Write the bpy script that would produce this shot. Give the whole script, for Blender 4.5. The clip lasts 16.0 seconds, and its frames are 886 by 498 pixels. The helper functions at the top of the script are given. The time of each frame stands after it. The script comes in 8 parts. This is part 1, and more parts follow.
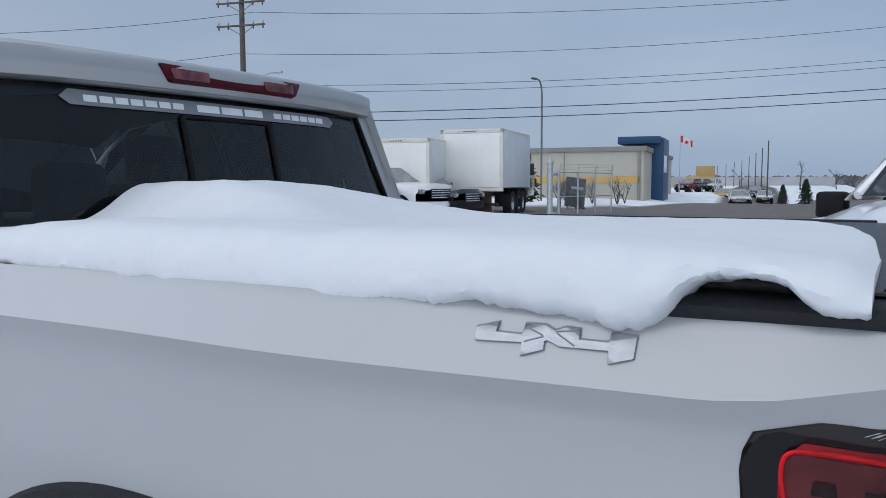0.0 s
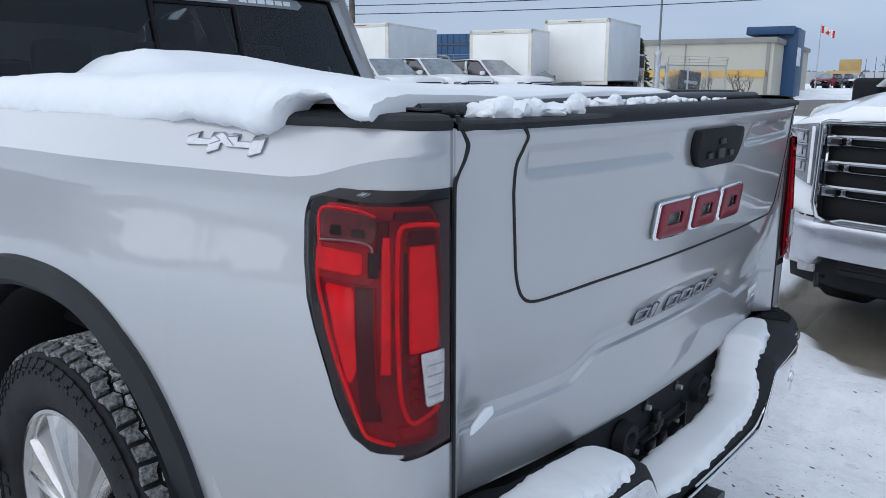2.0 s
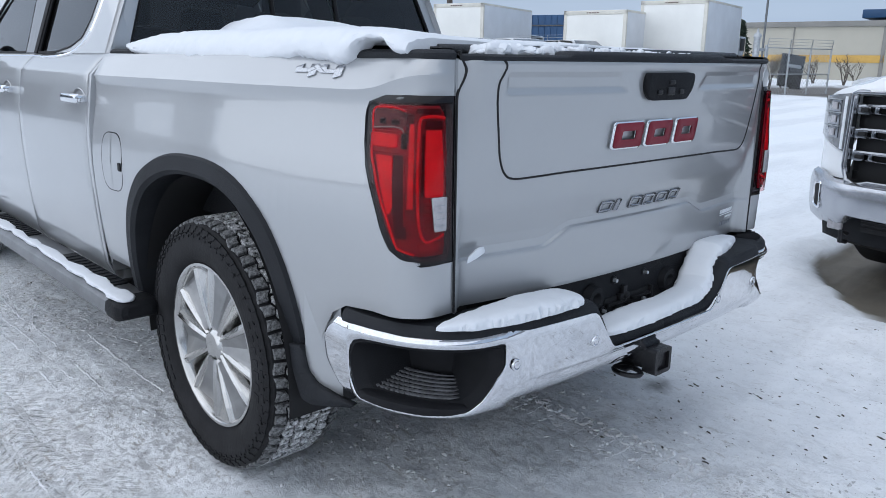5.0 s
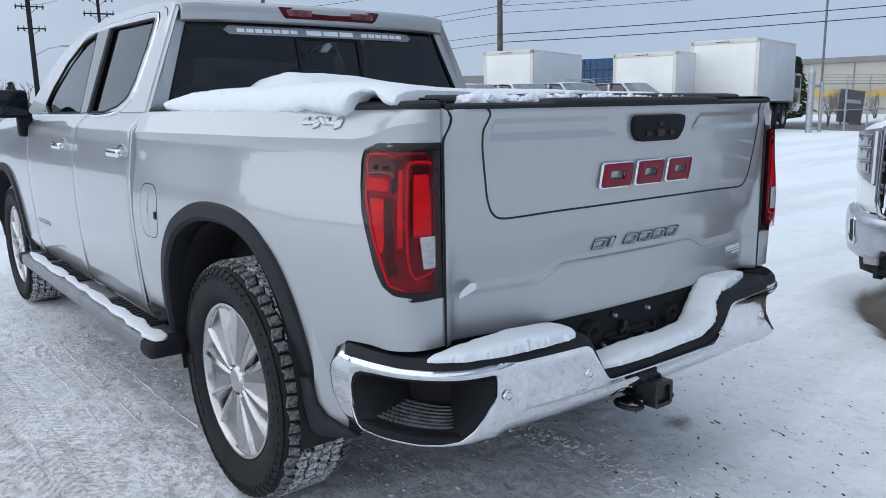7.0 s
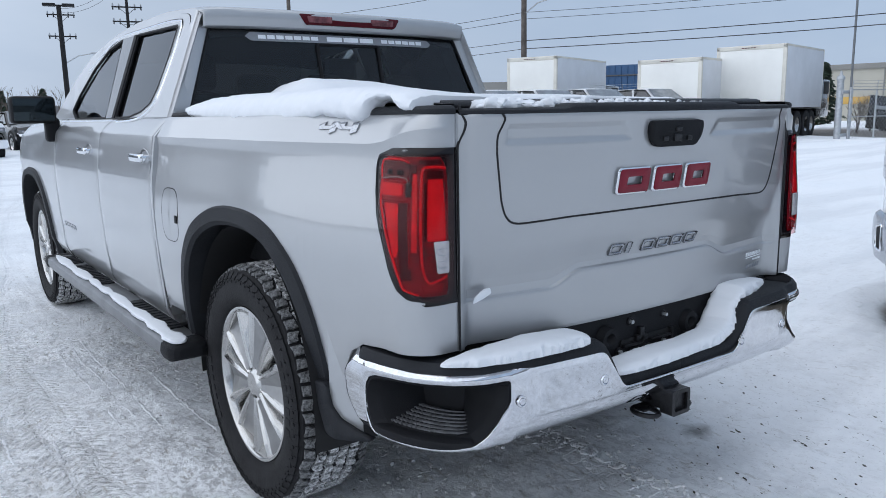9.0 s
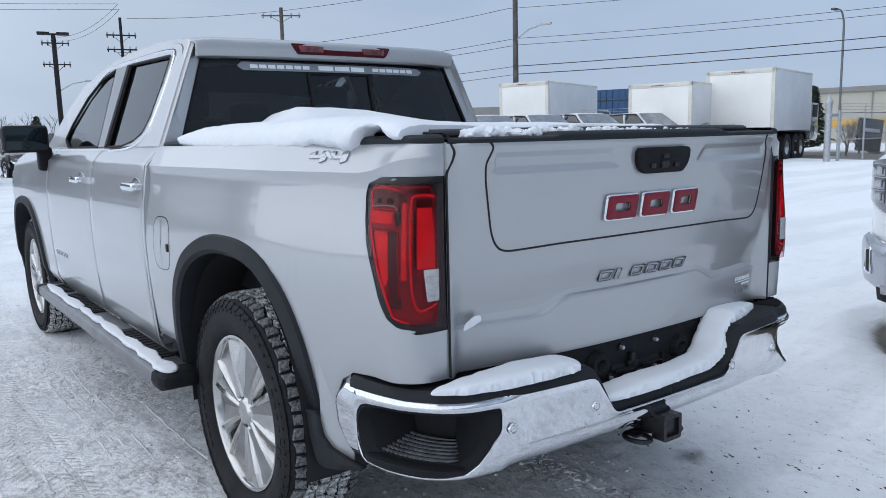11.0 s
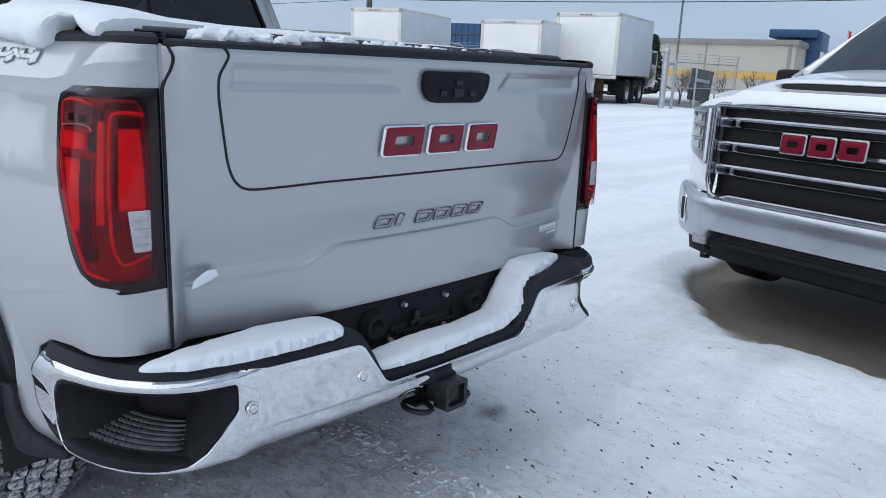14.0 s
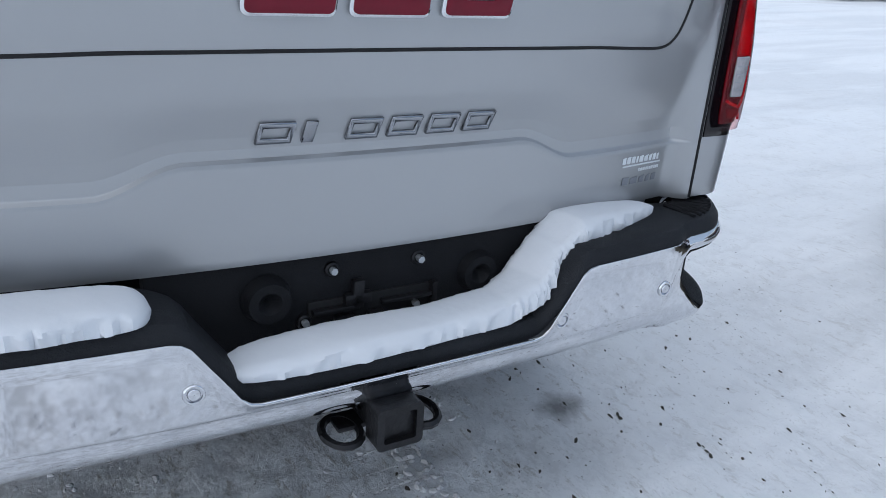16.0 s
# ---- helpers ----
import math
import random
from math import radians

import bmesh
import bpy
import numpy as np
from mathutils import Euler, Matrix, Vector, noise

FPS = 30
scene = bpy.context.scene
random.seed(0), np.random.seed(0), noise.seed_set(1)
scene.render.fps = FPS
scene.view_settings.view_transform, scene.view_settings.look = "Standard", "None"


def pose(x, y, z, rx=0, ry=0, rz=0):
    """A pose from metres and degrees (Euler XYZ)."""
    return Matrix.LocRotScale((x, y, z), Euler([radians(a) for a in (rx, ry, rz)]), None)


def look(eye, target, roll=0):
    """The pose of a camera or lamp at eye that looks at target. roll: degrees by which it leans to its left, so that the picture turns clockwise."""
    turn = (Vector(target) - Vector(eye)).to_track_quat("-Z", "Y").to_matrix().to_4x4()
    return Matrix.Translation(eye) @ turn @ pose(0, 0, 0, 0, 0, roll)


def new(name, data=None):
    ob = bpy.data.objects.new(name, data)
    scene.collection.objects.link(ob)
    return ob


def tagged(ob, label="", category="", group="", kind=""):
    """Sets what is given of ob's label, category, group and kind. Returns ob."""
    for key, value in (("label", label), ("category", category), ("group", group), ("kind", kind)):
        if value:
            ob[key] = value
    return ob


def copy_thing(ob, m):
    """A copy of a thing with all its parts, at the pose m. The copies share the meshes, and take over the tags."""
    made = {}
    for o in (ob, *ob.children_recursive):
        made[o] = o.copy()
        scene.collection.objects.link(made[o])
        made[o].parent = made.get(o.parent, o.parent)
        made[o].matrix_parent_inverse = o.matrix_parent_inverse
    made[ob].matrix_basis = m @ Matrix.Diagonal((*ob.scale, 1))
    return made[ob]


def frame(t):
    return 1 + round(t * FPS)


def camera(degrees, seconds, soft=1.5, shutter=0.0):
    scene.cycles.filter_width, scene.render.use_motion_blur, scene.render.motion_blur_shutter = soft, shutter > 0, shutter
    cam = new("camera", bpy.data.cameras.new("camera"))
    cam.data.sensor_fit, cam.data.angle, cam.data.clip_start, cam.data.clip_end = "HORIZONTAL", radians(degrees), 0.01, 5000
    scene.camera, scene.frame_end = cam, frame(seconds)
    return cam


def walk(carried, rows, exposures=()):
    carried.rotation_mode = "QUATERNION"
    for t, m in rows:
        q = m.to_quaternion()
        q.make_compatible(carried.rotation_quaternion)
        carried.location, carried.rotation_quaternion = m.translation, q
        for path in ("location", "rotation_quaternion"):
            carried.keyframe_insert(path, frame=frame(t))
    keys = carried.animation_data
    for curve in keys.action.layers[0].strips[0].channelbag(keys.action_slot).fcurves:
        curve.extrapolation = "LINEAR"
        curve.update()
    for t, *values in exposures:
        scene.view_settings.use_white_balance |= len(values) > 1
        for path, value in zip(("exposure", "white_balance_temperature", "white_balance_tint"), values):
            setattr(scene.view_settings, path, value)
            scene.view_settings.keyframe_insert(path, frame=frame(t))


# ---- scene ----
cam = camera(60.6, 16.0, soft=0.9)
PATH = [
    (0, (-1.64, -0.875, 1.511), (0.065, 0.156, 1.337), -0.2),
    (0.5, (-1.63, -1.085, 1.515), (0.118, -0.145, 1.277), -0.0),
    (1, (-1.583, -1.234, 1.539), (0.141, -0.269, 1.229), 1.0),
    (1.5, (-1.523, -1.433, 1.525), (0.078, -0.287, 1.173), 0.7),
    (2, (-1.601, -1.637, 1.441), (-0.106, -0.383, 1.0), -0.0),
    (2.5, (-1.687, -1.791, 1.387), (-0.247, -0.526, 0.818), 1.6),
    (3, (-1.756, -1.962, 1.37), (-0.359, -0.651, 0.796), 3.2),
    (3.5, (-1.844, -2.077, 1.376), (-0.487, -0.721, 0.809), 3.3),
    (6, (-2.024, -2.346, 1.366), (-0.718, -0.893, 0.941), -0.7),
    (6.5, (-1.991, -2.413, 1.376), (-0.72, -0.92, 0.98), -0.8),
    (7, (-1.953, -2.447, 1.377), (-0.728, -0.911, 1.005), -1.0),
    (7.5, (-1.948, -2.453, 1.376), (-0.748, -0.894, 1.014), -0.9),
    (8, (-1.949, -2.461, 1.376), (-0.757, -0.896, 1.018), -0.7),
    (8.5, (-1.945, -2.465, 1.374), (-0.758, -0.895, 1.016), -0.7),
    (9, (-1.936, -2.463, 1.373), (-0.757, -0.887, 1.018), -1.0),
    (11.5, (-1.93, -2.486, 1.385), (-0.721, -0.918, 1.1), -1.2),
    (12, (-1.925, -2.496, 1.379), (-0.707, -0.939, 1.077), -0.8),
    (12.5, (-1.904, -2.503, 1.374), (-0.674, -0.959, 1.052), -0.4),
    (13, (-1.824, -2.51, 1.361), (-0.48, -1.075, 0.995), 0.0),
    (13.5, (-1.66, -2.421, 1.353), (-0.203, -1.118, 0.931), 1.6),
    (14, (-1.503, -2.351, 1.349), (-0.043, -1.066, 0.883), 2.5),
    (14.5, (-1.273, -2.36, 1.332), (0.083, -0.977, 0.833), 2.5),
    (15, (-1.066, -2.344, 1.308), (0.144, -0.855, 0.743), 1.8),
    (15.5, (-0.815, -2.21, 1.286), (0.278, -0.672, 0.624), 1.7),
    (16, (-0.539, -2.048, 1.241), (0.439, -0.477, 0.483), 3.9),
]
EXPOSURES = [(0.0, -0.46), (1.0, -0.34), (2.0, -0.12), (3.0, -0.04), (6.0, -0.14), (16.0, -0.16)]
walk(cam, [(t, look(eye, target, roll)) for t, eye, target, roll in PATH], EXPOSURES)

# ---- world, sun ----
SUN_EL, SUN_AZ = 54.0, 278.0          # degrees above the horizon, clockwise from +y
world = bpy.data.worlds.new("world")
scene.world = world
world.use_nodes = True
wn, wl = world.node_tree.nodes, world.node_tree.links
wn.clear()
wout = wn.new("ShaderNodeOutputWorld")
wbg = wn.new("ShaderNodeBackground")
sky = wn.new("ShaderNodeTexSky")
sky.sky_type = "NISHITA"
sky.sun_disc = False
sky.sun_elevation, sky.sun_rotation = radians(SUN_EL), radians(SUN_AZ)
sky.air_density, sky.dust_density, sky.ozone_density = 1.0, 3.0, 2.0
wco = wn.new("ShaderNodeTexCoord")
wmap = wn.new("ShaderNodeMapping")
wmap.inputs["Scale"].default_value = (1.0, 1.0, 3.5)
wnoise = wn.new("ShaderNodeTexNoise")
wnoise.inputs["Scale"].default_value, wnoise.inputs["Detail"].default_value = 2.2, 5.0
wramp = wn.new("ShaderNodeValToRGB")
wramp.color_ramp.elements[0].position, wramp.color_ramp.elements[0].color = 0.3, (0.455, 0.565, 0.755, 1)
wramp.color_ramp.elements[1].position, wramp.color_ramp.elements[1].color = 0.75, (0.60, 0.70, 0.87, 1)
wmul = wn.new("ShaderNodeMix")
wmul.data_type = "RGBA"
wmul.inputs["Factor"].default_value = 0.86
wscale = wn.new("ShaderNodeVectorMath")
wscale.operation = "SCALE"
wscale.inputs["Scale"].default_value = 0.09
wl.new(wco.outputs["Generated"], wmap.inputs["Vector"])
wl.new(wmap.outputs["Vector"], wnoise.inputs["Vector"])
wl.new(wnoise.outputs["Fac"], wramp.inputs["Fac"])
wl.new(sky.outputs["Color"], wscale.inputs[0])
wl.new(wscale.outputs["Vector"], wmul.inputs["A"])
# the overcast is whiter and brighter round the hidden sun in the west, bluer to the east
wdir = wn.new("ShaderNodeVectorMath")
wdir.operation = "DOT_PRODUCT"
wdir.inputs[1].default_value = (-0.84, 0.54, 0.0)
wside = wn.new("ShaderNodeValToRGB")
wside.color_ramp.elements[0].position, wside.color_ramp.elements[0].color = 0.10, (0.92, 0.985, 1.03, 1)
wside.color_ramp.elements[1].position, wside.color_ramp.elements[1].color = 0.66, (1.06, 1.05, 1.02, 1)
wbright = wside.color_ramp.elements.new(0.88)
wbright.color = (1.80, 1.73, 1.64, 1)
wshift = wn.new("ShaderNodeMapRange")
wshift.inputs["From Min"].default_value, wshift.inputs["From Max"].default_value = -1.0, 1.0
wtint = wn.new("ShaderNodeVectorMath")
wtint.operation = "MULTIPLY"
wl.new(wco.outputs["Generated"], wdir.inputs[0])
wl.new(wdir.outputs["Value"], wshift.inputs["Value"])
wl.new(wshift.outputs["Result"], wside.inputs["Fac"])
wl.new(wramp.outputs["Color"], wtint.inputs[0])
wl.new(wside.outputs["Color"], wtint.inputs[1])
wl.new(wtint.outputs["Vector"], wmul.inputs["B"])
wl.new(wmul.outputs["Result"], wbg.inputs["Color"])
wl.new(wbg.outputs["Background"], wout.inputs["Surface"])
wbg.inputs["Strength"].default_value = 1.05
sun = new("sun", bpy.data.lights.new("sun", "SUN"))
sun.data.energy, sun.data.angle, sun.data.color = 1.6, radians(130), (0.97, 0.98, 1.0)
sun.matrix_world = pose(0, 0, 30) @ Euler((radians(90 - SUN_EL), 0, radians(180 - SUN_AZ))).to_matrix().to_4x4()


# ---- materials ----
def mat(name, color, rough=0.5, metal=0.0, coat=0.0, var=0.12, scale=6.0, bump=0.0, bscale=60.0, color2=None, spec=0.5, fine=0.0, polish=0.06):
    """A surface with two scales of variation: broad stains (scale) and fine grain (bscale), in metres of the object."""
    m = bpy.data.materials.new(name)
    m.use_nodes = True
    n, l = m.node_tree.nodes, m.node_tree.links
    b = n["Principled BSDF"]
    b.inputs["Roughness"].default_value, b.inputs["Metallic"].default_value = rough, metal
    b.inputs["Coat Weight"].default_value, b.inputs["Coat Roughness"].default_value = coat, polish
    b.inputs["Specular IOR Level"].default_value = spec
    co = n.new("ShaderNodeTexCoord")
    broad = n.new("ShaderNodeTexNoise")
    broad.inputs["Scale"].default_value, broad.inputs["Detail"].default_value, broad.inputs["Roughness"].default_value = scale, 6, 0.6
    l.new(co.outputs["Object"], broad.inputs["Vector"])
    ramp = n.new("ShaderNodeValToRGB")
    c2 = color2 or tuple(c * (1 - var) for c in color)
    c1 = color if color2 else tuple(min(1, c * (1 + var)) for c in color)
    ramp.color_ramp.elements[0].position, ramp.color_ramp.elements[0].color = 0.35, (*c2, 1)
    ramp.color_ramp.elements[1].position, ramp.color_ramp.elements[1].color = 0.65, (*c1, 1)
    l.new(broad.outputs["Fac"], ramp.inputs["Fac"])
    last = ramp.outputs["Color"]
    if fine:
        grain = n.new("ShaderNodeTexNoise")
        grain.inputs["Scale"].default_value, grain.inputs["Detail"].default_value = bscale * 2, 3
        l.new(co.outputs["Object"], grain.inputs["Vector"])
        gr = n.new("ShaderNodeMapRange")
        gr.inputs["To Min"].default_value, gr.inputs["To Max"].default_value = 1 - fine, 1 + fine
        l.new(grain.outputs["Fac"], gr.inputs["Value"])
        mul = n.new("ShaderNodeVectorMath")
        mul.operation = "SCALE"
        l.new(last, mul.inputs[0])
        l.new(gr.outputs["Result"], mul.inputs["Scale"])
        last = mul.outputs["Vector"]
    l.new(last, b.inputs["Base Color"])
    if bump:
        bn = n.new("ShaderNodeTexNoise")
        bn.inputs["Scale"].default_value, bn.inputs["Detail"].default_value = bscale, 5
        l.new(co.outputs["Object"], bn.inputs["Vector"])
        bp = n.new("ShaderNodeBump")
        bp.inputs["Strength"].default_value, bp.inputs["Distance"].default_value = bump, 0.01
        l.new(bn.outputs["Fac"], bp.inputs["Height"])
        l.new(bp.outputs["Normal"], b.inputs["Normal"])
    return m


def glass(name, tint, gloss=0.03, shine=(0.9, 0.92, 0.95)):
    """A thin pane: tinted see-through with a Fresnel mirror."""
    m = bpy.data.materials.new(name)
    m.use_nodes = True
    n, l = m.node_tree.nodes, m.node_tree.links
    n.clear()
    out, mix = n.new("ShaderNodeOutputMaterial"), n.new("ShaderNodeMixShader")
    tr, gl, fr = n.new("ShaderNodeBsdfTransparent"), n.new("ShaderNodeBsdfGlossy"), n.new("ShaderNodeFresnel")
    tr.inputs["Color"].default_value = (*tint, 1)
    gl.inputs["Roughness"].default_value, gl.inputs["Color"].default_value = gloss, (*shine, 1)
    fr.inputs["IOR"].default_value = 1.5
    l.new(fr.outputs["Fac"], mix.inputs["Fac"])
    l.new(tr.outputs["BSDF"], mix.inputs[1])
    l.new(gl.outputs["BSDF"], mix.inputs[2])
    l.new(mix.outputs["Shader"], out.inputs["Surface"])
    return m


SILVER = mat("silver_paint", (0.405, 0.415, 0.427), 0.38, 0.60, 1.0, var=0.02, scale=1.5, bump=0.004, bscale=900, polish=0.015)
WHITE = mat("white_paint", (0.87, 0.88, 0.89), 0.3, 0.0, 0.8, var=0.03, scale=2.0)
WHITE_DUSTY = mat("dusty_white_paint", (0.72, 0.73, 0.74), 0.45, 0.0, 0.4, var=0.08, scale=1.2)
PLASTIC = mat("black_plastic", (0.008, 0.0085, 0.0105), 0.6, spec=0.2, var=0.2, scale=9, bump=0.25, bscale=420)
GREYPLASTIC = mat("charcoal_plastic", (0.016, 0.0175, 0.021), 0.6, spec=0.22, var=0.15, scale=7, bump=0.3, bscale=350)
VINYL = mat("black_vinyl", (0.016, 0.017, 0.02), 0.42, var=0.25, scale=12, bump=0.3, bscale=220)
RUBBER = mat("tyre_rubber", (0.013, 0.013, 0.0145), 0.75, spec=0.25, var=0.35, scale=10, bump=0.3, bscale=160, fine=0.2)
LUG = mat("dusty_tread", (0.78, 0.79, 0.80), 0.85, color2=(0.006, 0.006, 0.007), scale=85, bump=0.4, bscale=140, fine=0.4)
LUG_EDGE = mat("scuffed_shoulder_tread", (0.24, 0.245, 0.25), 0.85, color2=(0.008, 0.008, 0.009), scale=80, bump=0.4, bscale=140, fine=0.4)
GAP = mat("dark_gap", (0.004, 0.004, 0.005), 0.7, var=0.1)
CHROME = mat("chrome", (0.78, 0.79, 0.81), 0.07, 1.0, var=0.05, scale=14)
SATIN = mat("satin_chrome", (0.42, 0.43, 0.455), 0.16, 1.0, color2=(0.33, 0.34, 0.36), scale=9, bscale=60, fine=0.12)
DULL_CHROME = mat("dusty_chrome", (0.56, 0.57, 0.60), 0.24, 0.85, color2=(0.46, 0.47, 0.50), scale=7, bscale=50, fine=0.12)
STEP_METAL = mat("step_aluminium", (0.20, 0.205, 0.215), 0.35, 0.7, var=0.15, scale=8, bscale=70, fine=0.1)
# step studs in paler plastic, making up for light missing in the recess
STUD = mat("lightened_tread_plastic", (0.10, 0.103, 0.11), 0.6, var=0.4, scale=30, fine=0.2)
GLOSS_BLACK = mat("gloss_black_trim", (0.012, 0.012, 0.014), 0.08, 0.0, 0.6, var=0.1, scale=6)
BADGE_SILVER = mat("badge_silver", (0.46, 0.47, 0.49), 0.16, 0.9, var=0.08, scale=30)
HEADLINER = mat("dark_headliner", (0.03, 0.03, 0.032), 0.95, var=0.15, scale=20)
SMOKED = mat("smoked_chrome", (0.34, 0.35, 0.37), 0.14, 1.0, var=0.06, scale=14)
CHROME_DIRTY = mat("salted_chrome", (0.74, 0.75, 0.775), 0.055, 1.0, color2=(0.66, 0.67, 0.70), scale=16, bscale=45, fine=0.14)
ALLOY = mat("machined_alloy", (0.52, 0.515, 0.505), 0.20, 0.95, var=0.08, scale=12)
ALLOY_GREY = mat("painted_alloy", (0.27, 0.27, 0.27), 0.30, 0.8, var=0.15, scale=9)
ALLOY_DARK = mat("dark_alloy", (0.07, 0.07, 0.075), 0.4, 0.6, var=0.2, scale=10)
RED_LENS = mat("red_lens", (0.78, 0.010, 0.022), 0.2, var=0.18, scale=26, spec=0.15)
# the red lens again, with shade put into its colour
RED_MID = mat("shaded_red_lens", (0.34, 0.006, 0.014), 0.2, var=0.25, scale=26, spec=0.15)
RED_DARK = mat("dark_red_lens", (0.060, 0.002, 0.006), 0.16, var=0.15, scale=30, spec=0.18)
SMOKE = mat("smoked_lens", (0.006, 0.0045, 0.006), 0.12, var=0.2, scale=15, spec=0.3)
LENS_BED = mat("wine_red_lens", (0.24, 0.005, 0.014), 0.2, var=0.45, scale=11, spec=0.15)
SMOKED_CLEAR = mat("smoky_clear_lens", (0.13, 0.045, 0.05), 0.12, var=0.6, scale=22, spec=0.3)
CLEAR_LENS = mat("clear_lens", (0.40, 0.385, 0.40), 0.2, 0.1, 1.0, var=0.15, scale=50, bump=0.4, bscale=160)
RED_BADGE = mat("red_badge", (0.17, 0.006, 0.020), 0.3, var=0.12, scale=20, spec=0.3)
GREY_DECAL = mat("grey_decal", (0.22, 0.235, 0.26), 0.5, var=0.08, scale=20)
PALE_DECAL = mat("pale_decal", (0.80, 0.83, 0.86), 0.5, var=0.05, scale=20)
SEAT = mat("dark_cloth", (0.02, 0.02, 0.022), 0.9, var=0.2, bump=0.3, bscale=300)
TINT = glass("tinted_glass", (0.15, 0.17, 0.175))
REAR_TINT = glass("dark_rear_glass", (0.40, 0.44, 0.45))
LIT = RED_LENS.node_tree.nodes["Principled BSDF"]
LIT.inputs["Emission Color"].default_value, LIT.inputs["Emission Strength"].default_value = (1.0, 0.015, 0.03, 1), 0.10
RED_COVER = glass("red_lens_cover", (0.90, 0.60, 0.60), 0.04, (0.40, 0.36, 0.38))
PANE = glass("clear_glass", (0.74, 0.79, 0.79))
HEADLAMP = mat("headlamp_glass", (0.16, 0.165, 0.175), 0.12, 0.3, 0.8, var=0.3, scale=14)
STEEL = mat("black_steel", (0.015, 0.015, 0.017), 0.4, 0.4, var=0.3, scale=25, bump=0.2, bscale=90)
GALV = mat("galvanised_steel", (0.42, 0.44, 0.46), 0.45, 0.6, var=0.15, scale=12)
POLE_WOOD = mat("weathered_wood", (0.10, 0.085, 0.075), 0.85, var=0.3, scale=3, bump=0.4, bscale=40)


def snow_mat(name, color, dirt, amount, bump=0.5, scale=1.6):
    m = bpy.data.materials.new(name)
    m.use_nodes = True
    n, l = m.node_tree.nodes, m.node_tree.links
    b = n["Principled BSDF"]
    b.inputs["Roughness"].default_value = 0.75
    b.inputs["Subsurface Weight"].default_value = 0.0
    co = n.new("ShaderNodeTexCoord")
    big, small = n.new("ShaderNodeTexNoise"), n.new("ShaderNodeTexNoise")
    big.inputs["Scale"].default_value, big.inputs["Detail"].default_value, big.inputs["Roughness"].default_value = scale, 8, 0.65
    small.inputs["Scale"].default_value, small.inputs["Detail"].default_value = 55, 4
    ramp = n.new("ShaderNodeValToRGB")
    ramp.color_ramp.elements[0].position, ramp.color_ramp.elements[0].color = max(0.0, 0.5 - amount), (*color, 1)
    ramp.color_ramp.elements[1].position, ramp.color_ramp.elements[1].color = 1.0 - amount * 0.35, (*dirt, 1)
    bp = n.new("ShaderNodeBump")
    bp.inputs["Strength"].default_value, bp.inputs["Distance"].default_value = bump, 0.012
    for tex in (big, small):
        l.new(co.outputs["Object"], tex.inputs["Vector"])
    l.new(big.outputs["Fac"], ramp.inputs["Fac"])
    l.new(ramp.outputs["Color"], b.inputs["Base Color"])
    l.new(small.outputs["Fac"], bp.inputs["Height"])
    l.new(bp.outputs["Normal"], b.inputs["Normal"])
    return m


SNOW = snow_mat("fresh_snow", (0.73, 0.75, 0.78), (0.67, 0.70, 0.74), 0.2, 0.10, 9)


GRIT = mat("brown_grit", (0.050, 0.044, 0.038), 0.9, var=0.4, scale=9)
CLOD = mat("dirty_snow_crumb", (0.84, 0.85, 0.87), 0.8, color2=(0.46, 0.46, 0.47), scale=2.5, bump=0.2, bscale=120)


# ---- mesh helpers ----
def part(name, bm, material, parent=None, label="", smooth=True, thick=0.0, bevel=0.0, keep=False, out=None):
    """Links a bmesh as one mesh object, under a thing or a part."""
    if not keep:
        bmesh.ops.recalc_face_normals(bm, faces=bm.faces)
    if out is not None:
        bm.normal_update()
        if sum((f.normal * f.calc_area() for f in bm.faces), Vector()).dot(Vector(out)) < 0:
            bmesh.ops.reverse_faces(bm, faces=bm.faces[:])
    me = bpy.data.meshes.new(name)
    bm.to_mesh(me)
    bm.free()
    me.materials.append(material)
    if smooth:
        me.polygons.foreach_set("use_smooth", [True] * len(me.polygons))
        me.set_sharp_from_angle(angle=radians(38))
    ob = new(name, me)
    if parent is not None:
        ob.parent = parent
    if label:
        ob["label"] = label
    if thick:
        s = ob.modifiers.new("thickness", "SOLIDIFY")
        s.thickness, s.offset = thick, 0.0
        if smooth:
            w = ob.modifiers.new("panel_normals", "WEIGHTED_NORMAL")
            w.keep_sharp, w.weight = True, 90
    if bevel:
        v = ob.modifiers.new("bevel", "BEVEL")
        v.width, v.segments, v.limit_method = bevel, 2, "ANGLE"
    return ob


def thing(name, label, category, m=None, group="", kind=""):
    ob = new(name)
    ob.empty_display_size = 0.1
    if m is not None:
        ob.matrix_world = m
    return tagged(ob, label, category, group, kind)


def sheet(rows, bm=None, close=False, ring=False):
    """A surface through rows of points. close: each row closes on itself; ring: the last row meets the first."""
    bm = bm or bmesh.new()
    v = [[bm.verts.new(p) for p in r] for r in rows]
    for a in range(len(v) if ring else len(v) - 1):
        p, q = v[a], v[(a + 1) % len(v)]
        for b in range(len(p) if close else len(p) - 1):
            c = (b + 1) % len(p)
            try:
                bm.faces.new((p[b], p[c], q[c], q[b]))
            except ValueError:
                pass
    return bm


def cap(bm, points):
    bm.faces.new([bm.verts.new(p) for p in points])


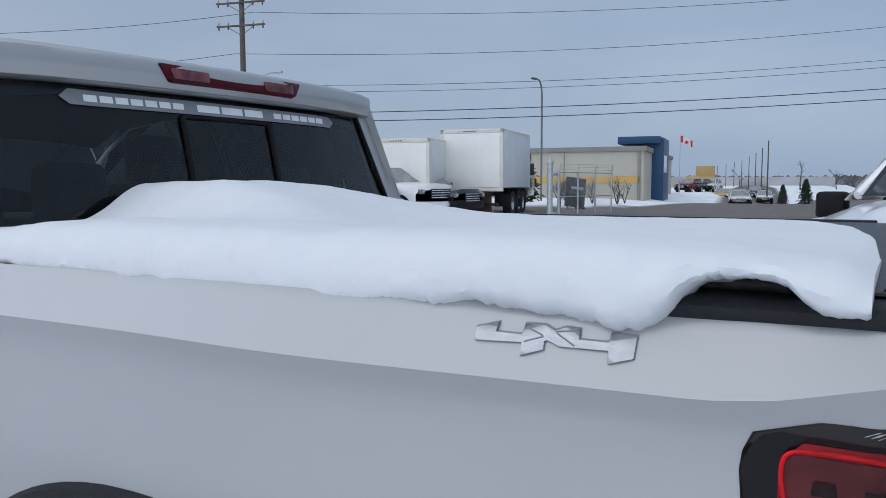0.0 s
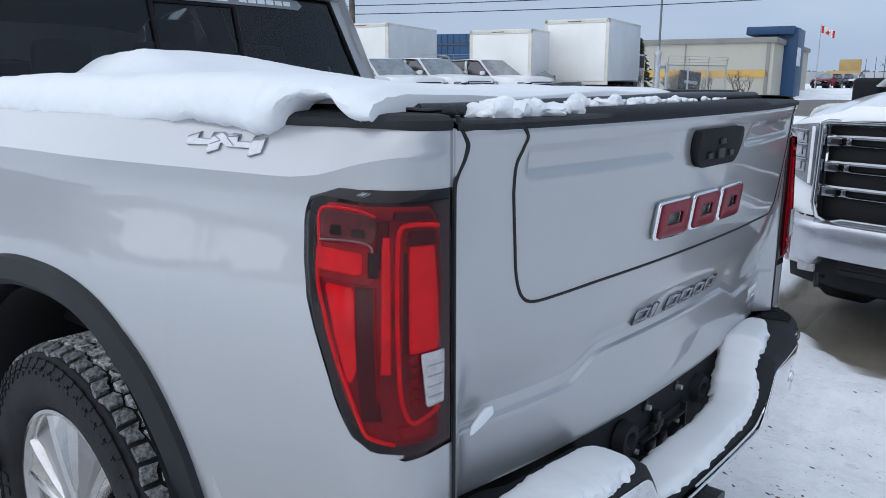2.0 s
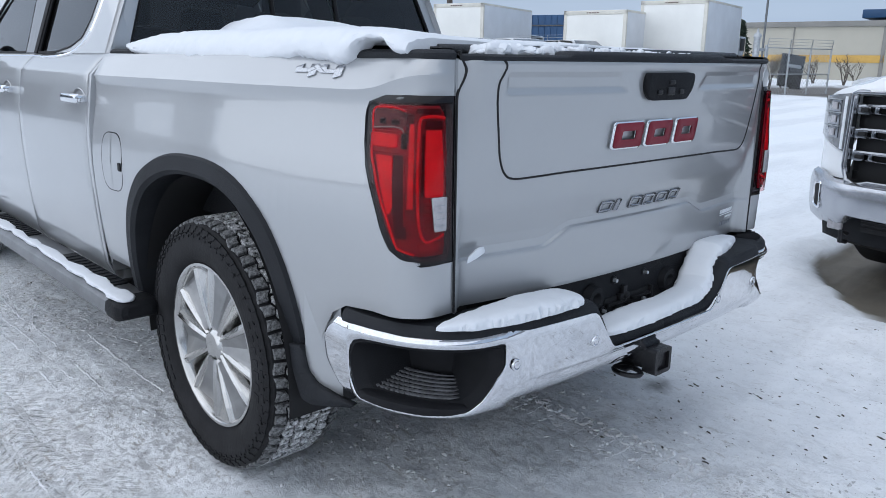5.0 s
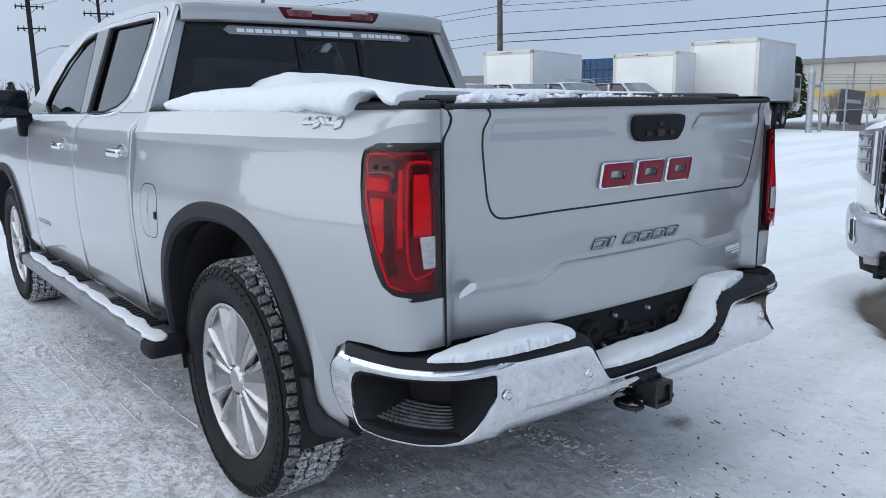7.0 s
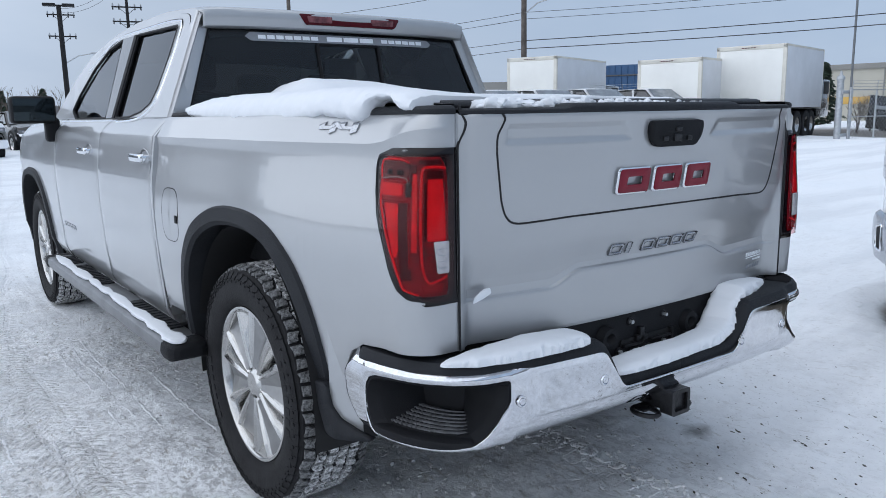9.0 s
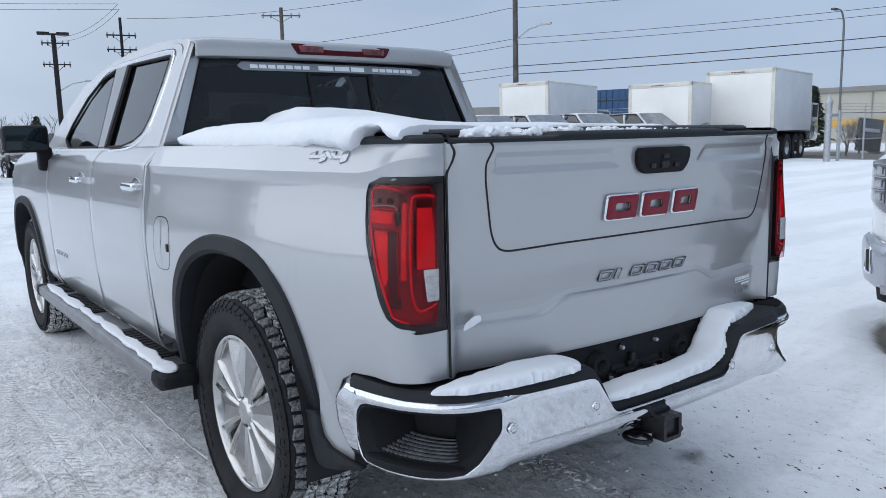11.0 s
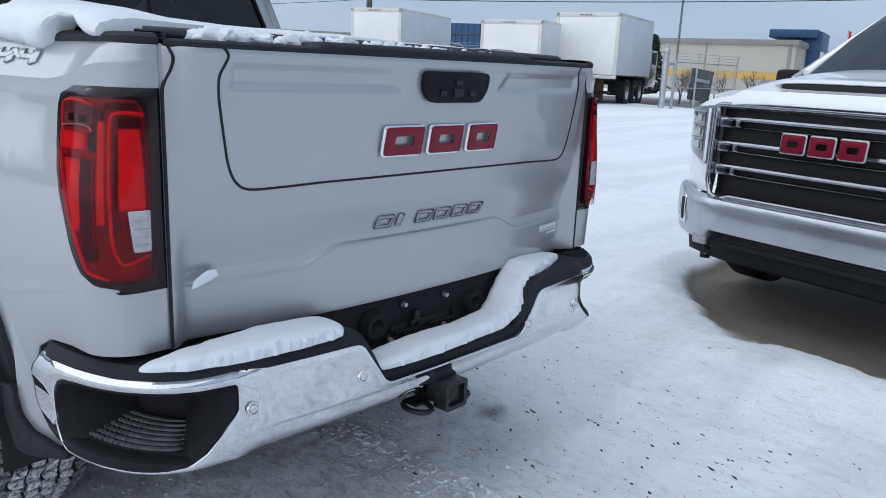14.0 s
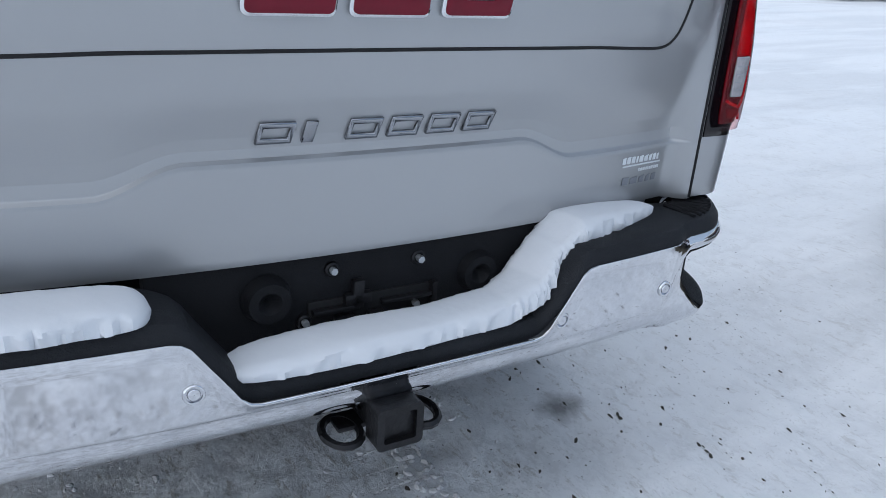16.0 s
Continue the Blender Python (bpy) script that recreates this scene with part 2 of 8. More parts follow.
def block(sx, sy, sz, x=0, y=0, z=0, bevel=0.0, bm=None, m=None, seg=2):
    """A box of that size round (x, y, z), with rounded edges."""
    own = bmesh.new()
    bmesh.ops.create_cube(own, size=1, matrix=Matrix.Translation((x, y, z)) @ Matrix.Diagonal((sx, sy, sz, 1)))
    if bevel:
        bmesh.ops.bevel(own, geom=own.edges[:], offset=bevel, segments=seg, affect="EDGES", profile=0.6)
    if m is not None:
        own.transform(m)
    if bm is None:
        return own
    me = bpy.data.meshes.new("tmp")
    own.to_mesh(me)
    own.free()
    bm.from_mesh(me)
    bpy.data.meshes.remove(me)
    return bm


def tube(points, r, n=8, bm=None, r2=None):
    """A round bar along points; r2: the radius at its end."""
    bm = bm or bmesh.new()
    pts = [Vector(p) for p in points]
    rows = []
    for i, p in enumerate(pts):
        d = (pts[min(i + 1, len(pts) - 1)] - pts[max(i - 1, 0)]).normalized()
        a = d.orthogonal().normalized() if i == 0 else (a - d * a.dot(d)).normalized()
        b = d.cross(a)
        k = r + ((r2 if r2 is not None else r) - r) * i / max(1, len(pts) - 1)
        rows.append([p + k * (math.cos(t) * a + math.sin(t) * b) for t in (2 * math.pi * j / n for j in range(n))])
    sheet(rows, bm, close=True)
    cap(bm, rows[0])
    cap(bm, rows[-1])
    return bm


def revolve(profile, n=48, axis="x", bm=None, a0=0.0, a1=2 * math.pi):
    """A profile of (along, radius) turned round the axis."""
    rows = []
    for j in range(n):
        t = a0 + (a1 - a0) * j / n
        c, s = math.cos(t), math.sin(t)
        rows.append([{"x": (h, r * c, r * s), "y": (r * c, h, r * s), "z": (r * c, r * s, h)}[axis] for h, r in profile])
    return sheet(rows, bm, ring=True)


def plate(outer, holes, put, bm=None):
    """A flat outline with holes, in two coordinates that put() carries into space."""
    bm = bm or bmesh.new()
    edges = []
    for loop in (outer, *holes):
        vs = [bm.verts.new((a, b, 0)) for a, b in loop]
        edges += [bm.edges.new((vs[i], vs[(i + 1) % len(vs)])) for i in range(len(vs))]
    bmesh.ops.triangle_fill(bm, edges=edges, use_beauty=True)
    for v in bm.verts:
        v.co = put(v.co.x, v.co.y)
    return bm


def rounded(points, r, n=5):
    """A closed outline with its corners rounded by r."""
    out = []
    pts = [Vector(p) for p in points]
    for i, p in enumerate(pts):
        a, b = pts[i - 1] - p, pts[(i + 1) % len(pts)] - p
        k = min(r, a.length * 0.45, b.length * 0.45)
        a, b = p + a.normalized() * k, p + b.normalized() * k
        out += [tuple((1 - t) ** 2 * a + 2 * t * (1 - t) * p + t * t * b) for t in (j / n for j in range(n + 1))]
    return out


def lerp(xs, ys, x):
    return float(np.interp(x, xs, ys))


def nz(x, y, z=0.0, s=1.0):
    return noise.noise(Vector((x * s, y * s, z * s)))


# ---- the silver pickup: forward is +y, its rear axle at y = 0 ----
AXLE_Z, TYRE_R, WHEELBASE = 0.43, 0.43, 3.76
BED_FRONT, SEAM_X = 0.79, 0.752
PROFILE_Z = [0.42, 0.50, 0.60, 0.72, 0.85, 0.98, 1.08, 1.16, 1.22, 1.262, 1.2925, 1.33, 1.355, 1.372]
PROFILE_X = [0.905, 0.925, 0.940, 0.952, 0.962, 0.966, 0.956, 0.940, 0.930, 0.9255, 0.9305, 0.907, 0.893, 0.883]


def side_x(z):
    return lerp(PROFILE_Z, PROFILE_X, z)


def arch(u, half, height, e=2.5):
    """Height of a wheel arch over the axle at u metres from it."""
    return height * max(0.0, 1 - abs(u / half) ** e) ** (1 / e)


REAR_Y = -0.957


def taper(y):
    """How far the bed side draws in towards the tail."""
    t = max(0.0, min(1.0, (-0.1 - y) / 0.8))
    f = max(0.0, min(1.0, y / 0.8))
    return 0.070 * t * t * (3 - 2 * t) - 0.035 * f * f * (3 - 2 * f)


def crease(s):
    """Height of the bed side's upper crease: it climbs over the tail light towards the seam."""
    return 1.2925 + 0.040 * soft((s - 1.50) / 0.30)


def to_crease(z, s):
    """A height of the plain profile carried to where it lies beside the climbing crease."""
    return lerp([0.0, 1.16, 1.2925, 1.372, 2.0], [0.0, 1.16, crease(s), 1.372, 2.0], z)


def from_crease(z, s):
    return lerp([0.0, 1.16, crease(s), 1.372, 2.0], [0.0, 1.16, 1.2925, 1.372, 2.0], z)


def soft(t):
    t = max(0.0, min(1.0, t))
    return t * t * (3 - 2 * t)


def wrap(s, z):
    """The bed side's skin at s metres behind the front of the bed, going round the rear corner to the seam; x is to the outside."""
    z = from_crease(z, s)
    if s <= CORNER:
        return side_x(z) - taper(BED_FRONT - s), BED_FRONT - s
    X = side_x(z) - taper(-0.85)
    r = min(0.09, X - SEAM_X - 0.004)
    run = -0.80 - REAR_Y - r
    flat = X - SEAM_X - r
    d = min(1.0, (s - CORNER) / 0.30) * (run + r * math.pi / 2 + flat)
    if d < run:
        return side_x(z) - taper(-0.80 - d * 0.05 / max(run, 0.05)), -0.80 - d
    d -= run
    if d < r * math.pi / 2:
        a = d / r
        return X - r * (1 - math.cos(a)), REAR_Y + r - r * math.sin(a)
    return X - r - (d - r * math.pi / 2), REAR_Y


CORNER = BED_FRONT + 0.80
S_END = CORNER + 0.30


def skin_point(side, s, z, off=0.0):
    """A point of the bed side's skin, off metres in front of it."""
    x, y = wrap(s, z)
    if off:
        x2, y2 = wrap(min(s + 0.004, S_END), z)
        x1, y1 = wrap(max(s - 0.004, 0), z)
        d = Vector((x2 - x1, y2 - y1)).normalized()
        x, y = x - d.y * off, y + d.x * off
    return (side * x, y, z)


def bed_side(truck, side):
    stations = sorted({*np.linspace(0, 1.58, 34).round(4), 1.345, 1.353, 1.362, 1.368, 1.374, 1.382, 1.39, 1.41, 1.44, 1.47, 1.50, *np.linspace(1.59, S_END, 22).round(4),
                       *[round(BED_FRONT - 0.52 * math.sin(a), 4) for a in np.linspace(-1.57, 1.57, 26)]})
    rows = []
    for s in stations:
        y = wrap(s, 0.6)[1]
        low = 0.58 if s < 1.0 else lerp([1.25, 1.345, 1.362, 1.374, 1.39, 1.44, 1.50, 1.60, 1.75], [0.47, 0.452, 0.46, 0.56, 0.63, 0.705, 0.738, 0.748, 0.752], s)
        if abs(y) < 0.52 and s < 1.55:
            low = max(low, AXLE_Z + arch(y, 0.53, 0.59))
        zs = [low + (1.255 - low) * k / 14 for k in range(15)] + [1.272, 1.284, 1.2925, 1.304, 1.318, 1.336, 1.355, 1.371]
        if not rows:
            rows.append([skin_point(side, s, z, -0.020) for z in zs])
            rows.append([(x, y + 0.006, z) for x, y, z in (skin_point(side, s, z, -0.006) for z in zs)])
        rows.append([skin_point(side, s, to_crease(z, s)) for z in zs])
    side_ob = part("bed_side", sheet(rows), SILVER, truck, thick=0.006)
    # inner wall and top rail cap
    caps = [[skin_point(side, s, 1.370, o - 0.024 * max(0.0, min(1.0, (1.42 - s) / 0.12)))[:2] + (z,) for o, z in ((-0.003, 1.367), (0.003, 1.369), (0.005, 1.374), (0.004, 1.381), (-0.004, 1.387), (-0.020, 1.389), (-0.075, 1.390))] for s in (*np.linspace(0, 1.56, 12), *np.linspace(1.60, S_END - 0.003, 22))]
    part("rail_cap", sheet(caps), GREYPLASTIC, side_ob, "black plastic bed rail cap", thick=0.003)
    part("rail_filler", block(0.07, 1.66, 0.03, side * 0.77, -0.05, 1.372, 0.004), GREYPLASTIC, side_ob)
    part("inner_wall", block(0.05, 1.60, 0.56, side * 0.745, -0.02, 1.09, 0.01), PLASTIC, side_ob)
    part("front_edge", sheet([[(side * (side_x(z) + 0.035 - d), y, z) for z in (0.56, 0.7, 0.85, 0.98, 1.08, 1.16, 1.22, 1.2925, 1.33, 1.37)] for d, y in ((0.006, 0.790), (0.004, 0.800), (0.010, 0.810))]), SILVER, side_ob, thick=0.004)
    # wheel arch flare
    rows = []
    for a in np.linspace(-0.02, math.pi + 0.02, 44):
        c, s2 = math.cos(a), max(0.0, math.sin(a))
        e = 2 / 2.6
        def ring(h, k):
            return math.copysign(abs(c) ** e, c) * h * (0.925 if c < 0 else 1.0), AXLE_Z + 0.02 + s2 ** e * k
        (y0, z0), (y1, z1), (y2, z2), (y3, z3) = ring(0.575, 0.625), ring(0.560, 0.61), ring(0.50, 0.565), ring(0.485, 0.55)
        x0 = side_x(max(0.5, z0)) - taper(y0)
        rows.append([(side * (x0 - 0.012), y0, z0), (side * (x0 + 0.016), y1, z1), (side * (x0 + 0.024), y2, z2), (side * (x0 + 0.012), y3, z3), (side * (x0 - 0.16), y3, z3)])
    for y0, sgn in ((0.575, 1), (-0.575, -1)):
        last = rows[0] if sgn > 0 else rows[-1]
        low = [(p[0], p[1] + (-0.02 if sgn < 0 else 0.0), 0.40 if sgn < 0 else 0.44) for p in last]
        rows.insert(0, low) if sgn > 0 else rows.append(low)
    part("wheel_arch_flare", sheet(rows), GREYPLASTIC, side_ob, "matt black wheel arch moulding")
    part("wheel_well", sheet([[(side * x, 0.50 * math.cos(a), AXLE_Z + 0.57 * math.sin(a)) for x in (0.95, 0.60, 0.45)] for a in np.linspace(-0.15, math.pi + 0.15, 24)]), GAP, side_ob)
    part("wheel_well_back", plate([(0.5 * math.cos(a), AXLE_Z + 0.57 * math.sin(a)) for a in np.linspace(0, 2 * math.pi, 25)[:-1]], [], lambda a, b: (side * 0.47, a, max(b, 0.35))), GAP, side_ob)
    flap = rounded([(-0.485, 0.58), (-0.536, 0.58), (-0.552, 0.51), (-0.585, 0.476), (-0.65, 0.458), (-0.715, 0.452), (-0.710, 0.444), (-0.63, 0.424), (-0.565, 0.412), (-0.528, 0.42), (-0.500, 0.50)], 0.012)
    part("mud_flap", plate(flap, [], lambda a, b: (side * (0.928 - 0.05 * max(0.0, (-0.50 - a)) / 0.2), a, b)), GREYPLASTIC, side_ob, "black mud guard", thick=0.02)
    part("corner_recess", sheet([[(side * x, y, z) for z in np.linspace(0.43, 0.76, 6)] for x, y in ((0.915, -0.54), (0.900, -0.58), (0.885, -0.62), (0.870, -0.65))]), SILVER, side_ob, thick=0.004)
    return side_ob





def patch(side, outline, off, n=16):
    """A piece of the bed side's skin with an outline given by rows (z, from s, to s)."""
    zs = np.linspace(outline[0][0], outline[-1][0], 22)
    rows = []
    for z in zs:
        a = lerp([o[0] for o in outline], [o[1] for o in outline], z)
        b = lerp([o[0] for o in outline], [o[2] for o in outline], z)
        rows.append([skin_point(side, a + (b - a) * k / n, z, off) for k in range(n + 1)])
    return sheet(rows)


def tail_light(truck, side):
    S = S_END - 0.004
    IN = 0.010
    lamp = part("tail_light", patch(side, [(0.885, 1.782, S), (0.889, 1.762, S), (0.896, 1.742, S), (0.908, 1.716, S), (0.925, 1.690, S), (0.96, 1.667, S), (1.0, 1.645, S), (1.05, 1.615, S), (1.11, 1.579, S),
                                           (1.17, 1.563, S), (1.23, 1.557, S), (1.258, 1.561, S), (1.272, 1.572, S), (1.282, 1.598, S), (1.286, 1.640, S)], 0.007 - IN, 28),
                SMOKE, truck, "red wraparound tail light in a smoked housing", thick=0.016)

    def bit(name, outline, off, material, label="", n=12):
        return part(name, patch(side, outline, off - IN, n), material, lamp, label, thick=0.004)

    def rim(name, points, off, r, material):
        return part(name, tube([skin_point(side, s, z, off - IN) for s, z, _ in curve([(a, b, 0) for a, b in points], 5)], r, 6), material, lamp)
    bit("lens", [(0.912, 1.772, 1.842), (0.922, 1.735, 1.846), (0.945, 1.708, 1.848), (1.0, 1.680, 1.850), (1.08, 1.634, 1.850), (1.15, 1.600, 1.850), (1.22, 1.594, 1.846), (1.252, 1.600, 1.838), (1.264, 1.622, 1.825)], 0.0172, LENS_BED, "deep red outer lens", 18)
    # the clear turn lamp at the top corner
    bit("turn_lamp", [(1.211, 1.606, 1.724), (1.218, 1.602, 1.732), (1.244, 1.602, 1.736), (1.254, 1.612, 1.728)], 0.0200, SMOKED_CLEAR, "smoky clear turn lamp")
    bit("turn_bulb", [(1.219, 1.632, 1.662), (1.233, 1.635, 1.660)], 0.0225, SMOKE)
    bit("turn_bulb", [(1.219, 1.688, 1.716), (1.231, 1.690, 1.714)], 0.0225, SMOKE)
    rim("turn_rim", [(1.604, 1.206), (1.598, 1.235), (1.606, 1.254), (1.640, 1.258), (1.700, 1.258), (1.734, 1.250)], 0.023, 0.0022, RED_LENS)
    rim("turn_rim", [(1.606, 1.209), (1.65, 1.212), (1.70, 1.214), (1.724, 1.210), (1.730, 1.200)], 0.024, 0.0016, CLEAR_LENS)
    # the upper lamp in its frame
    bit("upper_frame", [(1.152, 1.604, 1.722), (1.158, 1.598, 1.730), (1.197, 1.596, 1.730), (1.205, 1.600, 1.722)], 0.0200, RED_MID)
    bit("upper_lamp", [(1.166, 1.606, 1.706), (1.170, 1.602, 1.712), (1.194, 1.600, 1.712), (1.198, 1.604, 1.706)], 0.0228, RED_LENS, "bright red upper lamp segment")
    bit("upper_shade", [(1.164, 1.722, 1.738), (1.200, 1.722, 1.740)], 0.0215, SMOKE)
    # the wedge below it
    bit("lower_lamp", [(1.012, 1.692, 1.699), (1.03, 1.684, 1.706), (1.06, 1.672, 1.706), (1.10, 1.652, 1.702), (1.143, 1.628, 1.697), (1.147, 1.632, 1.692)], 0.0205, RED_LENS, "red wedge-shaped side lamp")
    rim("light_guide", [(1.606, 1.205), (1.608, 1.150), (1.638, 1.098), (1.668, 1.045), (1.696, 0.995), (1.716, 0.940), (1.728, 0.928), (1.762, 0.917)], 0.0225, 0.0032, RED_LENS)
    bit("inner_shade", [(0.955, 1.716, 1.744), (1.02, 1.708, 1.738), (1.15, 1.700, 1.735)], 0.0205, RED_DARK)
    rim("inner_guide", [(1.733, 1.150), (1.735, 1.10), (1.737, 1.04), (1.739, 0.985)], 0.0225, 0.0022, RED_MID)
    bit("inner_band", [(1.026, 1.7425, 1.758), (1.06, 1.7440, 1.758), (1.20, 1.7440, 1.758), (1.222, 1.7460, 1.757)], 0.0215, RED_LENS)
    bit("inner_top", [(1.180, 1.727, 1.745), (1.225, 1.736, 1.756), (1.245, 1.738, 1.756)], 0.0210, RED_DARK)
    # the tall brake lamp in its raised frame
    bit("brake_frame", [(0.950, 1.786, 1.836), (0.960, 1.779, 1.840), (1.02, 1.770, 1.842), (1.13, 1.767, 1.842), (1.225, 1.771, 1.841), (1.238, 1.780, 1.834)], 0.0205, LENS_BED)
    rim("brake_rim", [(1.840, 0.962), (1.812, 0.952), (1.787, 0.949), (1.773, 0.985), (1.769, 1.05), (1.768, 1.13), (1.770, 1.20), (1.774, 1.232), (1.790, 1.239), (1.820, 1.239), (1.840, 1.236)], 0.0235, 0.0036, RED_LENS)
    bit("brake_lamp", [(1.054, 1.7865, 1.834), (1.06, 1.7855, 1.836), (1.13, 1.786, 1.835), (1.200, 1.7875, 1.831), (1.209, 1.789, 1.829)], 0.0235, RED_LENS, "tall bright red brake lamp")
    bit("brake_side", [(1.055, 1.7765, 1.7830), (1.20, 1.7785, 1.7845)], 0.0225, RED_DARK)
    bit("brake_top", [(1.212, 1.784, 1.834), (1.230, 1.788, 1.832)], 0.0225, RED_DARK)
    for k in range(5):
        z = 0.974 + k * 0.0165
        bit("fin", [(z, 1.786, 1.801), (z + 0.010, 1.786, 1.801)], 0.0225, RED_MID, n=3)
    rev = bit("reverse_lamp", [(0.972, 1.809, 1.840), (0.976, 1.807, 1.842), (1.02, 1.803, 1.842), (1.050, 1.800, 1.842), (1.054, 1.802, 1.841)], 0.0310, CLEAR_LENS, "clear ribbed reversing lamp")
    for k in range(4):
        z = 0.986 + k * 0.016
        part("lens_rib", patch(side, [(z, 1.809, 1.838), (z + 0.0012, 1.809, 1.838)], 0.0335 - IN, 3), GREY_DECAL, rev, thick=0.001)
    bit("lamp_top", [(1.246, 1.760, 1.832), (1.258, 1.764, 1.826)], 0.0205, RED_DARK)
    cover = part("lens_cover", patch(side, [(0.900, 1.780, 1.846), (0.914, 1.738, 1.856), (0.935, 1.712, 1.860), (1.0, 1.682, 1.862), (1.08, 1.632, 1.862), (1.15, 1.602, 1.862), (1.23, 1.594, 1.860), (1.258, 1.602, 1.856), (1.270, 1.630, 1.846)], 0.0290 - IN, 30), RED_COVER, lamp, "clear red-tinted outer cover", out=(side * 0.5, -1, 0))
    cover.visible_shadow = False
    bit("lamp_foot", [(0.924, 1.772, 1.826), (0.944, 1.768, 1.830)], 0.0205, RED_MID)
    return lamp


def gate_lift(x):
    return 0.044 * soft((0.42 - abs(x + 0.02)) / 0.13)


def gate_y(x, z):
    """The tailgate's outer face."""
    # the lower crease steps up in the middle
    L = gate_lift(x)
    if 0.78 < z < 0.871 + L:
        z = (z + L * 0.78 / 0.091) / (1 + L / 0.091)
    elif z < 1.02 and z > 0.78:
        z = (z - L * 1.02 / 0.149) / (1 - L / 0.149)
    base = lerp([0.745, 0.78, 0.83, 0.866, 0.871, 0.877, 0.90, 0.93, 1.0, 1.10, 1.20, 1.262, 1.266, 1.34, 1.358, 1.368],
                [0.979, 0.983, 0.986, 0.988, 0.987, 0.979, 0.978, 0.984, 1.004, 1.022, 1.032, 1.037, 1.037, 1.045, 1.050, 1.050], z)
    # the long shallow recess either side of the handle
    if 1.262 < z < 1.340:
        deep = soft((abs(x) - 0.145 - 0.85 * (z - 1.262)) / 0.035) * soft((0.628 - abs(x)) / 0.02)
        base -= 0.008 * deep * soft((z - 1.286) / 0.012) * soft((1.344 - z) / 0.016)
    y = -base + 0.068 * (abs(x) / SEAM_X) ** 2.2
    t = max(0.0, min(1.0, (abs(x) - 0.69) / 0.055))
    return y + (REAR_Y - 0.002 - y) * t * t * (3 - 2 * t)


def curve(points, n=6):
    """A smooth line through points."""
    p = [Vector(q) for q in points]
    out = []
    for i in range(len(p) - 1):
        a, b, c, d = p[max(i - 1, 0)], p[i], p[i + 1], p[min(i + 2, len(p) - 1)]
        for k in range(n):
            t = k / n
            out.append(tuple(0.5 * (2 * b + (c - a) * t + (2 * a - 5 * b + 4 * c - d) * t * t + (3 * b - a - 3 * c + d) * t ** 3)))
    return out + [tuple(p[-1])]


def gate_line(points, r, material, name, parent, off=0.001):
    return part(name, tube([(x, gate_y(x, z) - off, z) for x, z in points], r, 6), material, parent)


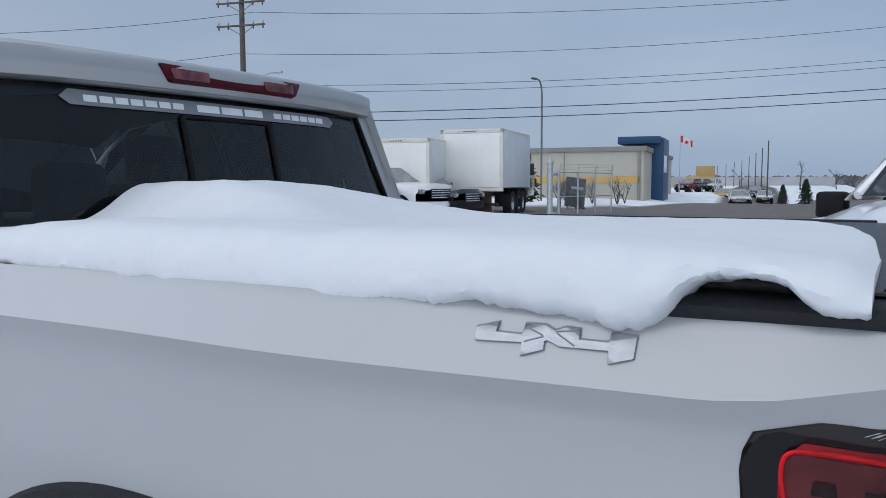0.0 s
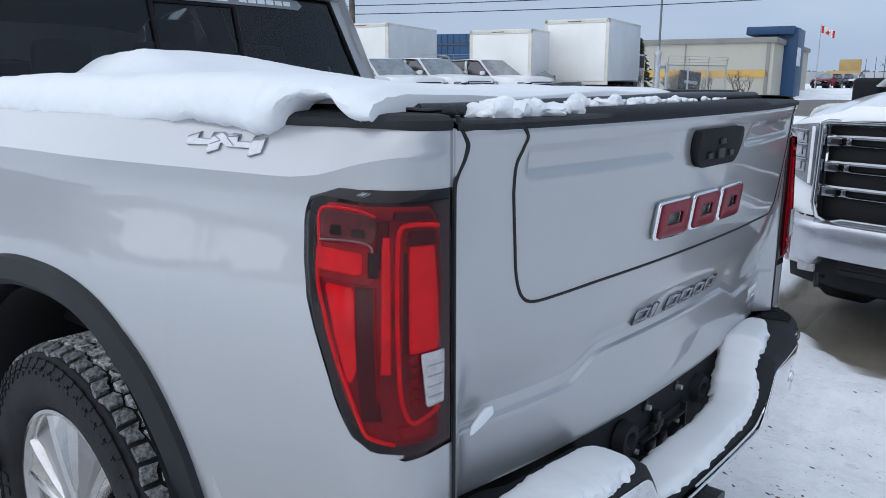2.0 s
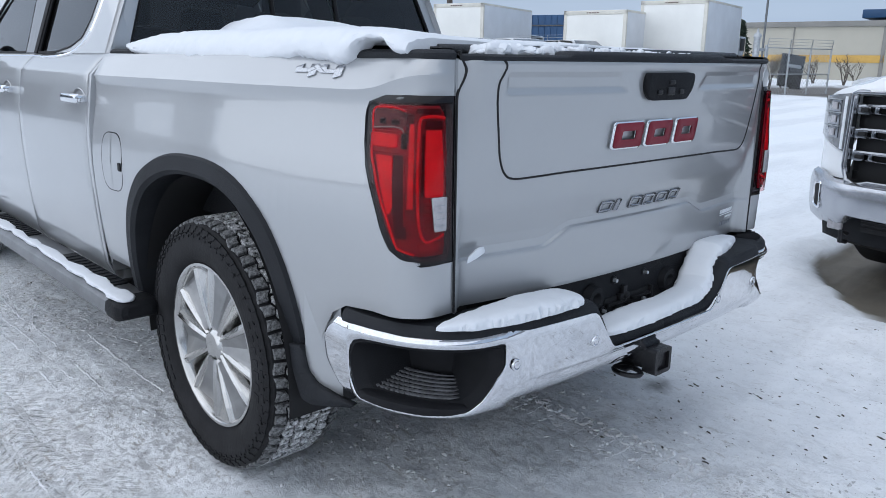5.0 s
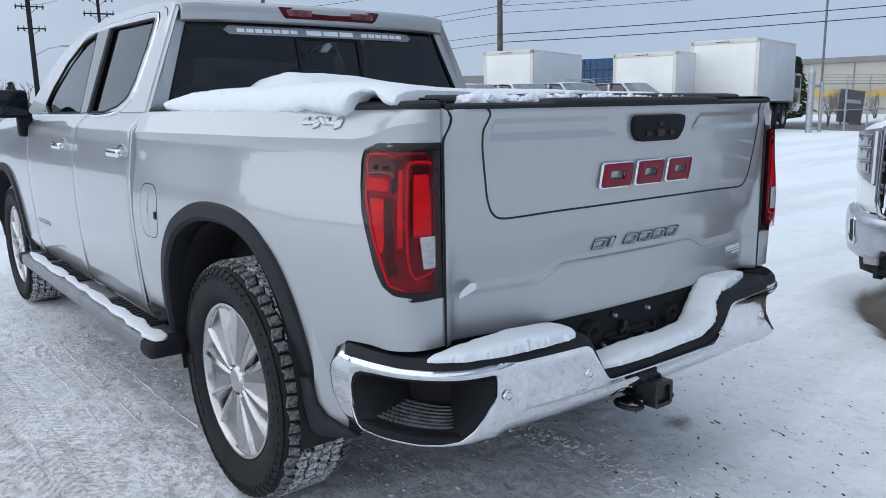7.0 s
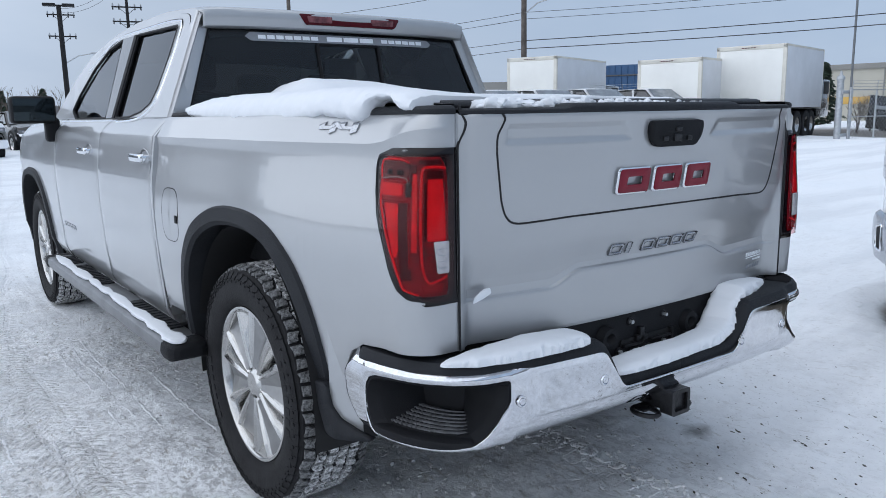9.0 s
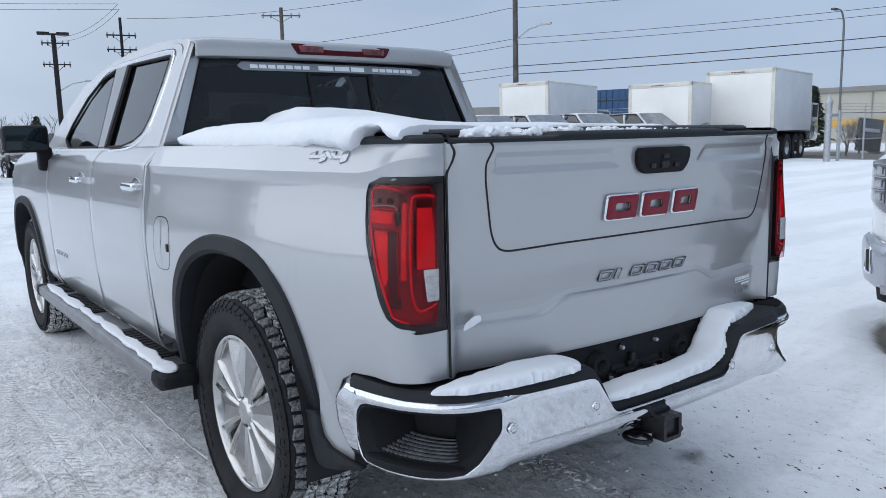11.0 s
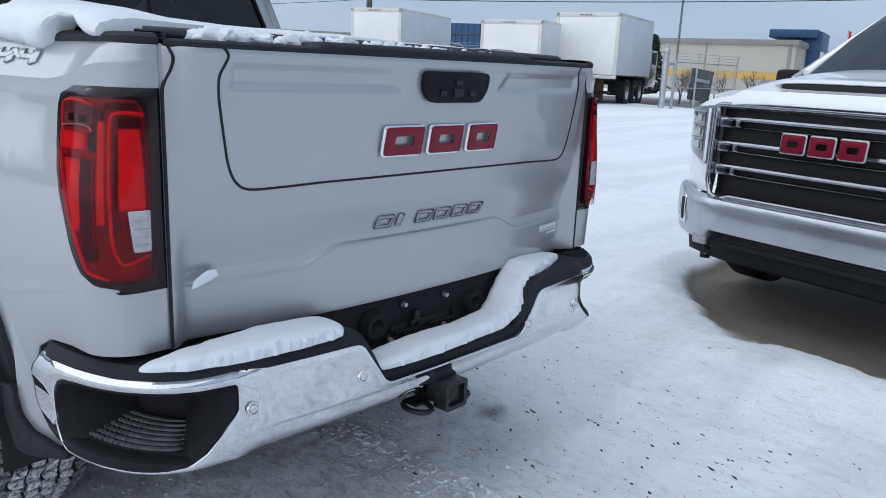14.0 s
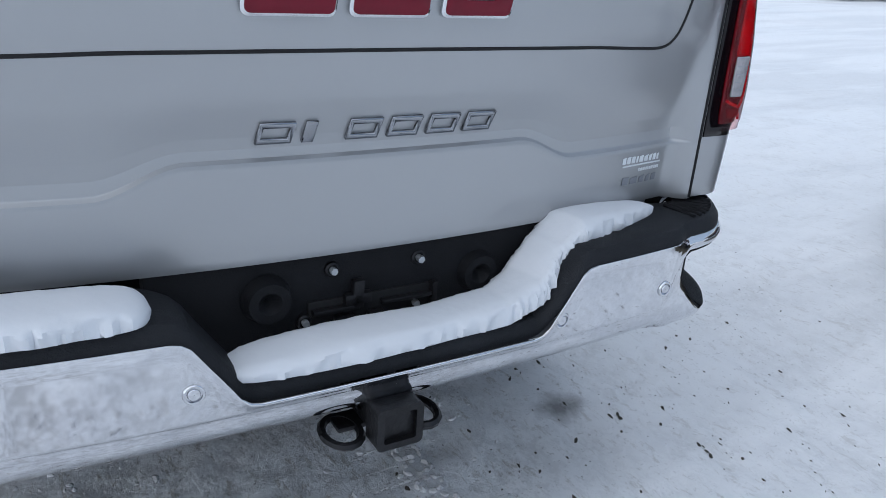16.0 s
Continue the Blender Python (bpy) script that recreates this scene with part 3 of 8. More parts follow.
def tailgate(truck):
    xs = sorted({*np.linspace(-0.746, 0.746, 91).round(4), *np.linspace(0.15, 0.25, 12).round(4), *np.linspace(-0.25, -0.15, 12).round(4), -0.635, -0.62, -0.61, 0.61, 0.62, 0.635})
    zs = sorted({*np.linspace(0.748, 1.368, 50).round(4), *np.linspace(0.862, 0.928, 30).round(4), 1.270, 1.275, 1.280, 1.285, 1.29, 1.30, 1.31, 1.325, 1.34})
    def raised(x, z):
        z += gate_lift(x) * max(0.0, min((z - 0.78) / 0.091, (1.02 - z) / 0.149))
        return (x, gate_y(x, z), z)
    rows = [[raised(x, z) for x in xs] for z in zs]
    gate = part("tailgate", sheet(rows), SILVER, truck, "closed silver two-piece tailgate", thick=0.004)
    part("gate_core", block(1.36, 0.05, 0.58, 0, -0.865, 1.06, 0.01), SILVER, gate)
    # the top cap with its spoiler lip
    prof = ((0.004, 1.366), (-0.001, 1.369), (-0.001, 1.375), (0.006, 1.379), (0.03, 1.380), (0.13, 1.380), (0.135, 1.362))
    part("gate_cap", sheet([[(x, gate_y(x, 1.36) - 0.003 + d, z) for d, z in prof] for x in np.linspace(-0.744, 0.744, 61)]), GREYPLASTIC, gate, "black plastic tailgate cap", thick=0.003)
    def up(x):
        return soft((x + 0.435) / 0.03) * soft((0.36 - x) / 0.06)
    part("gate_spoiler", sheet([[(x, gate_y(x, 1.36) + d, 1.376 + (z - 1.376) * up(x)) for d, z in ((-0.0035, 1.3755), (-0.001, 1.383), (0.008, 1.389), (0.025, 1.391), (0.060, 1.390), (0.085, 1.378))] for x in np.linspace(-0.44, 0.365, 70)]), GREYPLASTIC, gate, "raised black spoiler lip", thick=0.003)
    # gap round the inner panel
    edge = [(-0.647, 1.376), (-0.630, 1.356), (-0.633, 1.338), (-0.645, 1.312), (-0.645, 1.275), (-0.640, 1.235), (-0.631, 1.18), (-0.621, 1.13), (-0.604, 1.094), (-0.572, 1.076), (-0.50, 1.076)]
    outline = edge + [(x, 1.078 + 0.005 * (1 - (x / 0.5) ** 2)) for x in np.linspace(-0.4, 0.4, 9)] + [(-x, z) for x, z in reversed(edge)]
    gate_line([(x, z) for x, z, _ in curve([(x, z, 0) for x, z in outline], 5)], 0.0036, GAP, "panel_gap", gate)
    for sgn in (-1, 1):
        line = curve([(sgn * x, gate_y(x, z) - 0.001, z) for x, z in ((0.749, 0.752), (0.749, 0.90), (0.749, 1.10), (0.749, 1.24), (0.748, 1.285), (0.740, 1.305), (0.730, 1.325), (0.726, 1.345), (0.732, 1.36), (0.738, 1.372), (0.742, 1.388))], 5)
        part("gate_gap", tube(line, 0.0040, 6), GAP, gate)
        part("corner_fill", sheet([[(sgn * x, gate_y(0.746, z) - 0.0005, z) for x in (0.744, 0.753)] for z in np.linspace(0.75, 1.370, 20)]), SILVER, gate)
    # handle and camera pad
    pad = rounded([(-0.122, 1.338), (0.122, 1.338), (0.122, 1.295), (0.095, 1.262), (-0.095, 1.262), (-0.122, 1.295)], 0.018)
    handle = part("handle_pad", plate(pad, [], lambda a, b: (a, gate_y(0, b) - 0.008, b)), PLASTIC, gate, "black tailgate handle with camera", thick=0.014)
    for x, z, w, h in ((-0.055, 1.285, 0.022, 0.014), (0.055, 1.285, 0.022, 0.014), (0, 1.287, 0.035, 0.022), (0, 1.312, 0.026, 0.012)):
        part("button", block(w, 0.008, h, x, gate_y(0, z) - 0.017, z, 0.003), STEEL, gate)
    # badge: three plain red shapes in chrome, and plain bars for the lettering
    for x0, w in ((-0.206, 0.130), (-0.054, 0.124), (0.094, 0.122)):
        mid = (x0 + w / 2 + 0.002, 1.168)
        loops = [[(x0, 1.135), (x0 + w - 0.006, 1.135), (x0 + w, 1.203), (x0 + 0.006, 1.203)], [(x0 + 0.032, 1.157), (x0 + w - 0.034, 1.157), (x0 + w - 0.031, 1.181), (x0 + 0.035, 1.181)]]

        def about(loop, grow):
            return [(a + math.copysign(grow, a - mid[0]), b + math.copysign(grow, b - mid[1])) for a, b in loop]
        edge_out, edge_in = rounded(about(loops[0], 0.004), 0.012), rounded(about(loops[1], -0.004), 0.004)
        badge = part("badge", sheet([[(a - 0.03, gate_y(a, b) - 0.008, b) for a, b in loop] for loop in (edge_out, edge_in)], close=True), CHROME, gate, "chrome edge of a dark red emblem shape", thick=0.010)
        part("red_shape", sheet([[(a - 0.03, gate_y(a, b) - 0.0145, b) for a, b in loop] for loop in (rounded(loops[0], 0.010), rounded(loops[1], 0.006))], close=True), RED_BADGE, badge, thick=0.005)
    for k in range(6):
        x0, w = -0.213 + k * 0.0705, 0.056 if k != 1 else 0.020
        outer = [(x0 + 0.002, 0.943), (x0 + w, 0.943), (x0 + w + 0.006, 0.976), (x0 + 0.008, 0.976)]
        mid = Vector((x0 + w / 2 + 0.004, 0.9595))
        inner = [(mid.x + (q[0] - mid.x) * 0.77, mid.y + (q[1] - mid.y) * 0.56) for q in outer]
        part("lettering_bar", plate(outer, [inner] if k != 1 else [], lambda a, b: (a, gate_y(a, b) - 0.005, b)), SMOKED, gate, "plain dark chrome lettering bar", thick=0.006)
    rng = random.Random(5)
    sticker = part("dealer_sticker", plate([(0.548, 0.833), (0.668, 0.833), (0.668, 0.836), (0.548, 0.836)], [], lambda a, b: (a, gate_y(a, b) - 0.003, b)), PALE_DECAL, gate, "small sticker of pale and dark bars", thick=0.001)
    for z, h, x0, x1, material, wide in ((0.840, 0.014, 0.545, 0.655, PALE_DECAL, 0.011), (0.820, 0.007, 0.600, 0.665, PALE_DECAL, 0.006), (0.794, 0.016, 0.555, 0.660, GREY_DECAL, 0.020)):
        x = x0
        while x < x1:
            w = wide * rng.uniform(0.5, 1.1)
            part("label_bar", plate([(x, z), (x + w, z), (x + w, z + h), (x, z + h * rng.uniform(0.7, 1.0))], [], lambda a, b: (a, gate_y(a, b) - 0.003, b)), material, sticker, thick=0.001)
            x += w + wide * 0.35
    return gate


def bumper_y(x):
    """Plan curve of the bumper's face."""
    return -1.094 + 0.038 * (abs(x) / 0.66) ** 2.4


def bumper_loop(s):
    """Plan of the bumper from its middle (s = 0) out along the face and round the corner to its end at s = 1.2."""
    if s < 0.68:
        return s, bumper_y(s)
    t = min(1.0, (s - 0.68) / 0.52)
    a = t * math.pi / 2
    return 0.68 + 0.228 * math.sin(a) ** 0.95, bumper_y(0.68) + 0.345 * (1 - max(0.0, math.cos(a)) ** 0.95)


def bumper_at(s, z, off=0.0):
    """A point of the bumper's face, off metres in front of it; past 1.2 lies the chrome end that curves forward."""
    side, s = (-1 if s < 0 else 1), abs(s)
    x, y = bumper_loop(min(s, 1.2))
    x1, y1 = bumper_loop(max(0.0, min(s, 1.19) - 0.005))
    x2, y2 = bumper_loop(min(s, 1.19) + 0.005)
    d = Vector((x2 - x1, y2 - y1)).normalized()
    x, y = x + d.y * off, y - d.x * off
    if s > 1.2:
        y += (s - 1.2) / 0.1 * lerp([0.48, 0.52, 0.58, 0.62, 0.66, 0.70], [-0.005, 0.035, 0.075, 0.082, 0.065, 0.022], z)
    return (side * x, y, z)


def bumper_top(s):
    return lerp([0, 0.250, 0.266, 0.280, 0.345, 0.358, 0.375, 0.60, 0.80, 1.2], [0.582, 0.582, 0.586, 0.598, 0.694, 0.703, 0.706, 0.706, 0.706, 0.704], abs(s))


def bumper_low(s):
    return lerp([0, 0.3, 0.6, 0.7, 0.8, 1.0, 1.15, 1.2], [0.497, 0.497, 0.492, 0.496, 0.494, 0.489, 0.492, 0.495], abs(s))


def pocket_low(s):
    s = abs(s)
    return lerp([0, 0.60, 0.640, 0.656, 0.665, 0.70, 0.746, 0.79, 0.86, 0.94, 1.06, 1.14, 1.160, 1.172, 1.180, 1.3], [0.557, 0.557, 0.580, 0.615, 0.600, 0.566, 0.533, 0.513, 0.504, 0.5005, 0.5005, 0.504, 0.522, 0.555, 0.60, 0.60], s)


def pocket_top(s):
    return lerp([0, 0.60, 0.640, 0.656, 0.664, 0.72, 0.9, 1.08, 1.13, 1.158, 1.172, 1.180, 1.3], [0.567, 0.567, 0.640, 0.664, 0.673, 0.676, 0.677, 0.673, 0.668, 0.658, 0.640, 0.612, 0.615], abs(s))


def rear_bumper(truck):
    half = [*np.linspace(0, 0.245, 9), 0.250, 0.258, 0.266, 0.273, 0.280, 0.30, 0.32, 0.345, 0.352, 0.358, 0.366, 0.375, *np.linspace(0.39, 0.60, 8), 0.62, 0.640, 0.656, 0.660, 0.665, 0.68, 0.70, 0.72, 0.746, 0.77, 0.79, *np.linspace(0.82, 1.12, 15),
            1.13, 1.14, 1.15, 1.158, 1.165, 1.172, 1.176, 1.18, 1.20, 1.215, 1.24, 1.27, 1.29, 1.30]
    ss = [-s for s in reversed(half[1:])] + half
    face = bmesh.new()
    cols = []
    for s in ss:
        lo, hi = bumper_low(s), bumper_top(s)
        pl = max(lo + 0.001, pocket_low(s))
        pt = min(max(pocket_top(s), pl + 0.0005), hi - 0.004)
        plain = 1.0 - soft((abs(s) - 0.60) / 0.06)
        zs = [lo + (pl - lo) * k / 5 for k in range(6)] + [pl + (pt - pl) * k / 3 for k in (1, 2)] + [pt + (hi - pt) * k / 5 for k in range(6)]
        # below the crease the strip draws in under the car; above it a flat panel stands proud
        strip = [-0.040, -0.024, -0.012, -0.005, -0.002, 0.0, 0.0035, 0.0065, 0.007, 0.010, 0.013, 0.016, 0.019, 0.022]
        bulge = [-0.016, -0.008, -0.004, -0.001, 0.0, 0.0, 0.0, 0.0, 0.0, 0.005, 0.007, 0.007, 0.003, -0.004]
        cols.append([face.verts.new(bumper_at(s, z, plain * a + (1 - plain) * b)) for z, a, b in zip(zs, strip, bulge)])
    for a in range(len(ss) - 1):
        m = abs(ss[a] + ss[a + 1]) / 2
        for b in range(13):
            if 0.656 < m < 1.178 and 5 <= b < 8:
                continue
            face.faces.new((cols[a][b], cols[a][b + 1], cols[a + 1][b + 1], cols[a + 1][b]))
    bump = part("bumper", face, CHROME_DIRTY, truck, "salt-streaked chrome rear bumper", thick=0.005)
    for side in (-1, 1):
        def at(s, z, off=0.0):
            return bumper_at(side * s, z, off)
        # step pocket: a bevelled surround that leads into a deep cup
        line = np.linspace(0.657, 1.179, 34)
        mouth = [(s, pocket_top(s)) for s in line] + [(s, pocket_low(s)) for s in reversed(line)]

        def ring(ks, kz, off, rise):
            return [at(0.915 + (s - 0.915) * ks, 0.588 + (z - 0.588) * kz + rise, off) for s, z in mouth]
        surround = part("pocket_rim", sheet([ring(1.004, 1.01, -0.002, 0), ring(0.97, 0.95, 0.001, 0), ring(0.90, 0.80, -0.030, 0.004)], close=True), PLASTIC, bump, "black recess surround")
        cup = sheet([ring(0.90, 0.80, -0.030, 0.004), ring(0.84, 0.74, -0.06, 0.006), ring(0.74, 0.70, -0.12, 0.012), ring(0.70, 0.66, -0.150, 0.016)], close=True)
        cap(cup, ring(0.70, 0.66, -0.150, 0.016))
        part("step_pocket", cup, PLASTIC, bump, "black corner step recess")

        def tread_at(u, v, lift=0.0):
            """The step's tread: u along the bumper, v from its lip inwards."""
            return at(lerp([0, 1], [1.125, 0.80], u) + 0.05 * v * (0.5 - u), 0.524 + 0.030 * v + lift, -0.036 - 0.105 * v)
        part("step_tread", sheet([[tread_at(u, v) for v in np.linspace(0, 1, 6)] for u in np.linspace(0, 1, 18)]), PLASTIC, bump, "dark studded step tread", thick=0.006)
        studs = bmesh.new()
        for i in range(17):
            for j in range(7):
                u, v = (i + 0.5 + 0.5 * (j % 2)) / 18, (j + 0.5) / 7.2
                block(0.0135, 0.0085, 0.005, 0, 0, 0, m=Matrix.Translation(tread_at(u, v, 0.005)) @ Matrix.Rotation(side * (0.55 + 1.2 * (1 - u)), 4, "Z"), bm=studs)
        tagged(part("studs", studs, STUD, bump, smooth=False), kind="stuff")
        part("step_lip", sheet([[at(s, z, o) for z, o in ((pocket_low(s) - 0.004, -0.03), (pocket_low(s) - 0.004, 0.0), (pocket_low(s) + 0.006, 0.004), (0.519, 0.001), (0.524, -0.010), (0.524, -0.040))] for s in np.linspace(0.80, 1.150, 24)]), PLASTIC, bump, thick=0.003)
        # ribbed top pad
        def lean(s):
            return 0.020 * (1.0 - soft((s - 0.60) / 0.06)) * soft((bumper_top(s) - 0.57) / 0.13 + 0.25)
        padtop = sheet([[at(s, z, o + lean(s)) for z, o in ((bumper_top(s) - 0.004, -0.001), (bumper_top(s) + 0.014, -0.003), (bumper_top(s) + 0.026, -0.012), (bumper_top(s) + 0.030, -0.03), (bumper_top(s) + 0.026, -lerp([0, 0.34, 0.40, 0.68, 0.9, 1.2], [0.085, 0.085, 0.14, 0.13, 0.10, 0.06], s)))] for s in sorted({*np.linspace(0, 1.2, 60), 0.25, 0.266, 0.28, 0.345, 0.358, 0.375})])
        part("top_pad", padtop, GREYPLASTIC, bump, "black ribbed bumper top pad", thick=0.004)
        if side > 0:
            for i in range(9):
                s = 0.70 + i * 0.035
                part("rib", tube([at(s, bumper_top(s) + 0.031, -0.02), at(s, bumper_top(s) + 0.031, -0.10)], 0.005, 6), PLASTIC, bump)
        for s, z in ((0.345, 0.618), (0.628, 0.613)) if side < 0 else ((0.310, 0.606), (0.588, 0.611)):
            part("parking_sensor", sensor_mesh(at(s, z, 0.0155 if s < 0.6 else 0.0090)), CHROME_DIRTY, bump, "round parking sensor")
    # plate recess
    back = part("plate_recess", block(0.74, 0.03, 0.30, -0.01, -0.945, 0.61, 0.006), PLASTIC, truck, "black number plate recess")
    for x, z in ((-0.080, 0.713), (0.085, 0.710), (0.080, 0.624), (-0.130, 0.624)):
        part("bolt_seat", revolve([(-0.960, 0.001), (-0.966, 0.010), (-0.964, 0.013), (-0.955, 0.014)], 16, "y"), STEEL, back).location = (x, 0, z)
        part("bolt", tube([(x, -0.962, z), (x, -0.976, z)], 0.0065, 6), GALV, back)
    for x, z in ((-0.195, 0.680), (0.21, 0.665)):
        part("plug", revolve([(-0.962, 0.001), (-0.985, 0.02), (-0.985, 0.035), (-0.96, 0.042)], 18, "y"), PLASTIC, back).location = (x, 0, z)
    part("plate_window", block(0.235, 0.006, 0.072, -0.005, -0.962, 0.622, 0.002), GAP, back)
    for x, z, w, h in ((-0.035, 0.664, 0.020, 0.052), (-0.035, 0.655, 0.050, 0.020), (-0.075, 0.640, 0.085, 0.010), (0.060, 0.640, 0.10, 0.008), (-0.060, 0.612, 0.035, 0.028), (0.0, 0.606, 0.030, 0.040), (0.075, 0.600, 0.055, 0.016), (-0.10, 0.596, 0.05, 0.012), (0.115, 0.625, 0.010, 0.075)):
        part("bracket", block(w, 0.016, h, x, -0.970, z, 0.003), STEEL, back)
    return bump


def sensor_mesh(p):
    bm = revolve([(-0.0035, 0.0005), (-0.0038, 0.0085), (-0.0028, 0.0095), (0.0005, 0.0100), (0.0005, 0.0118), (-0.0036, 0.0125), (-0.0040, 0.0150), (-0.0028, 0.0162), (0.002, 0.0168)], 24, "y")
    bm.transform(Matrix.Translation(p))
    return bm


def wheel(truck, x, y, side):
    w = part("wheel", block(0.10, 0.12, 0.12, -side * 0.16, 0, 0, 0.02), STEEL, truck)
    w.location = (x, y, AXLE_Z)
    o = side
    R = TYRE_R
    prof = [(-0.10, 0.275), (0.095, 0.272), (0.122, 0.284), (0.136, 0.300), (0.142, 0.330), (0.143, 0.365), (0.138, 0.395), (0.124, 0.413), (0.08, 0.421), (-0.08, 0.421), (-0.124, 0.413), (-0.138, 0.38), (-0.138, 0.32), (-0.10, 0.275)]
    part("tyre", revolve([(o * (h - 0.132), r) for h, r in prof], 72), RUBBER, w, "black all-terrain tyre dusted with snow")
    # tread: columns of irregular blocks parted by narrow grooves
    n, cols = 60, 6
    rng = random.Random(4)
    period = 5
    edge = [[(rng.uniform(-0.005, 0.005), rng.uniform(-0.16, 0.16)) for _ in range(2 * period)] for _ in range(cols + 1)]
    half_w, pitch = 0.127, 2 * math.pi / n
    near_wheel = side < 0 and y == 0.0

    def crown(h):
        """Radius of the tread at h metres across it."""
        return R + 0.001 - 0.013 * soft((abs(h) - 0.085) / 0.055)

    def tread_cell(c, k):
        shift = 0.5 * (c % 2)
        cell = []
        for e, ks in ((c, (0, 1, 2)), (c + 1, (2, 1, 0))):
            for q in ks:
                j = (2 * (k % period) + q + (c % 2)) % (2 * period)
                dx, dt = edge[e][j]
                h = -half_w + 2 * half_w * e / cols + dx + 0.0035 * (1 if (2 * k + q + (c % 2)) % 4 < 2 else -1) * (0 < e < cols)
                cell.append((h, (k % period + shift + q / 2 + dt * 0.8) * pitch))
        mh, mt = sum(a for a, _ in cell) / 6, sum(b for _, b in cell) / 6
        bm = bmesh.new()
        rings = []
        for grow, lift in ((0.78, -0.016), (0.74, -0.0015), (0.69, 0.0)):
            ring_v = []
            for h, t in cell:
                hh, tt = mh + (h - mh) * grow, mt + (t - mt) * grow
                r = crown(hh) + lift
                ring_v.append(bm.verts.new((o * (hh - 0.132), -r * math.sin(tt), r * math.cos(tt))))
            rings.append(ring_v)
        bm.faces.new(rings[2])
        for a, b in ((rings[0], rings[1]), (rings[1], rings[2])):
            for q in range(6):
                bm.faces.new((a[q], a[(q + 1) % 6], b[(q + 1) % 6], b[q]))
        bmesh.ops.recalc_face_normals(bm, faces=bm.faces)
        me = bpy.data.meshes.new("tread_block")
        bm.to_mesh(me)
        bm.free()
        me.materials.append(LUG if 0 < c < cols - 1 else LUG_EDGE)
        return me
    cells = [[tread_cell(c, k) for k in range(period)] for c in range(cols)]
    tread = bmesh.new()
    for c in range(cols):
        for k in range(n):
            turn = (k // period) * period * pitch
            if near_wheel:
                ob = new("tread_block", cells[c][k % period])
                ob.parent = w
                ob.rotation_euler = (turn, 0, 0)
            else:
                at0 = len(tread.verts)
                tread.from_mesh(cells[c][k % period])
                tread.verts.ensure_lookup_table()
                bmesh.ops.rotate(tread, verts=tread.verts[at0:], cent=(0, 0, 0), matrix=Matrix.Rotation(turn, 3, "X"))
    if near_wheel:
        tread.free()
    else:
        tagged(part("tread", tread, LUG, w, "grey snow-dusted tread", smooth=False), kind="stuff")
    shoulder = bmesh.new()
    for j in range(n):
        a = pitch * j
        for turn, ln, hi, rad in ((0.0, 0.030, 0.020, 0.394), (0.5, 0.019, 0.014, 0.400), (0.25, 0.012, 0.012, 0.374), (0.75, 0.022, 0.006, 0.380)):
            m = Matrix.Rotation(a + turn * pitch, 4, "X") @ Matrix.Translation((o * (0.1385 + 0.0025 * (rad < 0.39) - 0.132), 0, rad)) @ Matrix.Rotation(-o * (0.42 if rad > 0.385 else 0.15), 4, "Y")
            block(0.007, ln, hi, 0, 0, 0, bm=shoulder, m=m)
    tagged(part("shoulder", shoulder, RUBBER, w, smooth=False), kind="stuff")
    for a0 in (1.1, -2.2):
        for k in range(7):
            a = a0 + k * 0.11
            part("lettering_bar", block(0.003, 0.022, 0.03, 0, 0, 0, 0.001, m=Matrix.Rotation(a, 4, "X") @ Matrix.Translation((o * 0.0115, 0, 0.342))), RUBBER, w)
    part("rim", revolve([(o * (h - 0.132), r) for h, r in ((-0.05, 0.250), (0.09, 0.258), (0.116, 0.262), (0.124, 0.270), (0.124, 0.279), (0.112, 0.283), (0.09, 0.280), (-0.06, 0.265))], 72), ALLOY, w, "bright alloy wheel with split spokes")
    part("brake_disc", revolve([(-o * 0.13, 0.02), (-o * 0.12, 0.17), (-o * 0.10, 0.17), (-o * 0.10, 0.02)], 32), ALLOY_DARK, w)
    part("barrel_back", revolve([(-o * 0.16, 0.05), (-o * 0.16, 0.25)], 32), GAP, w)
    for k in range(6):
        a = k * math.pi / 3 + 0.35
        turn = Matrix.Rotation(a, 4, "X")

        def spread_at(r):
            return 0.020 + (r - 0.055) * 0.325
        for d in (-1, 1):
            # each leg is a ridged bar that leans away from its twin
            rows = []
            for r in (0.050, 0.075, 0.11, 0.16, 0.21, 0.25, 0.266):
                off, wd = d * spread_at(r), lerp([0.05, 0.12, 0.266], [0.014, 0.020, 0.027], r)
                h = o * lerp([0.05, 0.12, 0.20, 0.266], [-0.022, -0.016, -0.014, -0.018], r)
                rows.append([(h - o * 0.030, off - d * wd * 1.15, r), (h - o * 0.005, off - d * wd * 0.55, r), (h + o * 0.003, off - d * wd * 0.1, r), (h - o * 0.003, off + d * wd * 0.55, r), (h - o * 0.030, off + d * wd * 1.05, r), (h - o * 0.070, off + d * wd * 1.10, r), (h - o * 0.070, off - d * wd * 1.15, r)])
            sp = sheet(rows, close=True)
            sp.transform(turn)
            part("spoke", sp, ALLOY, w, smooth=False)
        # the dished web between the two legs
        web = sheet([[(o * (lerp([0.06, 0.14, 0.266], [-0.022, -0.021, -0.024], r) - 0.026 * lerp([0.05, 0.12, 0.2, 0.268], [0.1, 0.6, 1.0, 1.0], r) * (1 - abs(f)) ** 0.8), f * spread_at(r), r) for f in (-1, -0.6, -0.2, 0.0, 0.2, 0.6, 1)] for r in (0.062, 0.10, 0.15, 0.20, 0.24, 0.268)])
        web.transform(turn)
        part("spoke_web", web, ALLOY_GREY, w, thick=0.006, smooth=False)
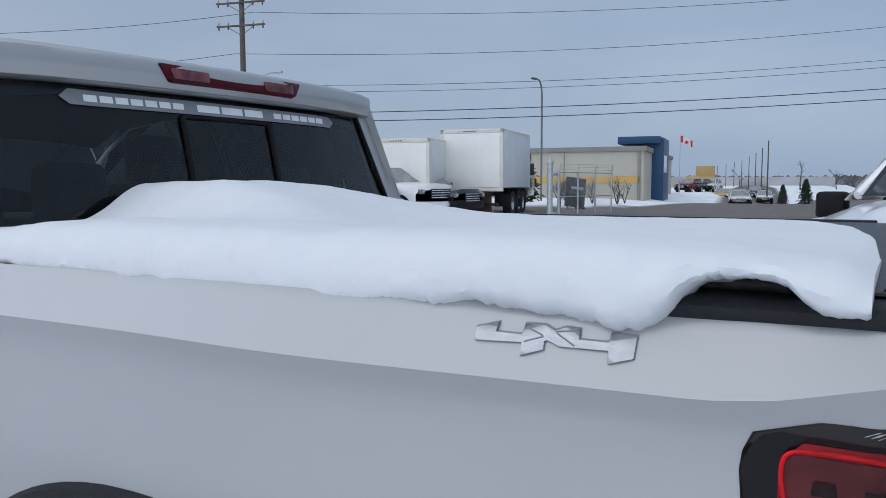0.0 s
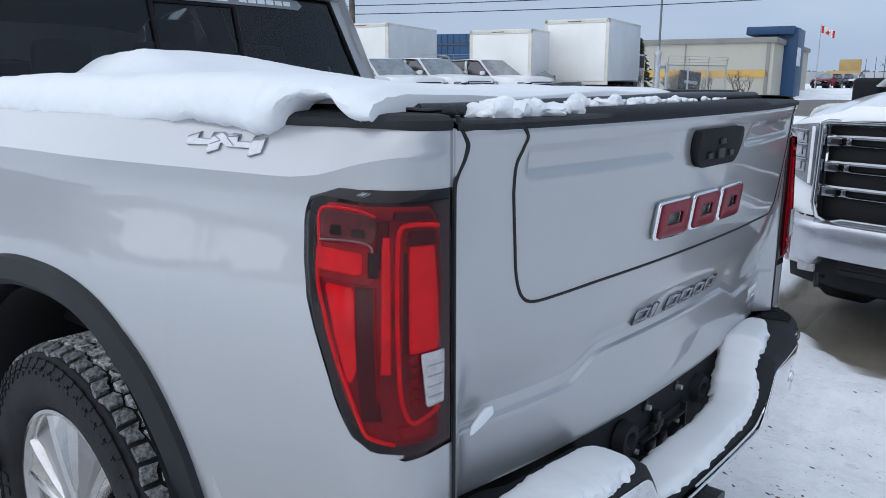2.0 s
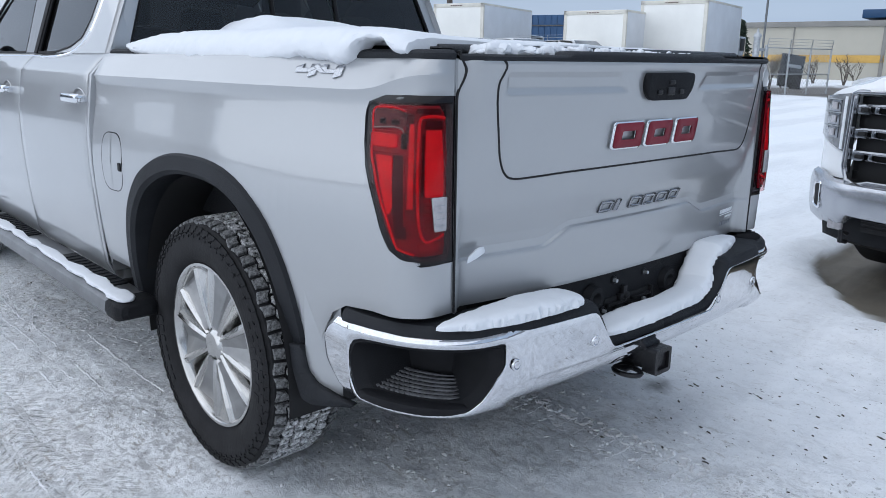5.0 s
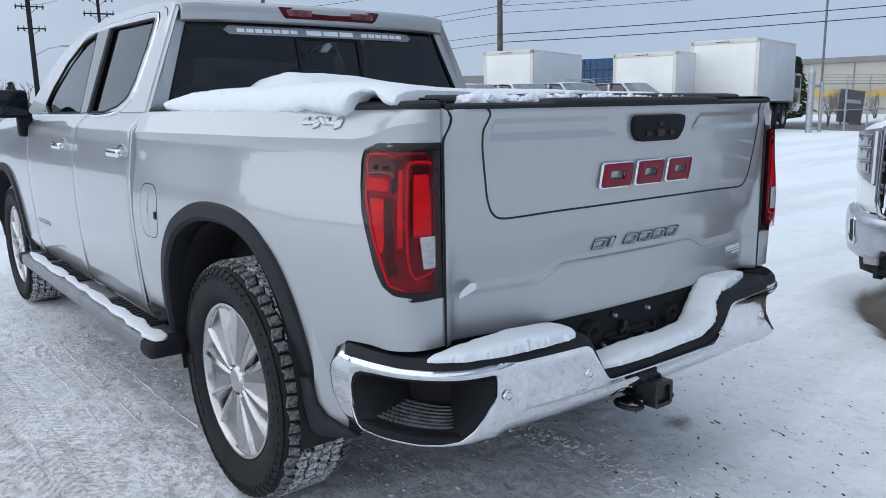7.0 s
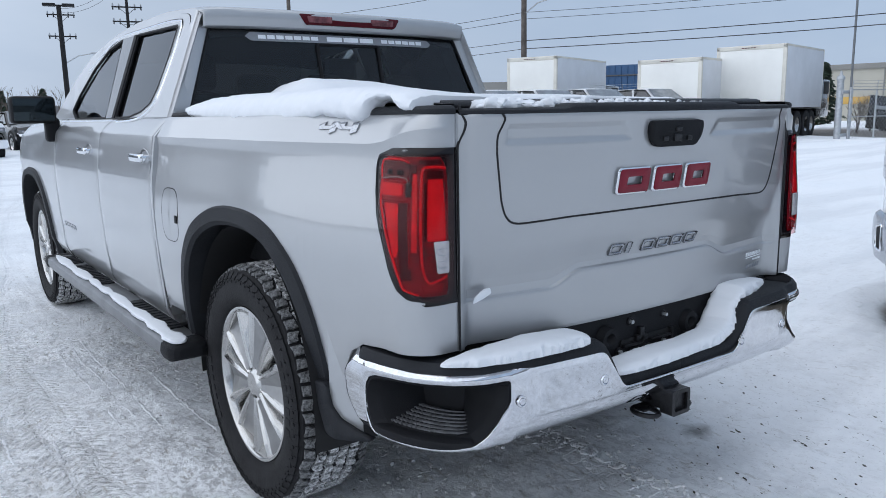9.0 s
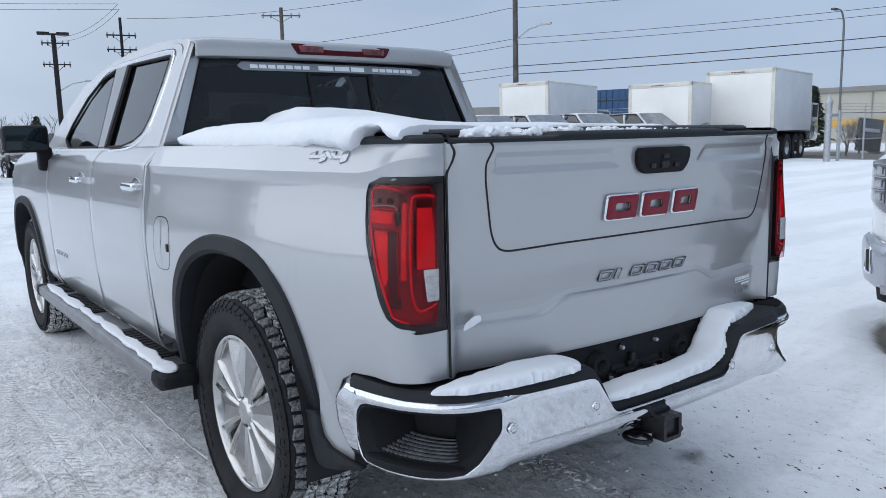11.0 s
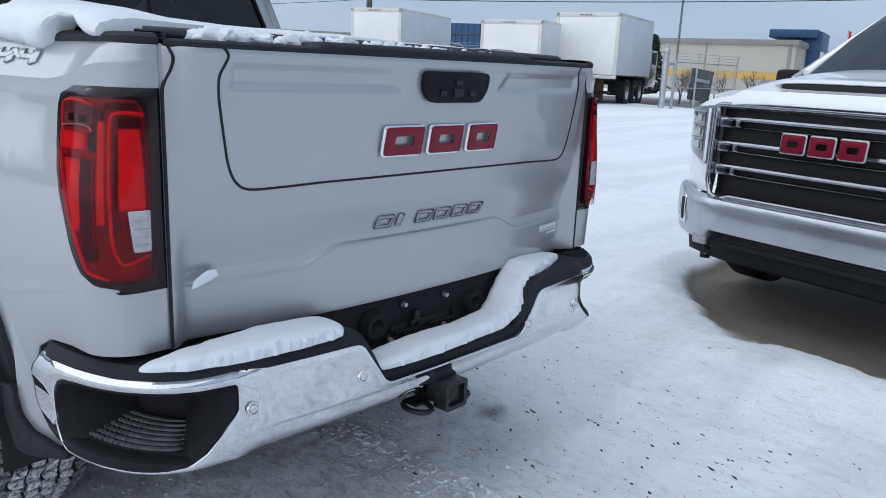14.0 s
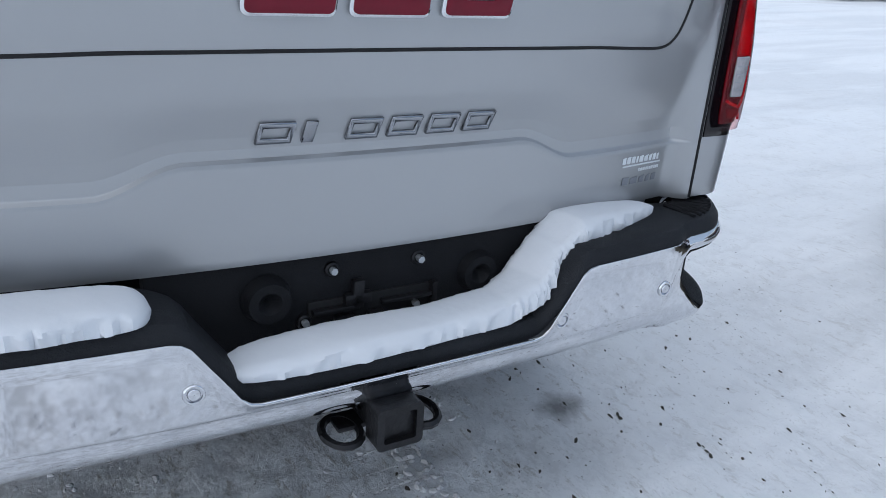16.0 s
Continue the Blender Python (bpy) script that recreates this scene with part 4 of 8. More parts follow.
        part("lug_nut", tube([(-o * 0.06, 0, 0.066), (-o * 0.028, 0, 0.064)], 0.011, 6), CHROME, w).rotation_euler = (a + 0.52, 0, 0)
        well = revolve([(-o * 0.030, 0.0165), (-o * 0.060, 0.0165), (-o * 0.060, 0.001)], 12)
        well.transform(turn @ Matrix.Rotation(0.52, 4, "X") @ Matrix.Translation((0, 0, 0.065)))
        part("nut_well", well, ALLOY_DARK, w)
    part("hub_cap", revolve([(-o * 0.06, 0.060), (-o * 0.026, 0.056), (-o * 0.020, 0.045), (-o * 0.014, 0.040), (-o * 0.012, 0.001)], 28), ALLOY, w)
    return w


def cab_x(z):
    """Half width of the cab at a height."""
    return lerp([0.46, 0.55, 0.75, 0.95, 1.10, 1.22, 1.2925, 1.335, 1.37, 1.80, 1.87], [0.93, 0.978, 0.993, 1.002, 1.000, 0.985, 0.972, 0.935, 0.897, 0.722, 0.685], z)


def rear_y(z, x=0.0):
    """The cab's rear face, bowed forward towards its sides."""
    return lerp([1.30, 1.40, 1.76, 1.82], [0.80, 0.805, 0.885, 0.87], z) + 0.055 * min(1.0, abs(x) / 0.75) ** 2.2


def cab(truck):
    body = truck
    for side in (-1, 1):
        # doors and front wing in one skin line, cut at the shut lines
        def skin(name, y0, y1, n=14, low=None, label=""):
            rows = []
            for y in np.linspace(y0, y1, n):
                lo = low(y) if low else 0.50
                nose = 0.10 * max(0, (y - 4.1) / 0.6) ** 2
                rows.append([(side * (cab_x(z) - nose), y, z - 0.06 * max(0, (y - 3.2) / 1.5) * (z > 1.2)) for z in [lo + (1.2925 - lo) * k / 14 for k in range(15)] + [1.305, 1.32, 1.335, 1.352, 1.37]])
            return part(name, sheet(rows), SILVER, body, label, thick=0.006)
        rear = skin("rear_door", 0.835, 1.735, label="silver rear door")
        front = skin("front_door", 1.745, 2.86, label="silver front door")
        skin("cab_corner", 0.800, 0.828, 4)
        part("cab_rear_edge", sheet([[(side * (cab_x(z) - d), 0.801, z) for z in (0.52, 0.7, 0.85, 0.98, 1.08, 1.16, 1.22, 1.2925, 1.335, 1.37)] for d in (0.001, 0.03, 0.09)]), SILVER, body, thick=0.004)
        skin("front_wing", 2.87, 4.70, 40, lambda y: max(0.50, AXLE_Z + arch(y - WHEELBASE, 0.53, 0.59) if abs(y - WHEELBASE) < 0.53 else 0.50))
        part("sill", block(0.05, 2.45, 0.10, side * 0.90, 2.03, 0.47, 0.02), SILVER, body)
        for door, y in ((rear, 0.925), (front, 1.95)):
            cup = part("handle_cup", revolve([(0.0, 0.055), (0.003, 0.052), (-0.012, 0.030), (-0.014, 0.001)], 24), SILVER, door)
            cup.location = (side * 0.989, y + 0.01, 1.195)
            cup.scale = (side, 1.35, 0.85)
            h = part("door_handle", block(0.030, 0.170, 0.036, side * 1.022, y - 0.01, 1.203, 0.012, seg=3), CHROME, door, "chrome door handle")
            part("handle_foot", block(0.045, 0.050, 0.030, side * 1.002, y + 0.085, 1.203, 0.008), GREYPLASTIC, h)
            part("handle_foot", block(0.040, 0.026, 0.026, side * 1.004, y - 0.085, 1.203, 0.008), CHROME, h)
        for k in range(7):
            y0 = 2.46 + k * 0.046
            part("lettering_bar", plate([(y0, 0.714), (y0 + 0.034, 0.714), (y0 + 0.034, 0.738), (y0, 0.738)], [], lambda a, b: (side * (cab_x(b) + 0.004), a, b)), SMOKED, front, "small dark chrome lettering bar", thick=0.003)
        # greenhouse: frame with window openings
        belt = 1.37
        outer = [(0.85, belt), (0.90, 1.80), (0.905, 1.826), (0.955, 1.838), (1.15, 1.856), (1.40, 1.872), (1.87, 1.872), (2.10, 1.860), (2.345, 1.834), (2.75, 1.750), (3.0, 1.62), (3.28, belt)]
        rear_win = rounded([(1.70, 1.371), (1.45, 1.374), (1.27, 1.397), (1.16, 1.434), (1.120, 1.51), (1.108, 1.64), (1.122, 1.785), (1.79, 1.800)], 0.02)
        front_win = rounded([(1.89, 1.372), (2.62, 1.370), (2.78, 1.42), (2.73, 1.51), (2.55, 1.665), (2.32, 1.765), (2.075, 1.800)], 0.02)
        put = lambda a, b: (side * cab_x(b), a, b)
        part("window_frame", plate(outer, [rear_win, front_win], put), SILVER, body, thick=0.012)
        inn = lambda a, b: (side * (cab_x(b) - 0.008), a, b)
        pw = part("side_window", plate(rear_win, [], inn), TINT, body, "tinted rear side window", out=(side, 0, 0))
        pw.visible_shadow = False
        fw = part("side_window", plate(front_win, [], inn), PANE, body, "clear front side window", out=(side, 0, 0))
        fw.visible_shadow = False
        for win in (rear_win, front_win):
            loop = [(side * (cab_x(b) + 0.001), a, b) for a, b in win]
            part("window_seal", tube(loop + loop[:1], 0.008, 6), PLASTIC, body)
        part("door_pillar", plate([(1.705, 1.372), (1.885, 1.372), (2.070, 1.803), (1.795, 1.803)], [], lambda a, b: (side * (cab_x(b) + 0.006), a, b)), GLOSS_BLACK, body, "gloss black door pillar", thick=0.004)
        part("pillar_seal", plate([(1.700, 1.372), (1.745, 1.372), (1.838, 1.803), (1.788, 1.803)], [], lambda a, b: (side * (cab_x(b) + 0.011), a, b)), PLASTIC, body, thick=0.004)
        gap = curve([(side * (cab_x(z) + 0.002), y, z) for y, z in ((0.888, 1.395), (0.895, 1.45), (0.908, 1.53), (0.926, 1.666), (0.950, 1.760), (0.985, 1.806), (1.06, 1.832), (1.204, 1.847), (1.516, 1.862), (1.804, 1.850), (2.276, 1.786), (2.604, 1.702), (2.90, 1.585), (3.2, 1.42))], 5)
        part("door_gap", tube(gap, 0.0042, 6), GAP, body)
        trim_line = curve([(side * (cab_x(z) + 0.003), y, z) for y, z in ((2.66, 1.655), (2.33, 1.785), (2.084, 1.818), (1.748, 1.820), (1.348, 1.818), (1.13, 1.806), (1.078, 1.790), (1.058, 1.74), (1.050, 1.618), (1.070, 1.494), (1.118, 1.418), (1.236, 1.374), (1.396, 1.357), (1.60, 1.354))], 5)
        trim = part("window_trim", tube(trim_line, 0.0085, 8), CHROME, body, "chrome window trim")
        part("trim_seal", tube([(x - side * 0.007, y, z) for x, y, z in trim_line], 0.0125, 8), PLASTIC, trim)
        part("belt_trim", tube([(side * (cab_x(1.362) + 0.004), y, 1.354) for y in np.linspace(1.55, 2.95, 8)], 0.0075, 6), CHROME, trim)
        # mirror
        mir = part("door_mirror", block(0.255, 0.12, 0.168, side * 1.090, 2.90, 1.431, 0.035, seg=4), PLASTIC, body, "black door mirror")
        part("mirror_glass", block(0.226, 0.006, 0.138, side * 1.090, 2.838, 1.432, 0.002), mirror_material(), mir)
        part("mirror_arm", block(0.085, 0.09, 0.15, side * 0.985, 2.915, 1.305, 0.025, seg=3), PLASTIC, mir)
        flare = sheet([[(side * (cab_x(max(0.5, z)) + d), WHEELBASE + y, z) for d, y, z in ((-0.01, 0.56 * c, AXLE_Z + 0.61 * s2), (0.02, 0.54 * c, AXLE_Z + 0.59 * s2), (0.02, 0.49 * c, AXLE_Z + 0.55 * s2), (-0.12, 0.48 * c, AXLE_Z + 0.54 * s2))]
                       for c, s2 in ((math.copysign(abs(math.cos(a)) ** 0.77, math.cos(a)), abs(math.sin(a)) ** 0.77) for a in np.linspace(0, math.pi, 36))])
        part("wheel_arch_flare", flare, GREYPLASTIC, body)
        part("wheel_well", sheet([[(side * x, WHEELBASE + 0.50 * math.cos(a), AXLE_Z + 0.57 * math.sin(a)) for x in (0.94, 0.60, 0.45)] for a in np.linspace(-0.1, math.pi + 0.1, 20)]), GAP, body)
    # rear wall with the back window
    wall = [(-0.905, 1.30), (-0.90, 1.37), (-0.722, 1.80), *((x, 1.80) for x in np.linspace(-0.5, 0.5, 9)), (0.722, 1.80), (0.90, 1.37), (0.905, 1.30), *((-x, 1.30) for x in np.linspace(-0.6, 0.6, 9))]
    hole = rounded([(-0.806, 1.385), (-0.668, 1.764), *((x, 1.764) for x in np.linspace(-0.5, 0.5, 9)), (0.668, 1.764), (0.806, 1.385), *((-x, 1.385) for x in np.linspace(-0.6, 0.6, 9))], 0.02)
    part("rear_wall", plate(wall, [hole], lambda a, b: (a, rear_y(b, a), b)), SILVER, body, thick=0.02)
    rg = part("rear_window", sheet([[(u * lerp([1.385, 1.764], [0.806, 0.668], z), rear_y(z, u * lerp([1.385, 1.764], [0.806, 0.668], z)) - 0.002, z) for u in np.linspace(-1, 1, 21)] for z in np.linspace(1.385, 1.764, 7)]), REAR_TINT, body, "dark tinted rear window with a sliding centre pane", out=(0, -1, 0))
    rg.visible_shadow = False
    loop = [(a, rear_y(b, a) - 0.008, b) for a, b in hole]
    part("window_seal", tube(loop + loop[:1], 0.006, 6), PLASTIC, rg)
    for x in (-0.17, 0.165):
        part("slider_edge", tube([(x, rear_y(1.39, x) - 0.008, 1.39), (x, rear_y(1.70, x) - 0.008, 1.70)], 0.009, 6), PLASTIC, rg)
    part("slider_edge", tube([(-0.17, rear_y(1.70, 0.17) - 0.008, 1.70), (0.165, rear_y(1.70, 0.165) - 0.008, 1.70)], 0.006, 6), PLASTIC, rg)
    for sd in (-1, 1):
        # the pillar's rounded corner, from the door side to the glass
        rows = []
        for z in np.linspace(1.372, 1.826, 14):
            ys, gx_in = lerp([1.37, 1.80, 1.83], [0.85, 0.90, 0.905], z), lerp([1.385, 1.764], [0.806, 0.668], min(z, 1.764)) + 0.004
            xo = cab_x(z)
            rows.append([(sd * (xo + 0.0025), ys + 0.020, z), (sd * (xo + 0.001), ys + 0.004, z), (sd * (xo - 0.010), ys - 0.010, z), (sd * (xo - 0.026), rear_y(z, xo - 0.026) - 0.014, z), (sd * gx_in, rear_y(z, gx_in) - 0.010, z), (sd * (gx_in - 0.002), rear_y(z, gx_in) + 0.002, z)])
        part("rear_pillar", sheet(rows), SILVER, body, "silver rear cab pillar", thick=0.004)
    # window banner, lettering as plain bars
    banner = part("banner", plate([(-0.515, 1.728), (-0.49, 1.748), *((x, 1.746) for x in np.linspace(-0.4, 0.4, 9)), (0.48, 1.743), (0.505, 1.725), (0.48, 1.707), *((-x, 1.708) for x in np.linspace(-0.4, 0.4, 9)), (-0.49, 1.709)], [], lambda a, b: (a, rear_y(b, a) - 0.0075, b)), GREY_DECAL, truck, "grey window banner with pale bars", thick=0.002)
    for x0, x1, h in [(-0.455 + i * 0.043, -0.420 + i * 0.043, 0.017) for i in range(7)] + [(-0.115, -0.035, 0.021), (-0.025, 0.055, 0.021), (0.065, 0.14, 0.021)] + [(0.19 + i * 0.043, 0.225 + i * 0.043, 0.017) for i in range(6)]:
        part("lettering_bar", plate([(x0, 1.727 - h / 2), (x1, 1.727 - h / 2), (x1, 1.727 + h / 2), (x0, 1.727 + h / 2)], [], lambda a, b: (a, rear_y(b, a) - 0.0095, b)), PALE_DECAL, banner, thick=0.001)
    # roof: a boxy slab whose rear face stands over the back window
    rows = []
    def bow(x):
        return 0.052 * (abs(x) / 0.70) ** 2.2
    across = (*np.linspace(-1, -0.86, 8), *np.linspace(-0.8, 0.8, 17), *np.linspace(0.86, 1, 8))
    for y, z in ((0.905, 1.764), (0.846, 1.766), (0.838, 1.772), (0.832, 1.800), (0.831, 1.822)):
        rows.append([(u * 0.704, y + bow(u * 0.704), z - 0.006 * abs(u) ** 6) for u in across])
    for y in (0.835, 0.845, 0.862, 0.90, 0.95, 1.05, 1.2, 1.4, 1.6, 1.9, 2.1, 2.3):
        crown = lerp([0.835, 0.845, 0.862, 0.90, 1.0, 1.3, 1.6, 1.9, 2.1, 2.3], [1.834, 1.841, 1.846, 1.850, 1.860, 1.886, 1.904, 1.904, 1.894, 1.868], y)
        brim = lerp([0.835, 0.88, 0.95, 1.15, 1.4, 1.87, 2.1, 2.3], [1.824, 1.828, 1.840, 1.858, 1.874, 1.874, 1.862, 1.842], y)
        wide = cab_x(brim) + 0.002
        rows.append([(u * wide, y + bow(u * wide) * soft((1.0 - y) / 0.15), crown - (crown - brim) * abs(u) ** (18 if y < 1.2 else 9)) for u in across])
    part("roof", sheet(rows), SILVER, body, thick=0.010)
    part("headliner", sheet([[(x, y, z - 0.03 * (abs(x) / 0.66) ** 4) for x in np.linspace(-0.66, 0.66, 9)] for y, z in ((0.93, 1.745), (0.97, 1.80), (1.4, 1.825), (2.0, 1.825), (2.35, 1.79), (2.50, 1.715))]), HEADLINER, body, "dark headliner", thick=0.01)
    for sd in (-1, 1):
        part("pillar_trim", sheet([[(sd * (cab_x(z) - 0.03), y, z) for z in (1.36, 1.5, 1.65, 1.79)] for y in (1.76, 1.86, 1.96)]), HEADLINER, body, thick=0.012)
        part("rear_pillar_trim", sheet([[(sd * (cab_x(z) - 0.03), y + 0.05 * (z - 1.36), z) for z in (1.36, 1.5, 1.65, 1.79)] for y in (0.96, 1.02, 1.08)]), HEADLINER, body, thick=0.012)
    lampb = part("high_brake_light", plate(rounded([(-0.275, 1.832), (0.275, 1.832), (0.24, 1.785), (-0.24, 1.785)], 0.012), [], lambda a, b: (a, 0.828 + 0.25 * (b - 1.785), b)), RED_DARK, body, "red and clear high brake light", thick=0.014)
    for x in (-0.17, 0.17):
        part("cargo_lamp", plate(rounded([(x - 0.065, 1.824), (x + 0.065, 1.824), (x + 0.06, 1.795), (x - 0.06, 1.795)], 0.006), [], lambda a, b: (a, 0.819 + 0.25 * (b - 1.785), b)), SMOKED_CLEAR, lampb, "smoky clear cargo lamp", thick=0.004)
    # windscreen, bonnet and nose
    ws = part("windscreen", sheet([[(x, y - 0.15 * (x / 0.8) ** 2, z) for x in np.linspace(-w, w, 9)] for y, z, w in ((2.30, 1.865, 0.68), (2.8, 1.62, 0.77), (3.30, 1.35, 0.86))]), PANE, body, "clear windscreen", out=(0, 1, 0.5))
    ws.visible_shadow = False
    part("bonnet", sheet([[(x, y, z - 0.05 * (abs(x) / 0.9) ** 3) for x in np.linspace(-0.88, 0.88, 15)] for y, z in ((3.2, 1.37), (3.7, 1.37), (4.3, 1.34), (4.6, 1.28), (4.72, 1.18))]), SILVER, body, thick=0.01)
    part("nose", block(1.80, 0.14, 0.70, 0, 4.66, 0.85, 0.05), PLASTIC, body)
    part("cab_floor", block(1.78, 2.3, 0.05, 0, 1.98, 0.62, 0.01), SEAT, body)
    part("dashboard", block(1.5, 0.35, 0.30, 0, 2.90, 1.22, 0.08), SEAT, body)
    for x, at_x in ((-0.40, -0.43), (0.42, 0.47)):
        part("front_seat", block(0.48, 0.16, 0.66, x, 1.86, 1.18, 0.06, m=None), SEAT, body)
        part("headrest", block(0.23, 0.11, 0.20, at_x, 1.83, 1.615, 0.05, seg=3), SEAT, body)
    for x in (-0.415, -0.06, 0.40):
        part("headrest", block(0.19, 0.09, 0.17, x, 1.02, 1.485, 0.045, seg=3), SEAT, body)
    part("rear_seat", block(1.40, 0.16, 0.60, 0, 1.05, 1.10, 0.06), SEAT, body)
    return body


MIRROR = []


def mirror_material():
    if not MIRROR:
        MIRROR.append(mat("dark_mirror", (0.035, 0.045, 0.05), 0.08, 0.9, var=0.1))
    return MIRROR[0]


BADGE_OUTLINE = [(1.268, 1.330), (1.266, 1.3435), (1.2915, 1.3505), (1.2905, 1.340), (1.322, 1.3392), (1.3235, 1.3503), (1.346, 1.3509), (1.3583, 1.3454), (1.3695, 1.3498), (1.3855, 1.3490),
                 (1.3865, 1.3385), (1.4195, 1.3380), (1.4205, 1.3475), (1.4474, 1.3468), (1.4474, 1.3247), (1.4226, 1.3177), (1.4203, 1.3302), (1.3662, 1.3302), (1.3515, 1.3357), (1.3481, 1.3343), (1.3492, 1.326), (1.3250, 1.3184), (1.3233, 1.3316)]


def badge_4x4(truck, side):
    """Raised chrome 4X4 lettering on the upper bed side: one angular outline with folded strokes."""
    flip = (lambda s: s) if side < 0 else (lambda s: 2.715 - s)

    def grown(k):
        n = len(BADGE_OUTLINE)
        out = []
        for i, p in enumerate(BADGE_OUTLINE):
            a, b = Vector(p) - Vector(BADGE_OUTLINE[i - 1]), Vector(BADGE_OUTLINE[(i + 1) % n]) - Vector(p)
            d = a.normalized() + b.normalized()
            d = Vector((-d.y, d.x)).normalized()
            out.append((p[0] + d.x * k, p[1] + d.y * k))
        return out
    b = part("wheel_drive_badge", plate([(flip(s), z) for s, z in BADGE_OUTLINE], [], lambda s, z: skin_point(side, s, z, 0.0065)), BADGE_SILVER, truck, "chrome 4X4 lettering", thick=0.004)
    part("badge_outline", plate([(flip(s), z) for s, z in grown(0.0016)], [], lambda s, z: skin_point(side, s, z, 0.0030)), GREY_DECAL, b, "grey edge of the lettering", thick=0.004)
    for s0, z0, s1, z1 in ((1.326, 1.3480, 1.346, 1.3405), (1.326, 1.3330, 1.347, 1.3395), (1.361, 1.3440, 1.383, 1.3325), (1.360, 1.3455, 1.382, 1.3478)):
        part("stroke_fold", tube([skin_point(side, flip(s0), z0, 0.0085), skin_point(side, flip(s1), z1, 0.0085)], 0.0011, 5), GREY_DECAL, b)


def running_board(truck, side):
    """An aluminium step bar with black pads, standing clear of the sill."""
    prof = ((1.104, 0.445), (1.113, 0.470), (1.108, 0.500), (1.092, 0.509), (0.972, 0.509), (0.958, 0.500), (0.955, 0.470), (0.965, 0.445))
    bar = sheet([[(side * x, y, z) for x, z in prof] for y in (0.46, 0.48, 1.0, 1.8, 2.6, 2.80, 2.82)], close=True)
    board = part("running_board", bar, STEP_METAL, truck, "grey aluminium running board with black pads")
    for y0, y1 in ((0.355, 0.475), (2.93, 2.81)):
        rows = [[(side * (1.034 + (x - 1.034) * k), y, 0.478 + (z - 0.478) * k) for x, z in prof] for y, k in ((y0, 0.55), (y0 + (y1 - y0) * 0.06, 0.82), (y0 + (y1 - y0) * 0.22, 0.98), (y0 + (y1 - y0) * 0.4, 1.03), (y1, 1.04))]
        end = sheet(rows, close=True)
        cap(end, rows[0])
        part("end_cap", end, PLASTIC, board, "black plastic end cap")
    for y0, y1 in ((0.62, 1.22), (1.72, 2.36), (2.45, 2.74)):
        pad = part("step_pad", block(0.094, y1 - y0, 0.008, side * 1.020, (y0 + y1) / 2, 0.512, 0.003), PLASTIC, board)
        for k in range(int((y1 - y0) / 0.05)):
            part("pad_rib", block(0.078, 0.012, 0.005, side * 1.020, y0 + 0.03 + k * 0.05, 0.5175, 0.001), GREYPLASTIC, pad)
    for y in (0.75, 1.55, 2.45):
        part("bracket", block(0.18, 0.05, 0.04, side * 0.88, y, 0.47, 0.01), STEEL, board)


truck = thing("pickup_truck", "silver crew cab pickup truck with snow on its bed", "pickup truck")
bed = part("bed_floor", block(1.44, 1.62, 0.04, 0, -0.03, 0.83, 0.01), PLASTIC, truck, "black ribbed bed liner")
for i in range(15):
    part("rib", block(0.045, 1.60, 0.018, -0.66 + i * 0.094, -0.03, 0.857, 0.006), PLASTIC, bed)
part("bed_front_wall", block(1.76, 0.05, 0.78, 0, 0.775, 0.98, 0.01), PLASTIC, truck)
for sd in (-1, 1):
    bed_side(truck, sd)
    tail_light(truck, sd)
    badge_4x4(truck, sd)
    running_board(truck, sd)
    part("bed_wheel_housing", block(0.22, 0.80, 0.24, sd * 0.62, 0.0, 0.96, 0.05, seg=3), PLASTIC, bed)
    wheel(truck, sd * 0.955, 0.0, sd)
    wheel(truck, sd * 0.975, WHEELBASE, sd)
gate = tailgate(truck)
rear_bumper(truck)
cab(truck)
# fuel door
fuel = part("fuel_door", sheet([[(-side_x(z) + taper(y) - 0.0035, y, z) for y in (0.61 + w * math.copysign(abs(math.cos(a)) ** 0.6, math.cos(a)) for w in (0.005, 0.045, 0.085))] for a, z in ((t, 0.985 + 0.105 * math.copysign(abs(math.sin(t)) ** 0.6, math.sin(t))) for t in np.linspace(0, 2 * math.pi, 33))]), SILVER, truck, "silver fuel filler door")
part("fuel_gap", tube([(taper(0.61 + 0.087 * math.copysign(abs(math.cos(t)) ** 0.6, math.cos(t))) - side_x(0.985 + 0.107 * math.copysign(abs(math.sin(t)) ** 0.6, math.sin(t))) - 0.0012, 0.61 + 0.087 * math.copysign(abs(math.cos(t)) ** 0.6, math.cos(t)), 0.985 + 0.107 * math.copysign(abs(math.sin(t)) ** 0.6, math.sin(t))) for t in np.linspace(0, 2 * math.pi, 41)], 0.0025, 6), GAP, fuel)
part("finger_hole", block(0.012, 0.024, 0.032, taper(0.54) - side_x(0.972) - 0.002, 0.54, 0.972, 0.005), GAP, fuel)
